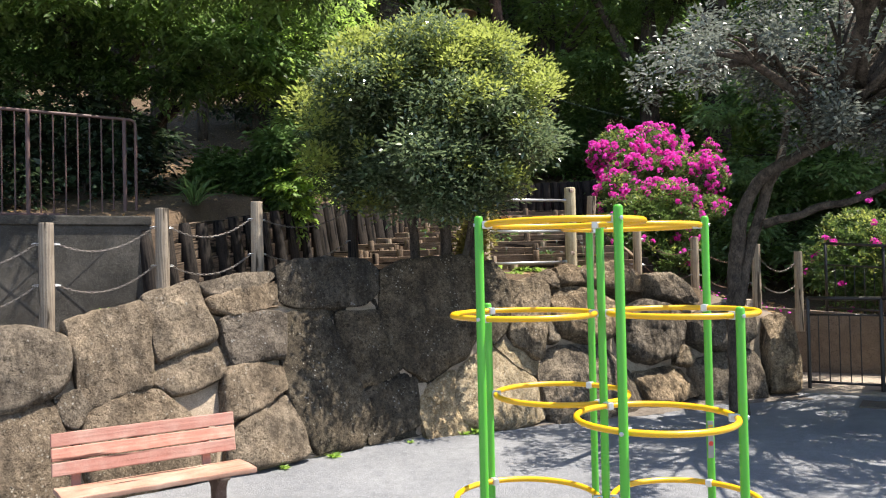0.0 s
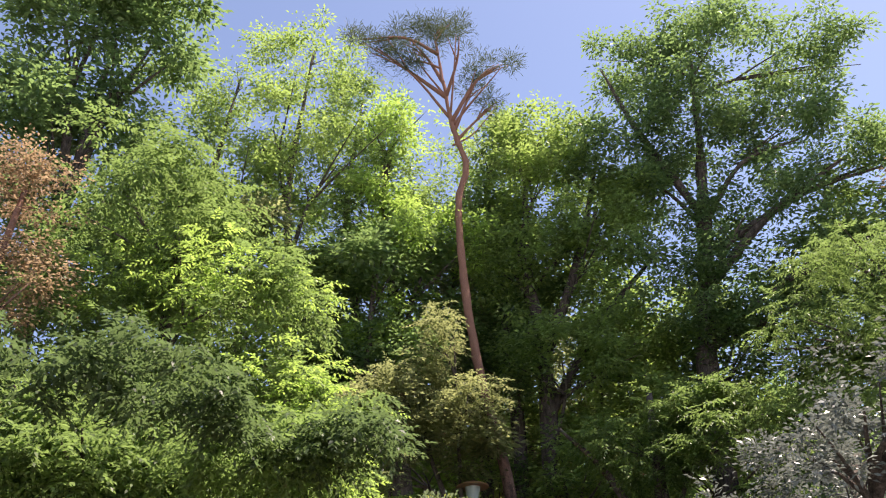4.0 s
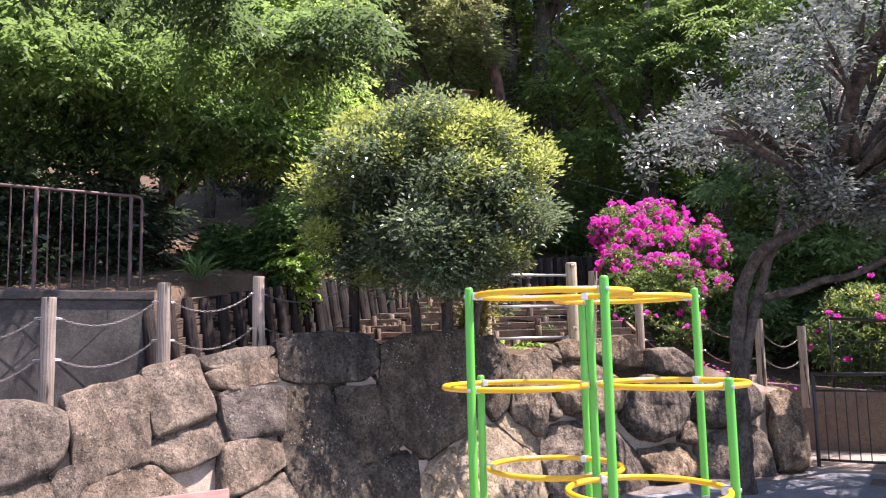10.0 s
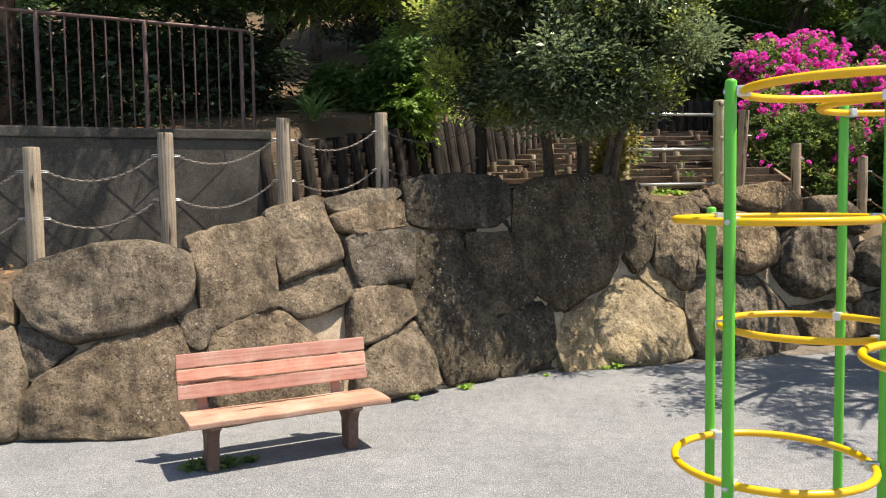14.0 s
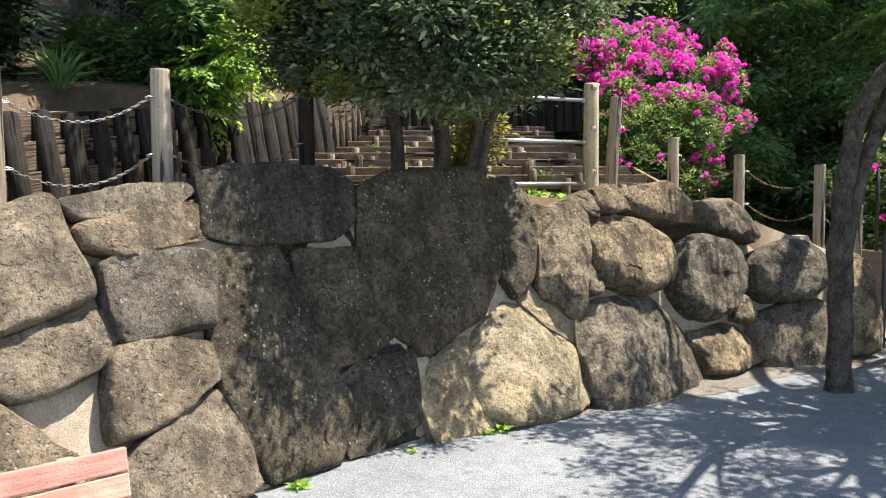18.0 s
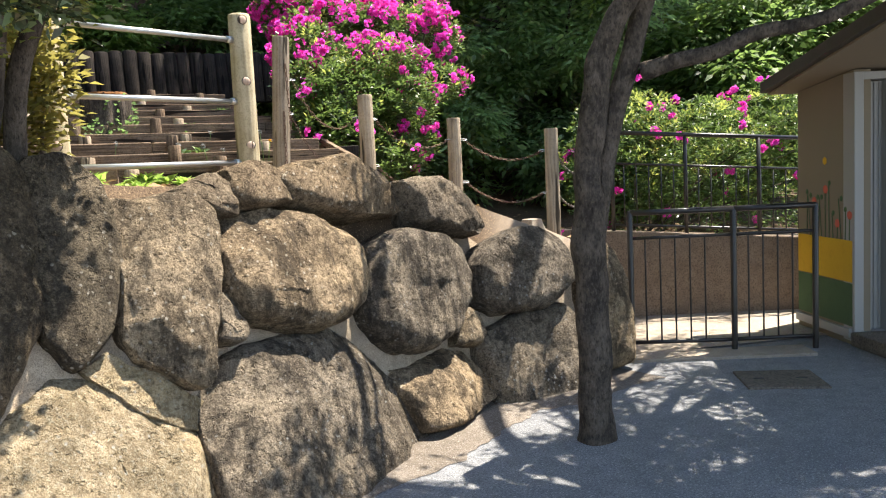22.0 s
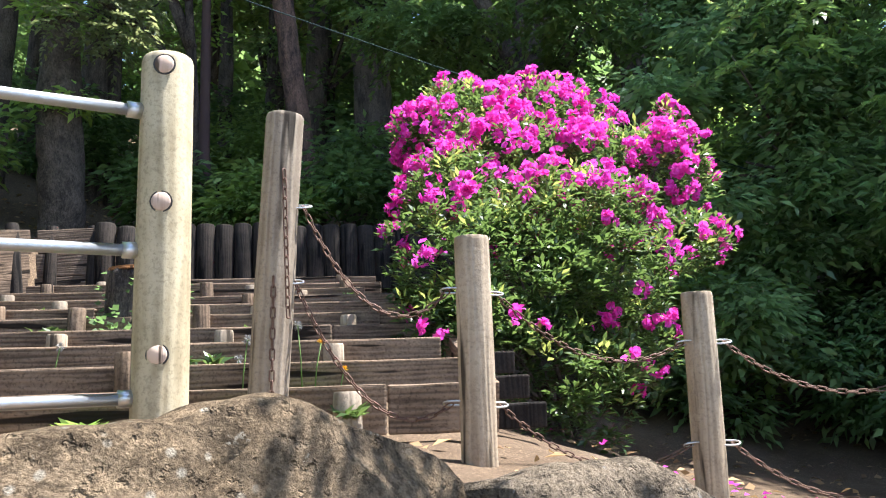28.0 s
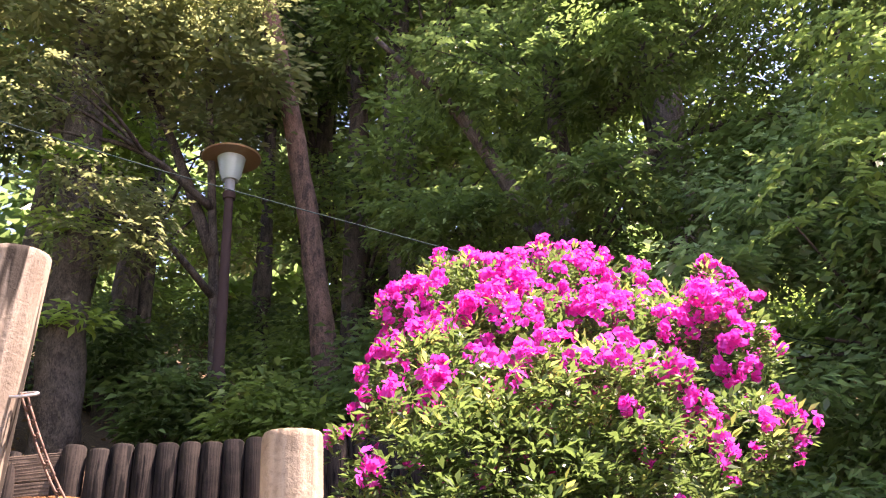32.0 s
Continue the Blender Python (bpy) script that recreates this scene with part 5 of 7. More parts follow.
def sign_board():
    s = thing("picture_sign", pose(4.78, 7.5, 0, 0, 0, -62), "white framed hydrangea picture sign on a pole", "sign")
    part("base", block(0.3, 0.3, 0.2, 0.02), CONCRETE, s, "concrete base block")
    part("pole", turned("pole", [(0.022, 0.2), (0.022, 2.33), (0.018, 2.34)], 12), WHITE, s, m=pose(0.0, 0.03, 0))
    b = part("board", block(0.75, 0.03, 1.1, 0.004), WHITE, s, "white board", m=pose(0.22, 0, 0.66))
    part("picture", block(0.66, 0.004, 1.0, 0.0), SKY_PAINT, b, "pale blue painted picture", m=pose(0, -0.018, 0.05))
    rng = random.Random(8)
    part("painted_field", block(0.6, 0.003, 0.36, 0.0), MUSTARD, b, "faded yellow painted ground", m=pose(-0.02, -0.02, 0.08))
    part("painted_moon", turned("painted_moon", [(0.085, 0), (0.08, 0.002)], 24), WHITE, b, m=pose(-0.1, -0.02, 0.86, 90))
    dot = turned("petal_dot", [(0.026, 0), (0.018, 0.004)], 7)
    for k in range(80):
        a, q = rng.uniform(0, 6.28), 0.15 * rng.uniform(0, 1) ** 0.6
        part("petal_dot", dot, BLUE if rng.random() < 0.7 else PALE_BLUE, b, m=pose(-0.15 + 0.3 * (k % 2) + q * math.cos(a), -0.0215, 0.56 + 0.05 * (k % 2) + q * math.sin(a), 90))
    for k in range(7):
        m = pose(-0.24 + 0.16 * (k % 4), -0.022, 0.15 + 0.17 * (k // 4) + 0.03 * (k % 2), 90, 0, 0) @ pose(0, 0, 0, 0, 0, 35 * (-1) ** k) @ Matrix.Diagonal((0.6, 1.25, 1, 1))
        part("painted_leaf_edge", turned("painted_leaf_edge", [(0.11, 0), (0.108, 0.001)], 8), DARK, b, m=m)
        part("painted_leaf", turned("painted_leaf", [(0.1, 0), (0.095, 0.003)], 8), LEAF_PAINT, b, m=m)


sign_board()

# ---- street lamp and wires ----
def lamp():
    p = thing("street_lamp", pose(0.5, 17.7, upper(0.5, 17.7) - 0.1), "brown park lamp with a wide copper hood and glass lantern", "lamp")
    part("pole", turned("pole", [(0.09, 0), (0.09, 0.9), (0.068, 1.0), (0.058, 2.6), (0.052, 3.2)], 16), LAMP_POLE, p)
    part("collar", turned("collar", [(0.075, 3.12), (0.08, 3.16), (0.08, 3.2), (0.065, 3.22)], 16), LAMP_POLE, p)
    part("neck", turned("neck", [(0.065, 3.2), (0.065, 3.38), (0.1, 3.4)], 16), WHITE, p, "pale lamp neck")
    part("lantern", turned("lantern", [(0.1, 3.38), (0.13, 3.45), (0.17, 3.66), (0.18, 3.7)], 20), LAMP_GLASS, p, "frosted glass lantern")
    part("hood", turned("hood", [(0.36, 3.69), (0.37, 3.71), (0.2, 3.79), (0.06, 3.84), (0.02, 3.86)], 28), LAMP_COPPER, p, "wide copper coloured hood")


lamp()
wire = thing("overhead_wire", pose(0, 0, 0), "thin teal overhead cable running through the trees", "cable")
ends = [Vector((-14.8, 8.0, 8.6)), Vector((-3.3, 12.4, 5.84)), Vector((1.0, 14.0, 4.8)), Vector((7.4, 15.6, 3.4))]
pts = []
for a, b in zip(ends, ends[1:]):
    pts += [a.lerp(b, t) - Vector((0, 0, 0.15 * t * (1 - t))) for t in np.linspace(0, 1, 14)]
part("cable", mesh_of("cable", *tube(pts, 0.0045, 5)), CABLE, wire)

# ---- plants ----
def sprays(lobes, twigs, each, spread, size, seed, flat=0.35, shell=0.4, up_bias=0.15, gaps=0.35, tilt=-0.15, lump=1.4, clump=0, pinnate=False, reach=(0.45, 0.95), lobe=(0.15, 0.33)):
    """Places and directions of leaves on twigs over the outside of rounded lobes (centre and half widths)."""
    L = np.array(lobes, float)
    if clump:
        kids = []
        for lb in L:
            m = int(clump)
            dd = G.normal(0, 1, (m, 3))
            dd[:, 2] += 0.25
            dd = unit(dd)
            cc = lb[:3] + dd * lb[3:6] * G.uniform(reach[0], reach[1], (m, 1))
            hw = lb[3:6].mean() * G.uniform(lobe[0], lobe[1], (m, 1)) * np.array([[1.15, 1.15, 0.75]])
            kids.append(np.concatenate([cc, hw], 1))
        L = np.concatenate(kids)
    wgt = (L[:, 3] * L[:, 4] + L[:, 4] * L[:, 5] + L[:, 3] * L[:, 5])
    pick = G.choice(len(L), twigs, p=wgt / wgt.sum())
    d = G.normal(0, 1, (twigs, 3))
    d[:, 2] += up_bias * np.abs(d[:, 2]) + up_bias
    d = unit(d)
    k = 1 - shell * G.random(twigs) ** 1.6
    k *= 1 + 0.2 * waves(d * 1.0 + pick[:, None] * 0.7, 2.6, seed)
    c = L[pick, :3] + d * L[pick, 3:6] * k[:, None]
    keep = waves(c, lump, seed * 1.3) + 0.35 * waves(c, lump * 2.7, seed) > -1 + gaps * 1.6
    c, d = c[keep], d[keep]
    n = len(c)
    if pinnate:
        # leaves set in two rows along a drooping twig
        axis = unit(d * np.array([[1, 1, 0.35]]) + G.normal(0, 0.55, (n, 3)) * np.array([[1, 1, 0.4]]))
        axis[:, 2] -= 0.25
        axis = unit(axis)
        t = np.linspace(0.0, 1.0, each)[None, :, None]
        p = c[:, None, :] + axis[:, None, :] * t * spread * 2.6
        p[:, :, 2] -= (t[:, :, 0] ** 2) * spread * 0.7
        sd = unit(np.cross(axis, np.tile([0.0, 0.0, 1.0], (n, 1))))
        sign = np.where(np.arange(each) % 2 == 0, 1.0, -1.0)[None, :, None]
        way = axis[:, None, :] * (0.45 + 0.9 * t ** 3) + sd[:, None, :] * sign * (1.0 - 0.7 * t ** 3) + G.normal(0, 0.22, (n, each, 3))
        way[:, :, 2] += tilt
        s = size * (1.0 - 0.35 * t[:, :, 0] ** 2) * G.uniform(0.75, 1.2, (n, each))
        return p.reshape(-1, 3), unit(way.reshape(-1, 3)), s.reshape(-1)
    off = G.normal(0, 1, (n, each, 3)) * spread
    off[:, :, 2] *= flat
    p = (c[:, None, :] + off).reshape(-1, 3)
    out = unit(off.reshape(-1, 3) + 0.35 * spread * np.repeat(d, each, 0) + G.normal(0, 0.25 * spread, (n * each, 3)))
    out[:, 2] = out[:, 2] * 0.5 + tilt
    s = size * G.uniform(0.65, 1.25, n * each)
    return p, unit(out), s


def trunk_mesh(paths, seg=10, steps=4, gnarl=0.0):
    verts, faces = joined([tube(smooth_path(p, steps), np.interp(np.linspace(0, 1, (len(p) - 1) * steps + 1), np.linspace(0, 1, len(r)), r), seg, True) for p, r in paths])
    if gnarl:
        verts = [v + noise.noise_vector(v * 3.5) * gnarl + noise.noise_vector(v * 11) * gnarl * 0.35 for v in verts]
    return mesh_of("trunk", verts, faces)


def tree(name, label, stems, crowns, bark_mat, category="tree", limbs=True, seed=1):
    """stems: (points, radii); crowns: (material, lobes, twigs, leaves a twig, spread, leaf length, settings)."""
    t = thing(name, pose(*stems[0][0][0]), label, category)
    base = Vector(stems[0][0][0])
    inv = Matrix.Translation(-base)
    part("trunk", trunk_mesh(stems[:1], 18, 9, 0.22 * stems[0][1][0]), bark_mat, t, m=inv)
    rng = random.Random(seed)
    for p, r in stems[1:]:
        part("limb", trunk_mesh([(p, r)], 12, 6, 0.15 * r[0]), bark_mat, t, m=inv)
    if limbs:
        top = Vector(stems[0][0][-1])
        pts = smooth_path(stems[0][0], 6)
        for mat, lobes, *_ in crowns[:1]:
            for lb in lobes:
                c = Vector(lb[:3])
                low = [q for q in pts if q.z < c.z - 0.15 * lb[5]] or pts[:1]
                a = low[-1] if rng.random() < 0.5 else low[max(0, len(low) - 4)]
                mid = a.lerp(c, 0.5) + Vector((rng.uniform(-0.1, 0.1), rng.uniform(-0.1, 0.1), 0.12)) * (c - a).length
                r0 = max(0.02, 0.012 * (c - a).length + 0.012)
                part("limb", trunk_mesh([([a, mid, c], [r0 * 1.6, r0, r0 * 0.35])], 7), bark_mat, t, m=inv)
                for _ in range(3):
                    e = c + Vector((rng.uniform(-1, 1) * lb[3], rng.uniform(-1, 1) * lb[4], rng.uniform(-0.3, 0.9) * lb[5])) * 0.75
                    part("twig", trunk_mesh([([mid, mid.lerp(e, 0.5) + Vector((0, 0, 0.05)), e], [r0 * 0.8, r0 * 0.5, r0 * 0.2])], 6), bark_mat, t, m=inv)
    for i, (mat, lobes, twigs, each, spread, size, opts) in enumerate(crowns):
        o = dict(opts)
        ratio, droop = o.pop("ratio", 0.45), o.pop("droop", 0.1)
        p, d, s = sprays(lobes, twigs, each, spread, size, seed + i * 1.7, **o)
        part("crown" if i == 0 else "new_growth", blades("leaves", p, d, s, ratio, 0.12, droop, 0.28 if o.get("pinnate") else 0.45), mat, t, m=inv)
    return t


# the round bush on the wall
tree("round_bush", "large round evergreen bush with yellow-green new shoots", [([(0.05, 8.9, 1.5), (0.02, 8.85, 2.1), (-0.02, 8.7, 2.9)], [0.07, 0.06, 0.03]), ([(-0.3, 8.85, 1.5), (-0.35, 8.8, 2.2), (-0.7, 8.6, 2.9)], [0.06, 0.05, 0.02]), ([(0.32, 8.95, 1.5), (0.4, 8.9, 2.1), (0.75, 8.7, 2.8)], [0.055, 0.045, 0.02]), ([(0.18, 8.85, 1.5), (0.3, 8.8, 2.0), (0.4, 8.6, 2.7)], [0.04, 0.035, 0.02])], [
    (LEAF_BUSH, [(-0.15, 8.42, 3.1, 1.33, 1.12, 1.05), (0.5, 8.4, 3.0, 0.6, 0.65, 0.55), (-0.78, 8.52, 2.9, 0.67, 0.6, 0.7), (-0.05, 8.2, 2.52, 0.85, 0.75, 0.45)], 7800, 11, 0.06, 0.062, {"clump": 60, "reach": (0.6, 0.95), "lobe": (0.13, 0.28), "shell": 0.6, "gaps": 0.25, "flat": 0.9, "lump": 3.2, "tilt": 0.1}),
    (LEAF_SHOOT, [(-0.13, 8.5, 3.13, 1.44, 1.06, 1.08), (-0.35, 8.4, 3.58, 0.8, 0.6, 0.54), (0.35, 8.45, 3.62, 0.7, 0.6, 0.5)], 3200, 7, 0.045, 0.058, {"clump": 110, "reach": (0.86, 1.0), "lobe": (0.06, 0.14), "shell": 0.5, "gaps": 0.12, "up_bias": 0.4, "flat": 1.0, "tilt": 0.45, "lump": 3.4})], BARK_BROWN, "bush", seed=3)
tree("yellow_shrub", "small shrub with yellowish young leaves beside the bar fence", [([(0.42, 9.45, 1.5), (0.45, 9.45, 1.9)], [0.015, 0.008])], [
    (LEAF_YELLOWING, [(0.4, 9.42, 2.08, 0.24, 0.2, 0.44), (0.3, 9.3, 1.8, 0.18, 0.15, 0.2)], 200, 8, 0.04, 0.07, {"shell": 0.8, "gaps": 0.1, "flat": 1.0, "tilt": 0.25})], BARK_BROWN, "shrub", False, 5)
# shrubs behind the rope posts
tree("green_shrub", "dark green shrub with fresh bright shoots behind the chain fence", [([(-2.4, 11.2, 2.0), (-2.35, 11.2, 2.9)], [0.03, 0.015])], [
    (LEAF_FRESH, [(-2.45, 11.3, 3.0, 0.62, 0.5, 0.52), (-2.9, 11.4, 2.85, 0.55, 0.45, 0.5), (-3.3, 11.5, 2.75, 0.4, 0.4, 0.35), (-2.2, 11.2, 2.62, 0.4, 0.3, 0.35), (-2.1, 11.5, 3.3, 0.45, 0.4, 0.35)], 1500, 10, 0.09, 0.115, {"shell": 0.5, "gaps": 0.2, "flat": 0.7, "clump": 16}),
    (LEAF_LIME, [(-2.0, 11.05, 2.45, 0.22, 0.16, 0.26), (-1.78, 11.1, 2.95, 0.26, 0.22, 0.36), (-2.1, 11.0, 2.8, 0.26, 0.2, 0.2)], 150, 9, 0.09, 0.12, {"shell": 0.8, "gaps": 0.2, "pinnate": True, "tilt": -0.3})], BARK_BROWN, "shrub", True, 7)
tree("dark_shrub", "dark evergreen shrub behind the brown railing", [([(-5.4, 9.6, 2.2), (-5.4, 9.6, 2.8)], [0.03, 0.015])], [
    (LEAF_EVERGREEN, [(-5.6, 9.9, 2.7, 0.9, 0.5, 0.5), (-4.3, 10.5, 2.6, 0.4, 0.4, 0.4), (-7.4, 9.4, 2.9, 1.1, 0.7, 0.7)], 420, 10, 0.11, 0.12, {"shell": 0.6})], BARK_BROWN, "shrub", False, 9)

# the leaning tree with silvery leaves
tree("silver_leaf_tree", "forked grey-barked tree with dense glinting leathery leaves", [
    ([(3.08, 8.5, -0.05), (3.09, 8.5, 0.12), (3.08, 8.5, 0.57), (3.08, 8.5, 1.13), (3.085, 8.5, 1.5), (3.1, 8.48, 1.8), (3.15, 8.44, 2.1), (3.26, 8.34, 2.38), (3.41, 8.2, 2.55), (3.7, 8.0, 2.75), (4.1, 7.8, 3.2)], [0.125, 0.102, 0.093, 0.087, 0.078, 0.07, 0.067, 0.065, 0.061, 0.052, 0.033]),
    ([(3.12, 8.5, 1.05), (3.18, 8.5, 1.45), (3.25, 8.48, 1.8), (3.34, 8.45, 2.07), (3.42, 8.4, 2.4), (3.52, 8.34, 2.62), (3.7, 8.5, 3.2)], [0.045, 0.06, 0.06, 0.058, 0.054, 0.048, 0.028]),
    ([(3.36, 8.38, 2.0), (3.48, 8.24, 2.04), (3.61, 8.1, 2.07), (3.76, 7.96, 2.15), (3.98, 7.72, 2.19), (4.3, 7.4, 2.4), (4.8, 7.1, 2.8)], [0.05, 0.042, 0.04, 0.038, 0.034, 0.028, 0.014])], [
    # lobes out of view above gate, paving and hut are added to cast shade
    (LEAF_SILVER, [(2.3, 7.95, 3.5, 0.5, 0.5, 0.36), (3.0, 7.95, 3.75, 0.72, 0.7, 0.6), (3.75, 7.7, 4.0, 0.85, 0.85, 0.8), (4.6, 7.4, 4.6, 1.0, 1.0, 1.1), (5.5, 7.0, 5.0, 1.1, 1.1, 1.2), (3.5, 7.7, 3.2, 0.7, 0.7, 0.5), (4.3, 7.5, 3.2, 0.7, 0.65, 0.45), (5.2, 7.2, 3.4, 1.0, 0.9, 0.9), (4.5, 7.2, 2.75, 0.6, 0.6, 0.35), (5.3, 6.6, 2.9, 0.8, 0.7, 0.5), (4.9, 6.3, 4.0, 1.1, 0.9, 0.9), (6.2, 8.3, 4.6, 1.1, 1.1, 0.9), (6.7, 9.5, 4.8, 1.0, 0.9, 0.8), (6.8, 6.8, 4.6, 1.1, 1.1, 1.0), (4.0, 8.6, 3.85, 0.75, 0.55, 0.45), (3.3, 8.4, 3.65, 0.55, 0.5, 0.36), (4.7, 8.4, 3.9, 0.7, 0.6, 0.5), (7.0, 10.8, 5.0, 1.1, 0.9, 0.6), (6.2, 11.3, 5.2, 0.9, 0.8, 0.5), (3.0, 9.35, 3.75, 0.4, 0.25, 0.18), (3.7, 5.8, 4.2, 0.8, 0.65, 0.42), (4.3, 5.1, 4.3, 0.8, 0.7, 0.5), (3.25, 6.5, 4.0, 0.6, 0.6, 0.36), (4.9, 9.3, 3.9, 0.5, 0.4, 0.28), (2.3, 6.6, 3.35, 0.5, 0.45, 0.25), (2.75, 7.2, 3.55, 0.55, 0.5, 0.3), (4.2, 6.4, 3.6, 0.8, 0.7, 0.4), (5.8, 8.1, 3.6, 0.9, 0.8, 0.45), (5.6, 5.6, 4.0, 0.9, 0.8, 0.5), (6.6, 7.8, 3.6, 0.8, 0.8, 0.4), (5.3, 9.0, 3.9, 0.7, 0.6, 0.4), (6.0, 9.0, 3.9, 0.7, 0.6, 0.4), (5.1, 8.3, 3.7, 0.6, 0.5, 0.35), (6.4, 10.0, 4.0, 0.7, 0.6, 0.35), (3.9, 7.5, 2.85, 0.6, 0.5, 0.25), (4.6, 7.9, 2.8, 0.6, 0.5, 0.25), (3.4, 7.3, 3.0, 0.5, 0.4, 0.25)], 8000, 11, 0.06, 0.066, {"clump": 20, "reach": (0.35, 0.98), "lobe": (0.13, 0.28), "shell": 0.8, "gaps": 0.56, "flat": 0.8, "lump": 3.0, "tilt": 0.05})], BARK_GREY, seed=13)


# azaleas
def azalea(name, label, lobes, twigs, heads, seed, flower, head, root, young):
    t = thing(name, pose(*root), label, "azalea")
    inv = Matrix.Translation(-Vector(root))
    rng = random.Random(seed)
    for _ in range(9):
        lb = rng.choice(lobes)
        e = Vector(lb[:3]) + Vector((rng.uniform(-0.6, 0.6) * lb[3], rng.uniform(-0.6, 0.6) * lb[4], rng.uniform(-0.2, 0.6) * lb[5]))
        a = Vector(root) + Vector((rng.uniform(-0.08, 0.08), rng.uniform(-0.08, 0.08), 0))
        part("stem", trunk_mesh([([a, a.lerp(e, 0.45) + Vector((0, 0, 0.12)), e], [0.018, 0.012, 0.005])], 6), BARK_BROWN, t, m=inv)
    p, d, s = sprays([lb[:6] for lb in lobes], twigs, 11, 0.016, 0.058, seed, shell=0.4, gaps=0.12, flat=0.9, tilt=0.3, lump=3.0)
    part("foliage", blades("leaves", p, d, s, 0.36, 0.08, 0.1), LEAF_AZALEA, t, m=inv)
    p, d, s = sprays([lb[:6] for lb in lobes], young, 8, 0.02, 0.062, seed + 3, shell=0.12, gaps=0.25, flat=0.9, tilt=0.5, lump=5.0, up_bias=0.5)
    part("young_leaves", blades("leaves", p, d, s, 0.36, 0.08, 0.0), LEAF_SHOOT, t, "yellow-green young leaves", m=inv)
    # flower heads: tight trusses of ruffled five-petalled flowers, thickest on the sunny crown
    L = np.array([lb[:6] for lb in lobes], float)
    share = np.array([lb[6] * (lb[3] * lb[4] + lb[4] * lb[5] + lb[3] * lb[5]) for lb in lobes])
    m = heads * 5
    pick = G.choice(len(L), m, p=share / share.sum())
    dr = G.normal(0, 1, (m, 3))
    dr[:, 2] += 0.45
    dr[:, 1] -= 0.2
    dr = unit(dr)
    c = L[pick, :3] + dr * L[pick, 3:6] * G.uniform(0.9, 1.22, (m, 1))
    inside = np.zeros(m, bool)
    for i, lb in enumerate(L):
        inside |= (i != pick) & ((((c - lb[:3]) / lb[3:6]) ** 2).sum(1) < 0.85)
    keep = (~inside) & (waves(c, 6.5, seed) + 0.6 * waves(c, 15.0, seed) > 0.0)
    c, dr = c[keep][:heads], dr[keep][:heads]
    per = 6
    k = len(c)
    arm = unit(np.repeat(dr, per, 0) + G.normal(0, 0.75, (k * per, 3)))
    f = np.repeat(c, per, 0) + arm * head * G.uniform(0.6, 1.0, (k * per, 1))
    face = unit(arm + G.normal(0, 0.3, arm.shape))
    side = unit(np.cross(face, G.normal(0, 1, face.shape)))
    other = np.cross(face, side)
    quads = []
    for q in range(5):
        a = math.tau * q / 5
        w = unit(side * math.cos(a) + other * math.sin(a) + face * G.uniform(0.2, 0.8, (len(f), 1)))
        sd = unit(np.cross(w, face))
        S = flower * G.uniform(0.8, 1.15, (len(f), 1))
        ruffle = face * S * G.uniform(-0.3, 0.3, (len(f), 1))
        quads.append(np.stack([f, f + w * S * 0.8 + sd * S * 0.5 + ruffle, f + w * S * 1.05 - face * S * 0.25, f + w * S * 0.8 - sd * S * 0.5 - ruffle], 1))
    v = np.concatenate(quads)
    part("blossoms", quads_mesh("blossoms", v.reshape(-1, 3), len(v)), PETAL, t, "magenta azalea blossoms", m=inv)
    return t


AZ = [(3.12, 13.7, 3.4, 0.5, 0.5, 0.46, 1.0), (3.67, 13.8, 3.43, 0.55, 0.5, 0.46, 1.0), (3.22, 13.25, 3.04, 0.5, 0.45, 0.4, 1.0), (3.72, 13.2, 2.97, 0.5, 0.42, 0.38, 1.0), (4.27, 13.15, 3.01, 0.38, 0.4, 0.32, 1.1), (4.45, 13.25, 3.33, 0.14, 0.16, 0.22, 1.2), (2.76, 12.65, 2.74, 0.28, 0.36, 0.28, 0.7), (2.71, 13.5, 3.39, 0.2, 0.25, 0.2, 0.9), (3.42, 12.5, 2.6, 0.5, 0.4, 0.26, 0.6), (2.66, 12.3, 2.3, 0.3, 0.32, 0.3, 0.3), (3.05, 12.3, 2.2, 0.5, 0.4, 0.42, 0.06), (3.62, 12.35, 2.25, 0.42, 0.36, 0.32, 0.3), (4.2, 12.5, 2.44, 0.2, 0.22, 0.18, 0.6), (3.8, 12.35, 1.85, 0.16, 0.2, 0.3, 0.4), (3.15, 12.2, 1.65, 0.55, 0.4, 0.4, 0.04), (2.78, 12.1, 1.85, 0.36, 0.34, 0.36, 0.05)]
azalea("azalea_bush", "big azalea bush covered with magenta blossoms beside the steps", AZ, 4300, 700, 21.0, 0.029, 0.05, (3.4, 12.6, 1.2), 330)
azalea("azalea_bush", "leafy azalea with scattered pink blossoms behind the ramp railing", [(6.5, 12.5, 1.5, 0.75, 0.7, 0.9, 1.0), (7.2, 12.0, 1.4, 0.9, 0.7, 0.8, 1.0), (8.3, 11.8, 1.5, 0.9, 0.8, 0.9, 1.0)], 2600, 46, 33.0, 0.036, 0.05, (6.4, 12.3, 0.5), 480)

# ---- woodland on the bank ----
def zt(x, y):
    return upper(x, y) - 0.1


WOOD = "tall woodland tree in fresh spring leaf on the bank"
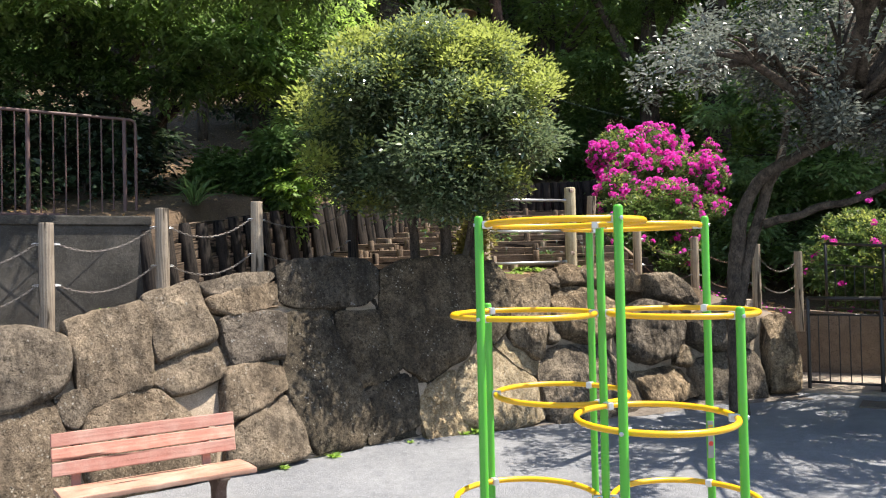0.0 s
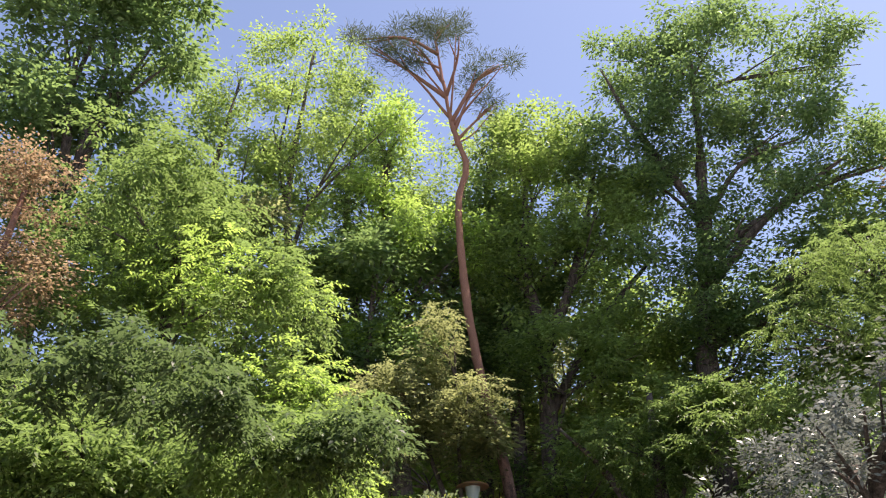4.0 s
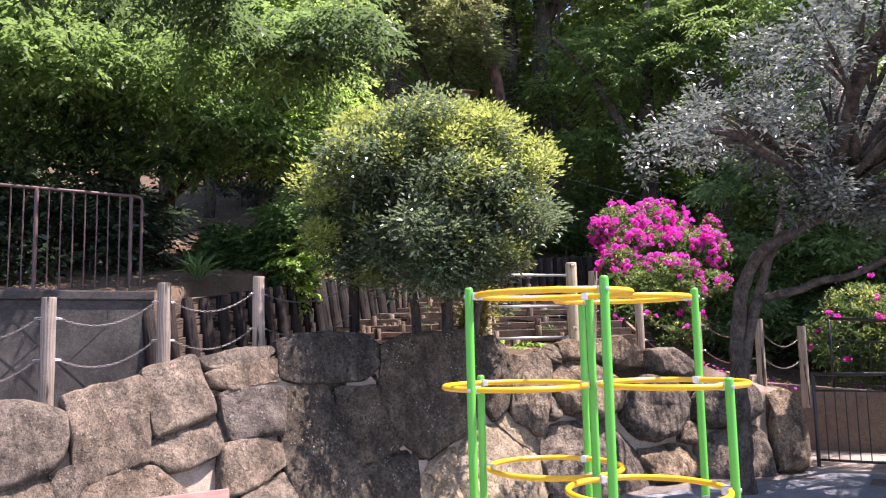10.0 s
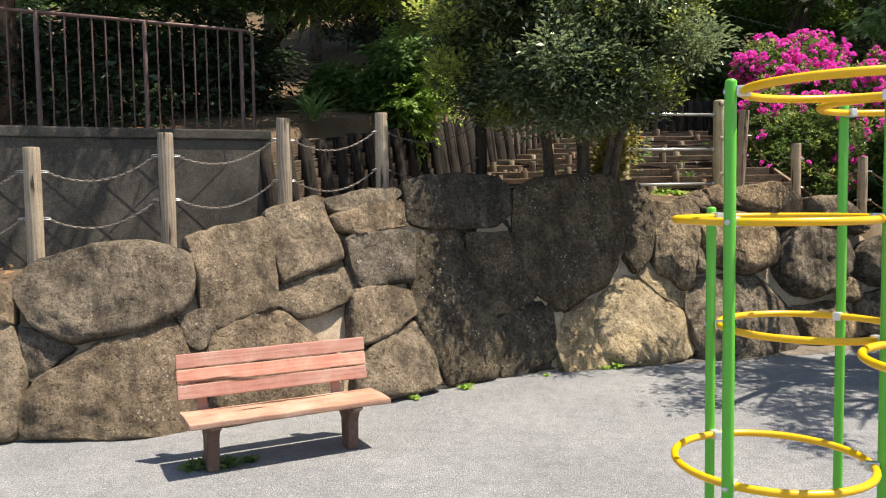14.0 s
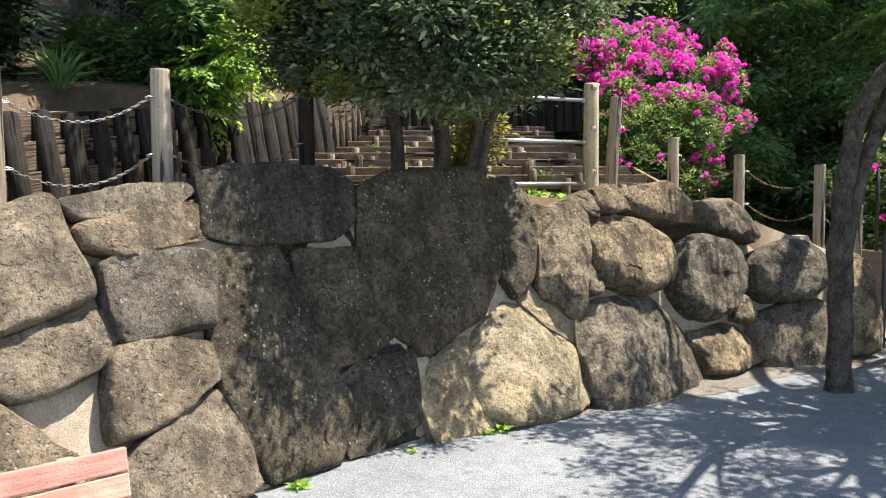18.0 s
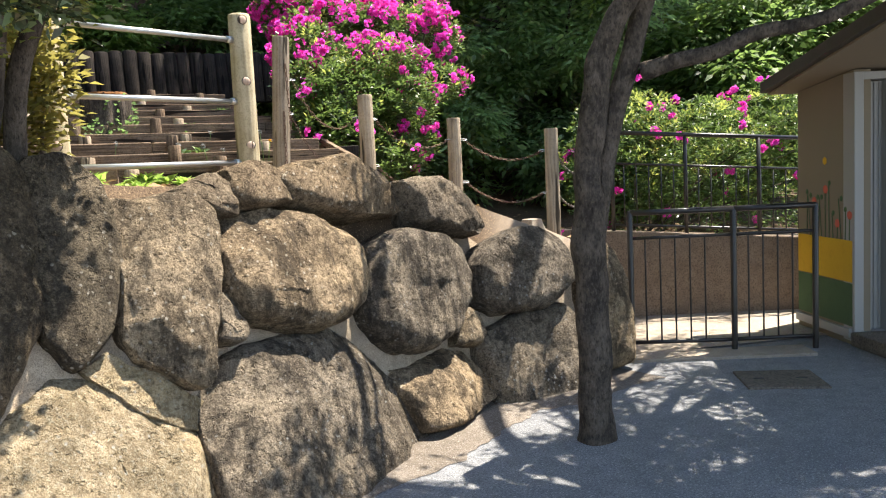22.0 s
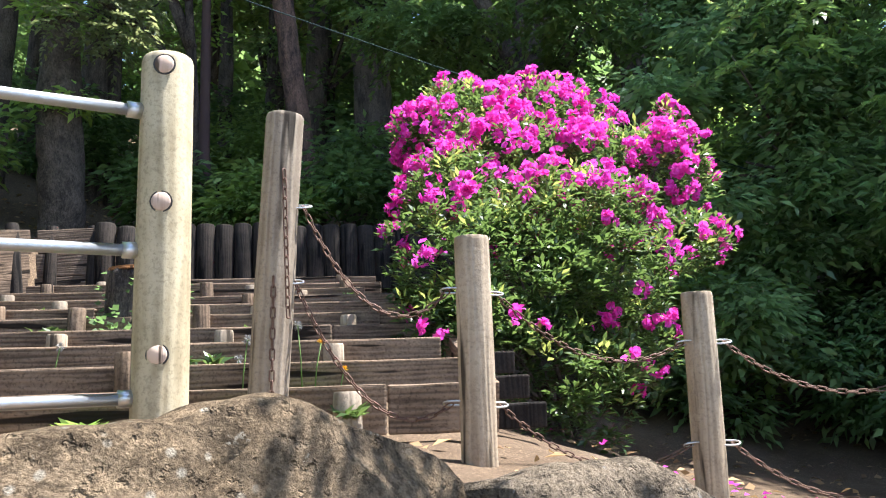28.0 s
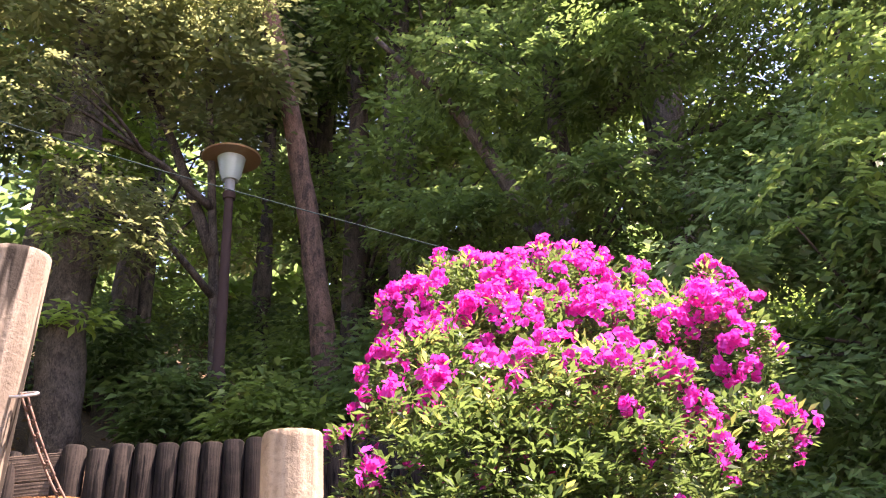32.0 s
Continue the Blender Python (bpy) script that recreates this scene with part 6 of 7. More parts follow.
# bright broad crown over the railing
tree("woodland_tree", "spreading tree with bright green drooping sprays above the railing", [([(-5.7, 14.2, zt(-5.7, 14.2)), (-5.6, 14.1, 5.8), (-5.4, 13.6, 9.0), (-5.4, 13.2, 12.0)], [0.2, 0.17, 0.12, 0.05])], [
    (LEAF_MAPLE, [(-6.0, 12.6, 11.2, 2.1, 2.0, 2.0), (-4.2, 12.8, 9.2, 2.2, 2.0, 1.9), (-7.2, 12.4, 7.8, 2.2, 2.0, 2.2), (-2.9, 12.9, 6.6, 1.7, 1.6, 1.5), (-5.2, 12.3, 6.4, 2.4, 1.9, 1.7), (-3.6, 12.0, 4.9, 1.7, 1.3, 0.9), (-6.8, 11.8, 5.0, 2.0, 1.6, 1.2), (-2.2, 12.8, 5.2, 1.2, 1.2, 1.0), (-4.4, 10.7, 5.5, 1.5, 1.1, 0.7), (-6.4, 10.2, 6.0, 1.5, 1.1, 0.8), (-5.1, 9.8, 5.3, 1.3, 0.8, 0.5)], 9400, 10, 0.13, 0.125, {"clump": 34, "shell": 0.92, "gaps": 0.28, "pinnate": True, "tilt": -0.3, "lump": 1.3, "ratio": 0.48}),
    # sprays added in front to shade wall and railing, their leaf tone darkened
    (LEAF_MID, [(-6.9, 9.0, 5.5, 1.3, 0.8, 0.5), (-8.2, 8.6, 5.6, 1.2, 0.8, 0.5), (-3.6, 7.9, 5.6, 1.1, 0.6, 0.4), (-5.4, 7.3, 5.7, 1.2, 0.6, 0.4), (-7.0, 6.6, 5.8, 1.1, 0.6, 0.4), (-2.6, 8.7, 5.6, 0.9, 0.6, 0.4), (-1.7, 9.4, 5.5, 0.9, 0.7, 0.4), (-1.2, 10.4, 5.7, 0.7, 0.6, 0.4)], 2300, 10, 0.13, 0.12, {"clump": 30, "reach": (0.3, 1.2), "shell": 0.92, "gaps": 0.34, "pinnate": True, "tilt": -0.3}),
    (LEAF_MAPLE, [(-3.4, 10.6, 5.5, 1.0, 0.8, 0.5), (-1.9, 10.7, 5.7, 1.0, 0.8, 0.5), (-2.7, 9.7, 5.3, 0.9, 0.7, 0.45)], 800, 10, 0.13, 0.12, {"clump": 30, "reach": (0.3, 1.2), "shell": 0.92, "gaps": 0.34, "pinnate": True, "tilt": -0.3}),
    (LEAF_LIME, [(-2.5, 12.6, 6.8, 1.6, 1.4, 1.5), (-4.4, 12.4, 8.8, 2.2, 2.0, 1.9), (-3.2, 11.9, 4.7, 1.5, 1.2, 0.8), (-1.9, 12.4, 6.4, 0.9, 0.9, 1.1), (-1.6, 12.6, 5.2, 0.8, 0.8, 0.7)], 800, 10, 0.13, 0.12, {"clump": 30, "shell": 0.92, "gaps": 0.35, "pinnate": True, "tilt": -0.3, "up_bias": 0.5, "ratio": 0.4}),
    (LEAF_FRESH, [(-2.6, 11.5, 4.8, 0.7, 0.5, 0.3), (-3.7, 11.6, 5.0, 0.8, 0.5, 0.35), (-4.8, 11.4, 5.2, 0.8, 0.5, 0.35), (-3.1, 11.0, 4.7, 0.6, 0.4, 0.25), (-6.1, 11.5, 4.6, 0.9, 0.5, 0.35), (-4.9, 11.6, 4.45, 0.8, 0.5, 0.3), (-3.9, 11.6, 4.4, 0.6, 0.4, 0.25)], 1150, 10, 0.12, 0.13, {"clump": 30, "shell": 0.92, "gaps": 0.3, "pinnate": True, "tilt": -0.35, "up_bias": 0.4, "ratio": 0.45})], BARK_BROWN, seed=23)
tree("woodland_tree", "dark tall evergreen rising behind the bright tree", [([(-9.5, 16, zt(-9.5, 16)), (-9.6, 16, 9), (-9.4, 16, 19)], [0.3, 0.22, 0.08])], [
    (LEAF_OLD, [(-9.6, 15.6, 16.0, 2.4, 2.2, 2.4), (-8.2, 15.8, 19.4, 2.0, 1.8, 2.2), (-10.2, 15.6, 20.5, 2.2, 1.8, 2.2), (-10.8, 15.4, 12.5, 2.4, 2.2, 2.4), (-8.8, 16.5, 12.0, 2.2, 2.0, 2.6)], 3000, 13, 0.26, 0.2, {"clump": 30, "shell": 0.92, "gaps": 0.3})], BARK_BROWN, seed=29)
tree("autumn_toned_tree", "tree with dry rusty leaves at the edge of the bank", [([(-7.3, 10.4, zt(-7.3, 10.4)), (-7.2, 10.4, 6), (-6.9, 10.4, 10.2)], [0.14, 0.11, 0.04])], [
    (LEAF_RUST, [(-6.9, 10.4, 10.0, 0.9, 0.9, 1.2), (-6.8, 10.2, 8.2, 0.9, 0.8, 1.2), (-7.2, 10.2, 6.4, 0.9, 0.8, 0.9)], 620, 12, 0.16, 0.085, {"clump": 26, "shell": 0.92, "gaps": 0.4})], BARK_PINE, seed=31)
# slender light trees in the middle
for k, (x, y, top, sp) in enumerate(((-4.4, 19.4, 24.0, 2.3), (-1.5, 19.8, 20.8, 1.9), (-6.9, 19.6, 23.0, 2.3), (-2.9, 21.5, 23.6, 2.4), (0.9, 22.5, 21.5, 2.2), (1.7, 20.6, 20.6, 1.7))):
    z0 = zt(x, y)
    tree("woodland_tree", WOOD, [([(x, y, z0), (x + 0.2, y, z0 + 7), (x - 0.3, y, z0 + 12), (x + 0.1, y, top - 1)], [0.2, 0.16, 0.11, 0.03])], [
        (LEAF_LIME if k == 1 else LEAF_MAPLE if k % 2 else LEAF_OAK, [(x + 0.2, y, top - 1.5, sp * 0.8, sp * 0.8, 1.5), (x - 1.0, y, top - 4.5, sp, sp, 1.8), (x + 1.2, y - 0.4, top - 6.5, sp, sp, 1.8), (x - 0.4, y - 0.3, top - 9.5, sp, sp, 2.0), (x + 0.6, y, top - 13, sp * 0.9, sp * 0.9, 1.6)], 2300, 13, 0.16, 0.14, {"clump": 40, "reach": (0.4, 1.0), "lobe": (0.12, 0.26), "shell": 0.9, "gaps": 0.5, "flat": 0.6, "tilt": -0.1})], BARK_BROWN, seed=41 + k)
# red pine
z0 = zt(1.55, 17.9)
tree("red_pine", "tall red pine with a bare leaning trunk and a flat crown", [([(1.8, 17.9, z0), (1.36, 17.87, 7.0), (0.62, 17.85, 11.3), (0.46, 17.85, 15.0), (0.72, 17.85, 16.4), (0.35, 17.85, 18.1), (-0.05, 17.85, 21.6)], [0.17, 0.13, 0.11, 0.095, 0.09, 0.07, 0.03]),
    ([(0.4, 17.85, 18.0), (1.1, 17.8, 19.0), (2.0, 17.7, 20.2)], [0.045, 0.03, 0.012]), ([(0.3, 17.85, 18.3), (-0.9, 17.8, 20.2), (-2.1, 17.7, 21.0)], [0.05, 0.03, 0.012]), ([(0.35, 17.85, 18.5), (0.5, 17.5, 20.0), (0.6, 17.2, 21.2)], [0.035, 0.025, 0.012]), ([(0.36, 17.85, 17.2), (1.0, 17.8, 17.6), (1.7, 17.8, 18.6)], [0.03, 0.02, 0.01]), ([(0.2, 17.85, 19.2), (-0.5, 18.0, 20.6), (-0.9, 18.1, 21.9)], [0.035, 0.025, 0.01])], [
    (PINE_NEEDLE, [(-0.1, 17.8, 21.9, 0.7, 0.7, 0.35), (-1.9, 17.7, 21.2, 0.7, 0.6, 0.3), (-1.0, 17.6, 20.6, 0.7, 0.6, 0.3), (0.7, 17.3, 21.2, 0.6, 0.6, 0.35), (1.9, 17.7, 20.3, 0.6, 0.5, 0.25), (1.2, 17.6, 19.6, 0.5, 0.5, 0.25), (-0.9, 18.1, 22.0, 0.7, 0.6, 0.3), (1.7, 17.8, 18.7, 0.4, 0.4, 0.2), (0.3, 17.8, 22.3, 0.6, 0.5, 0.25), (-2.4, 17.7, 21.6, 0.45, 0.4, 0.2)], 760, 12, 0.11, 0.2, {"clump": 14, "reach": (0.5, 1.3), "lobe": (0.25, 0.5), "shell": 0.92, "gaps": 0.25, "flat": 0.6, "tilt": 0.3, "ratio": 0.09})], BARK_PINE, seed=51)
# tawny understorey tree in front of the pine
tree("woodland_tree", "slender olive-toned tree standing before the red pine", [([(0.3, 18.4, zt(0.3, 18.4)), (0.25, 18.1, 6.0), (0.2, 16.7, 10.2)], [0.07, 0.06, 0.02])], [
    (LEAF_OLIVE, [(-0.2, 16.7, 10.2, 0.8, 0.8, 1.2), (-0.9, 16.6, 8.8, 1.4, 1.0, 0.9), (0.5, 16.8, 8.8, 1.1, 0.9, 0.6), (-1.2, 16.5, 6.9, 1.0, 0.9, 0.8), (-0.4, 16.4, 5.8, 0.8, 0.7, 0.5)], 1700, 10, 0.13, 0.1, {"clump": 26, "shell": 0.92, "gaps": 0.4, "pinnate": True})], BARK_BROWN, seed=57)
# the great dark oaks
tree("oak_tree", "great oak with a wide dark green crown against the sky", [([(2.7, 19.9, zt(2.7, 19.9)), (2.6, 19.8, 8.5), (2.6, 19.7, 11.8), (2.2, 19.6, 15.0)], [0.3, 0.26, 0.2, 0.08]), ([(2.6, 19.7, 11.0), (3.8, 19.5, 14.0), (4.8, 19.3, 17.5)], [0.16, 0.12, 0.05]), ([(2.6, 19.75, 9.5), (4.2, 19.4, 12.0), (6.0, 19.0, 14.0)], [0.14, 0.1, 0.04])], [
    (LEAF_OAK, [(3.2, 19.4, 17.0, 2.1, 1.9, 2.0), (1.8, 19.4, 14.0, 1.5, 1.7, 2.0), (4.6, 19.0, 14.2, 2.2, 2.0, 2.0), (3.0, 19.0, 10.8, 2.2, 1.8, 1.8), (5.2, 18.8, 10.2, 2.0, 1.8, 2.0), (3.6, 18.8, 7.6, 2.0, 1.6, 1.4), (3.3, 19.8, 18.9, 1.8, 1.6, 1.2), (5.6, 19.6, 16.2, 1.4, 1.4, 1.4)], 4200, 14, 0.17, 0.15, {"clump": 46, "reach": (0.4, 1.0), "lobe": (0.12, 0.26), "shell": 0.85, "gaps": 0.38, "lump": 1.5, "flat": 0.55, "tilt": -0.1})], BARK_BROWN, seed=61)
tree("oak_tree", "great oak with a wide dark green crown against the sky", [([(6.5, 18.8, zt(6.5, 18.8)), (6.55, 18.8, 9.3), (7.1, 18.6, 13.0), (7.6, 18.5, 16.2), (8.2, 18.4, 21.0)], [0.32, 0.28, 0.22, 0.15, 0.05]), ([(7.0, 18.6, 12.5), (9.0, 18.0, 14.5), (11.3, 17.4, 16.0)], [0.15, 0.1, 0.04]), ([(7.3, 18.5, 15.0), (6.0, 18.4, 18.0), (5.2, 18.3, 20.5)], [0.13, 0.09, 0.03])], [
    (LEAF_OLD, [(8.8, 18.0, 21.2, 2.1, 2.0, 1.8), (6.3, 18.4, 20.6, 1.8, 1.8, 1.6), (11.5, 17.8, 19.9, 1.9, 1.8, 1.5), (7.6, 18.0, 18.0, 2.4, 2.2, 1.7), (10.4, 17.8, 17.0, 2.3, 2.0, 1.5), (5.4, 18.5, 16.6, 2.0, 1.9, 1.7), (8.4, 18.0, 14.6, 2.4, 2.0, 1.5), (12.2, 17.4, 15.6, 1.8, 1.7, 1.4), (6.2, 18.4, 12.4, 1.9, 1.8, 1.5), (10.6, 17.6, 12.8, 1.9, 1.7, 1.3), (7.4, 18.6, 10.9, 1.7, 1.5, 1.2), (9.2, 18.2, 11.2, 1.5, 1.3, 1.0)], 5600, 14, 0.17, 0.15, {"clump": 46, "reach": (0.4, 1.0), "lobe": (0.12, 0.26), "shell": 0.85, "gaps": 0.4, "lump": 1.5, "flat": 0.55, "tilt": -0.1})], BARK_BROWN, seed=67)
# feathery trees on the other side
tree("woodland_tree", "feathery light green tree beside the dark oak", [([(11.0, 17.2, zt(11, 17.2)), (11.0, 17.2, 6.0), (11.2, 17.0, 12.0)], [0.2, 0.15, 0.05])], [
    (LEAF_MAPLE, [(9.16, 14.94, 10.78, 1.94, 1.67, 1.23), (7.66, 14.94, 9.2, 1.58, 1.41, 1.06), (10.57, 14.59, 9.02, 2.02, 1.67, 1.23), (8.72, 14.59, 7.35, 2.2, 1.67, 1.14), (6.87, 15.12, 7.26, 1.41, 1.23, 0.97)], 2300, 15, 0.16, 0.11, {"clump": 30, "shell": 0.92, "gaps": 0.34, "pinnate": True, "tilt": -0.3, "ratio": 0.34})], BARK_BROWN, seed=71)
tree("woodland_tree", "tree with yellow-brown young leaves at the wood's edge", [([(13.5, 16, zt(13.5, 16)), (13.5, 16, 8), (13.4, 16, 14)], [0.25, 0.2, 0.06])], [
    (LEAF_RUST, [(13.2, 15.8, 14.2, 1.8, 1.7, 1.9), (13.8, 15.6, 11.4, 1.9, 1.7, 1.6)], 900, 12, 0.24, 0.18, {"clump": 30, "shell": 0.92})], BARK_BROWN, seed=73)
# broad-leaved trees behind the azalea
tree("broadleaf_tree", "dark broad-leaved tree hanging over the path behind the azalea", [([(7.6, 15.6, zt(7.6, 15.6)), (7.4, 15.6, 4.0), (7.2, 15.5, 7.2)], [0.16, 0.12, 0.04])], [
    (LEAF_BROAD, [(6.1, 15.2, 3.7, 1.3, 1.0, 1.4), (7.6, 14.9, 3.5, 1.5, 1.1, 1.6), (5.7, 15.0, 1.9, 1.2, 0.9, 0.9), (7.0, 15.6, 5.4, 1.6, 1.0, 1.1), (9.2, 14.8, 2.6, 1.6, 1.1, 1.4), (7.4, 14.6, 1.6, 1.4, 0.8, 1.0)], 3800, 11, 0.13, 0.13, {"clump": 34, "shell": 0.92, "gaps": 0.2, "flat": 0.5, "tilt": -0.3, "ratio": 0.42}),
    (LEAF_OAK, [(6.9, 13.9, 5.9, 1.4, 0.8, 0.7), (8.2, 13.5, 5.2, 1.2, 0.7, 0.8), (6.2, 14.1, 4.6, 0.9, 0.5, 0.45), (7.4, 13.7, 4.0, 0.8, 0.5, 0.4)], 1100, 12, 0.15, 0.12, {"clump": 30, "shell": 0.92, "gaps": 0.42, "up_bias": 0.6, "pinnate": True, "tilt": -0.3})], BARK_BROWN, seed=79)
tree("broadleaf_tree", "tree in fresh light green leaf over the azalea", [([(4.6, 17.2, zt(4.6, 17.2)), (4.5, 17.2, 5.5), (4.6, 17.1, 9.0)], [0.24, 0.2, 0.08]), ([(4.5, 17.2, 5.0), (3.4, 16.8, 7.0), (2.4, 16.5, 8.0)], [0.12, 0.08, 0.03])], [
    (LEAF_MAPLE, [(4.0, 16.6, 7.4, 1.4, 1.1, 0.8), (5.6, 16.3, 7.8, 1.7, 1.3, 1.0), (6.8, 16.0, 6.4, 1.5, 1.2, 0.9), (4.8, 16.2, 5.6, 1.2, 1.0, 0.6), (3.2, 16.8, 5.6, 0.9, 0.8, 0.5)], 2300, 13, 0.16, 0.12, {"clump": 30, "shell": 0.92, "gaps": 0.36, "pinnate": True, "tilt": -0.25})], BARK_BROWN, seed=83)
tree("broadleaf_tree", "leafy light green tree behind the ramp and the small building", [([(10.6, 14.2, zt(10.6, 14.2)), (10.5, 14.2, 3.5), (10.4, 14.0, 6.5)], [0.16, 0.12, 0.04])], [
    (LEAF_MAPLE, [(9.6, 13.4, 2.6, 1.5, 1.0, 1.3), (11.4, 13.0, 3.2, 1.7, 1.1, 1.5), (8.2, 14.0, 1.6, 1.3, 0.9, 1.0)], 2000, 12, 0.18, 0.16, {"clump": 30, "shell": 0.92, "gaps": 0.2, "flat": 0.45, "tilt": -0.25})], BARK_BROWN, seed=85)
tree("broadleaf_tree", "tall leafy tree on the slope beyond the small building", [([(13.5, 19.5, zt(13.5, 19.5)), (13.4, 19.5, 9), (13.2, 19.5, 14)], [0.25, 0.2, 0.06])], [
    (LEAF_OAK, [(11.6, 19.0, 5.2, 2.2, 1.6, 1.8), (13.6, 18.6, 7.2, 2.4, 1.8, 2.0), (15.4, 18.4, 5.0, 2.4, 1.8, 2.0), (12.6, 19.0, 11.0, 2.6, 2.0, 2.2), (9.0, 19.6, 4.6, 2.0, 1.6, 1.6)], 2200, 12, 0.26, 0.2, {"clump": 30, "shell": 0.92, "gaps": 0.2, "flat": 0.45})], BARK_BROWN, seed=87)
# trunks seen behind the palisade
tree("woodland_tree", "thick grey-barked tree trunk with tufts of young leaves behind the palisade", [([(-0.85, 16.9, zt(-0.85, 16.9)), (-0.9, 16.9, 4.6), (-1.0, 16.9, 6.6), (-1.15, 16.9, 9.5)], [0.27, 0.22, 0.2, 0.16])], [
    (LEAF_LIME, [(-0.8, 16.65, 4.75, 0.35, 0.2, 0.12), (-1.0, 16.65, 5.8, 0.35, 0.2, 0.12), (-0.95, 16.65, 6.6, 0.3, 0.2, 0.1)], 60, 9, 0.1, 0.13, {"clump": 30, "shell": 0.92, "gaps": 0.0}),
    (LEAF_OLIVE, [(-1.4, 16.9, 8.6, 1.5, 1.2, 0.9), (0.0, 17.2, 8.0, 1.3, 1.0, 0.8)], 600, 12, 0.2, 0.14, {"clump": 30, "shell": 0.92, "gaps": 0.35, "flat": 0.35})], BARK_GREY, limbs=False, seed=89)
rng = random.Random(12)
far = [(-5.5, 18.5), (-3.4, 19.5), (-2.2, 18.4), (0.2, 21.5), (1.2, 23.5), (2.0, 21.0), (3.0, 24.0), (4.2, 21.5), (5.6, 23.0), (-0.6, 24.5), (7.6, 21.5), (9.6, 20.0), (-7.5, 18.8), (11.5, 18.5), (-1.2, 20.0), (2.6, 26.0)]
for k, (x, y) in enumerate(far):
    z0 = zt(x, y)
    h = rng.uniform(9, 13)
    lean = rng.uniform(-0.6, 0.6)
    r = rng.uniform(0.07, 0.17)
    tree("woodland_tree", "slim dark woodland trunk in the shade of the bank", [([(x, y, z0), (x + lean * 0.4, y, z0 + h * 0.5), (x + lean, y, z0 + h)], [r, r * 0.75, r * 0.3])], [
        ((LEAF_OLIVE, LEAF_OAK, LEAF_OLD)[k % 3], [(x + lean, y, z0 + h - 1.0, 1.6, 1.5, 1.4), (x + lean * 0.5 + 0.8, y, z0 + h - 3.6, 1.5, 1.4, 1.2), (x - 0.8, y - 0.2, z0 + h - 5.5, 1.4, 1.2, 0.9)], 700, 12, 0.25, 0.19, {"clump": 30, "shell": 0.92, "gaps": 0.33, "flat": 0.35})], BARK_BROWN, limbs=k % 2 == 0, seed=101 + k)
# undergrowth
# the first three are added to cover the sunlit bank behind the railing
low = [(-8.9, 12.4, 1.1), (-10.6, 14.6, 1.5), (-13.0, 17.2, 1.8), (-5.0, 11.2, 0.9), (-6.6, 11.6, 1.0), (-8.2, 10.6, 1.0), (11.0, 15.6, 1.4), (9.4, 16.6, 1.4), (13.0, 15.0, 1.4), (-2.6, 16.6, 0.9), (0.1, 17.3, 0.55), (1.2, 16.9, 0.5), (2.3, 17.2, 0.8), (3.2, 16.6, 0.7), (-6.2, 14.8, 0.9), (5.2, 15.4, 1.0), (7.2, 15.4, 1.2), (9.6, 13.8, 1.2), (-1.8, 19.5, 1.1), (0.6, 20.5, 1.1), (3.4, 19.0, 1.2), (6.0, 18.0, 1.3), (-5.0, 19.5, 1.3), (-8.5, 15.5, 1.2), (4.5, 20.0, 1.6), (6.2, 20.6, 1.6), (3.2, 21.2, 1.5), (7.8, 20.2, 1.6), (9.4, 19.2, 1.6), (5.2, 22.8, 1.8), (2.0, 22.8, 1.6), (8.4, 23.0, 2.0), (-0.5, 22.0, 1.5), (-3.0, 22.5, 1.6), (11.6, 20.5, 2.0)]
for k, (x, y, r) in enumerate(low):
    z0 = upper(x, y)
    tree("undergrowth_shrub", "low shaded evergreen undergrowth on the wooded bank", [([(x, y, z0 - 0.1), (x, y, z0 + r * 0.8)], [0.02, 0.01])], [
        (LEAF_EVERGREEN if x < -4 else LEAF_OAK if k % 2 else LEAF_OLD, [(x, y, z0 + r * 0.75, r, r * 0.8, r * 0.8), (x + r * 0.7, y, z0 + r * 0.5, r * 0.7, r * 0.6, r * 0.5)], int(260 * r + 120), 10, 0.12, 0.13, {"clump": 30, "shell": 0.92, "gaps": 0.15, "flat": 0.6})], BARK_BROWN, "shrub", False, 128 + k)
# a far wood that closes the view
lobes = []
for k in range(46):
    x = -46 + 2.05 * k
    y = 34 + 5 * math.sin(k * 1.9) + 0.004 * x * x
    z = 9.5 + 1.6 * math.sin(k * 2.7)
    lobes += [(x, y, z, 2.4, 2.0, 3.4), (x + 0.9, y + 1.5, z + 3.6 + math.sin(k), 2.0, 1.8, 2.6)]
p, d, s = sprays(lobes, 11000, 10, 0.55, 0.62, 7.0, gaps=0.12, shell=0.5, flat=0.5)
tagged(part("far_wood", blades("leaves", p, d, s, 0.5, 0.12, 0.2), LEAF_OLD), "dense far wood closing the view at the top of the bank", "woodland", kind="stuff")

# ---- ground litter and weeds ----
n = 5200
p = np.stack([G.uniform(-8, 9, n), G.uniform(6, 22, n), np.zeros(n)], 1)
p = p[[crest_y(x) + 0.3 < y for x, y in p[:, :2]]]
p = p[[not (-1.2 < x < 2.4 and 10.6 < y < 15.2) or G.random() < 0.15 for x, y in p[:, :2]]]
p[:, 2] = [upper(x, y) + 0.012 + 0.05 * noise.noise(Vector((x * 1.3, y * 1.3, 0))) for x, y in p[:, :2]]
a = G.uniform(0, 6.28, len(p))
d = unit(np.stack([np.cos(a), np.sin(a), G.uniform(-0.1, 0.3, len(p))], 1))
tagged(part("leaf_litter", blades("litter", p, d, G.uniform(0.04, 0.1, len(p)), 0.5, 0.1, 0.0), DRY_LEAF), "dry brown fallen leaves on the bank", "leaf litter", kind="stuff")


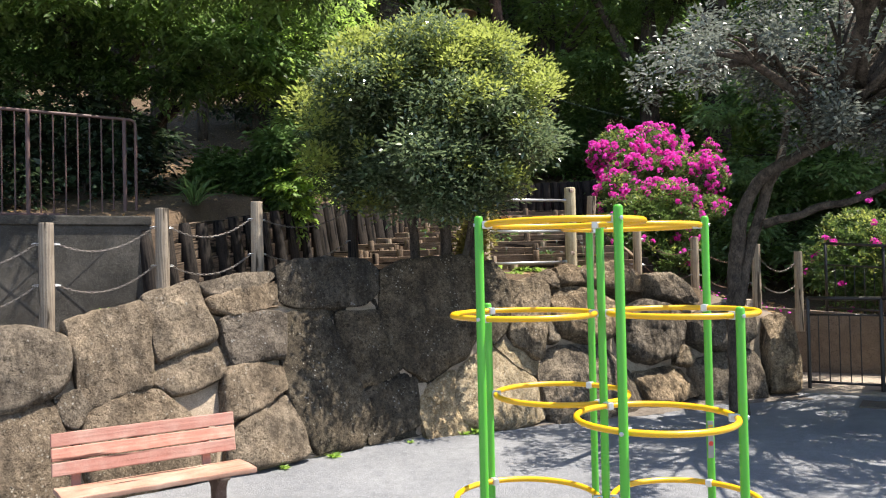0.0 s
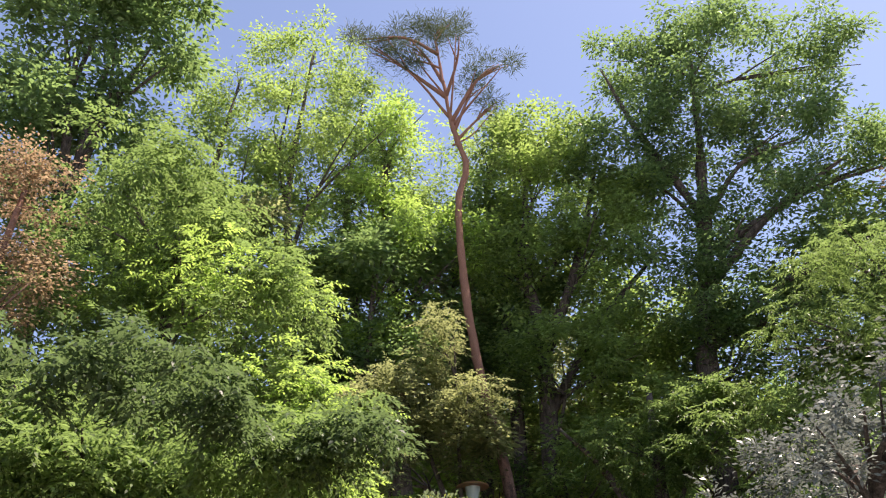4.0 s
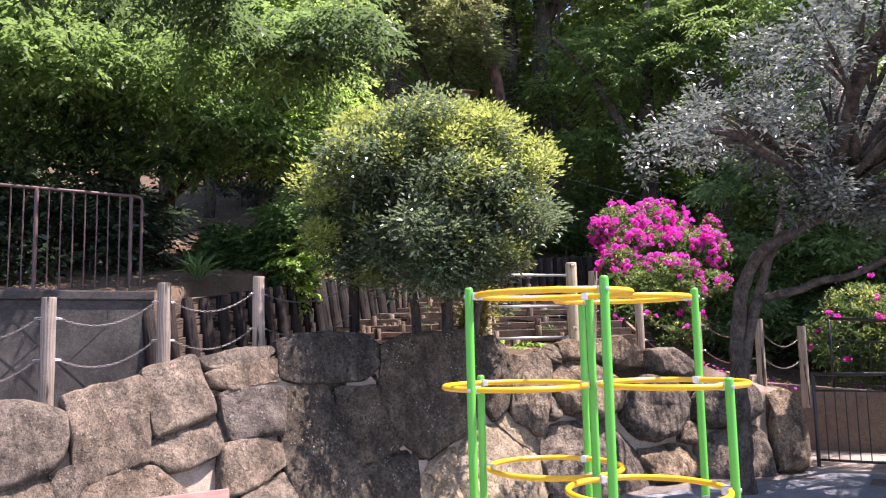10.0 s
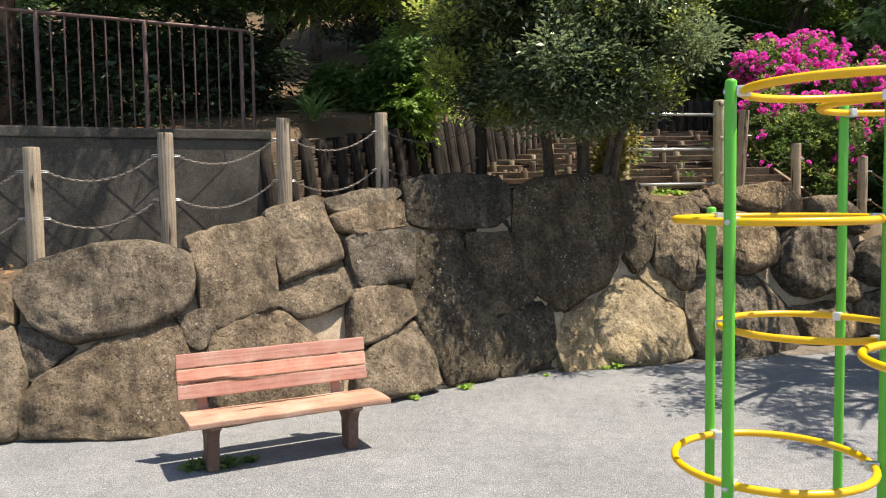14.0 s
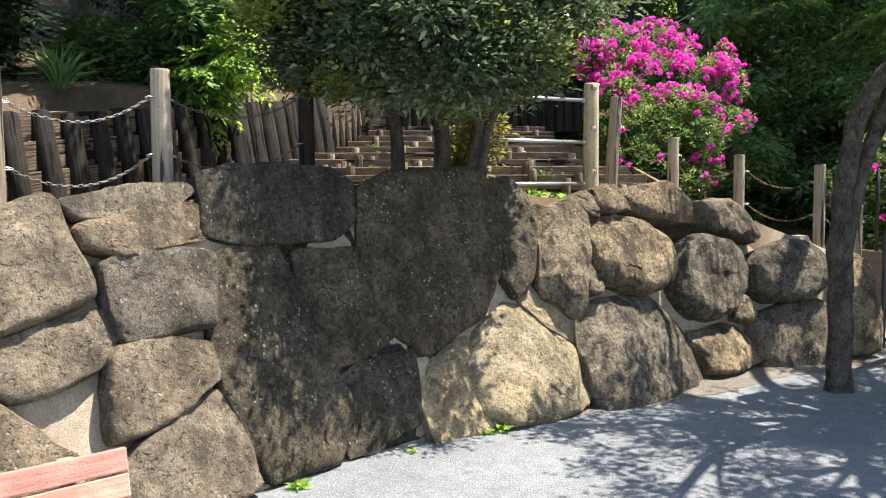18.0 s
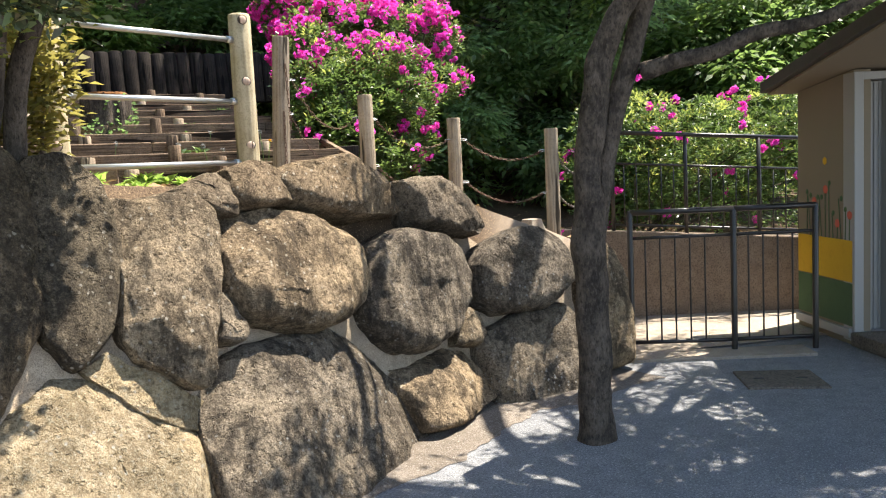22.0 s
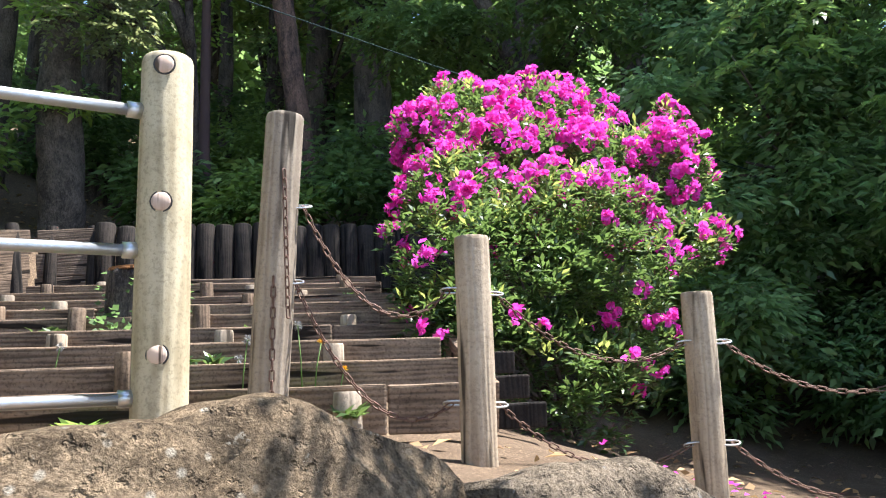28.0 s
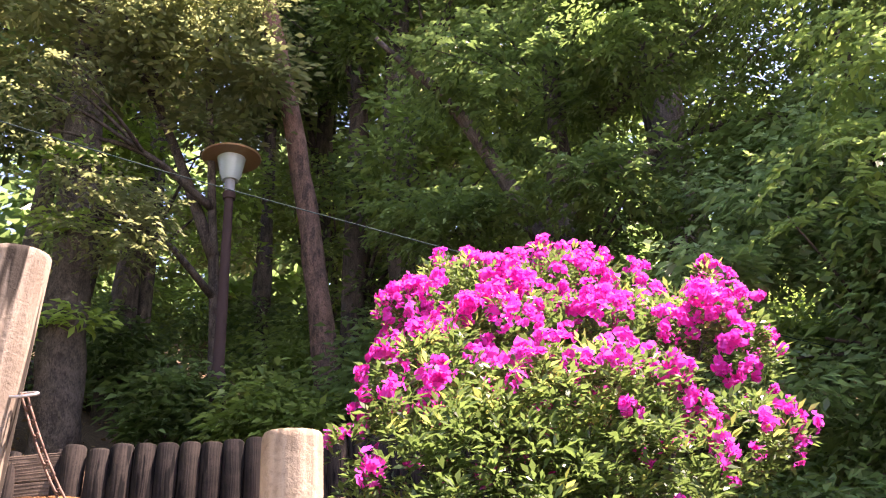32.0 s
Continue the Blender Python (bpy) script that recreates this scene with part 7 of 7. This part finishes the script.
def weed(x, y, z, r, count, seed, mat=LEAF_LIME):
    a = G.uniform(0, 6.28, count)
    base = np.stack([x + G.normal(0, r * 0.16, count), y + G.normal(0, r * 0.16, count), np.full(count, z)], 1)
    d = unit(np.stack([np.cos(a), np.sin(a), G.uniform(0.2, 1.3, count)], 1))
    w = part("weed", blades("weed", base, d, G.uniform(0.4, 1.0, count) * r, 0.3, 0.1, 0.15), mat)
    tagged(w, "small green weed growing at the foot of stone and timber", "weed", "weeds")


a = G.uniform(0, 6.28, 70)
root = np.stack([-2.95 + G.normal(0, 0.03, 70), 9.55 + G.normal(0, 0.03, 70), np.full(70, upper(-2.95, 9.55))], 1)
way = unit(np.stack([np.cos(a), np.sin(a), G.uniform(0.5, 3.0, 70)], 1))
tagged(part("spiky_plant", blades("spiky_plant", root, way, G.uniform(0.35, 0.6, 70), 0.045, 0.05, 0.25), LEAF_FRESH), "spiky plant with long narrow green leaves on the leaf litter", "plant")
for x, y in ((-1.35, 11.55), (-1.6, 12.0), (-1.95, 11.6), (-1.5, 12.4), (-2.2, 11.2)):
    weed(x - 0.35, y, upper(x - 0.35, y), 0.2, 60, x, LEAF_LIME)
for s, r in ((7.62, 0.12), (7.5, 0.08), (6.05, 0.09), (5.55, 0.07), (10.85, 0.1), (6.9, 0.05)):
    p = on_wall(s, 0.0, 0.1)
    weed(p.x, p.y, 0.0, r, 46, s)
for x, y, r in ((-2.36, 4.93, 0.1), (-2.27, 4.98, 0.12), (-2.16, 5.0, 0.1), (-2.06, 5.1, 0.07)):
    weed(x, y, 0.0, r, 60, x, LEAF_FRESH)
for k in range(26):
    i = k % 9
    x, y = rng.uniform(-0.4, 2.2), 10.7 + 0.48 * i
    weed(x, y, 1.55 + 0.105 * i, rng.uniform(0.06, 0.14), 26, k, LEAF_AZALEA)
for x, y, z in ((-3.3, 6.1, 1.13), (-2.75, 6.5, 1.3), (-3.7, 5.95, 1.08), (-2.2, 6.9, 1.47), (0.9, 9.65, 1.5), (1.25, 9.85, 1.5), (0.75, 9.4, 1.5)):
    weed(x, y, z, 0.1, 60, x)

n = 46
p = np.stack([G.uniform(3.2, 5.0, n), G.uniform(10.8, 12.2, n), np.zeros(n)], 1)
p[:, 2] = [upper(x, y) + 0.03 + 0.05 * noise.noise(Vector((x * 1.3, y * 1.3, 0))) for x, y in p[:, :2]]
a = G.uniform(0, 6.28, n)
d = unit(np.stack([np.cos(a), np.sin(a), G.uniform(0, 0.5, n)], 1))
tagged(part("fallen_petals", blades("petals", p, d, G.uniform(0.03, 0.05, n), 0.9, 0.2, 0.0), PETAL), "fallen magenta azalea petals on the bare soil", "petals", kind="stuff")


def dandelion(x, y, z, h, lean, puff):
    d = thing("dandelion", pose(x, y, z), "dandelion clock on a thin stem between the step timbers" if puff else "yellow dandelion flower between the step timbers", "dandelion", "dandelions")
    part("stem", mesh_of("stem", *tube([(0, 0, 0), (lean * 0.4, 0.0, h * 0.6), (lean, 0.01, h)], 0.0025, 5)), STAMEN, d)
    n = 90 if puff else 40
    w = unit(G.normal(0, 1, (n, 3)) + (np.zeros(3) if puff else np.array([0, 0, 1.2])))
    part("seed_head" if puff else "flower", blades("head", np.tile([lean, 0.01, h], (n, 1)) + w * 0.004, w, np.full(n, 0.02 if puff else 0.017), 0.16 if puff else 0.35, 0.02, 0.0), WHITE if puff else YELLOW, d)


for x, y, h, lean, puff in ((1.75, 10.98, 0.3, 0.02, True), (1.52, 11.1, 0.24, -0.03, True), (1.34, 11.45, 0.2, 0.02, True), (1.68, 11.4, 0.16, 0.01, True), (2.1, 11.2, 0.14, 0.02, False), (1.95, 10.72, 0.12, -0.02, False), (0.9, 11.6, 0.2, 0.02, True), (1.96, 11.2, 0.32, -0.02, True), (2.0, 11.25, 0.24, 0.03, False), (1.7, 12.1, 0.2, 0.02, True)):
    dandelion(x, y, 1.5 + 0.2 * (y - 10.8), h, lean, puff)
for x, y, r in ((1.8, 10.68, 0.16), (1.3, 10.7, 0.14), (0.7, 10.66, 0.15), (0.95, 9.95, 0.13), (1.05, 10.15, 0.15), (1.45, 11.15, 0.12), (2.05, 11.1, 0.1), (1.98, 11.2, 0.11), (1.5, 12.0, 0.1), (1.75, 12.5, 0.09), (1.2, 12.3, 0.11)):
    weed(x, y, upper(x, y) + 0.01, r, 60, x, LEAF_LIME)
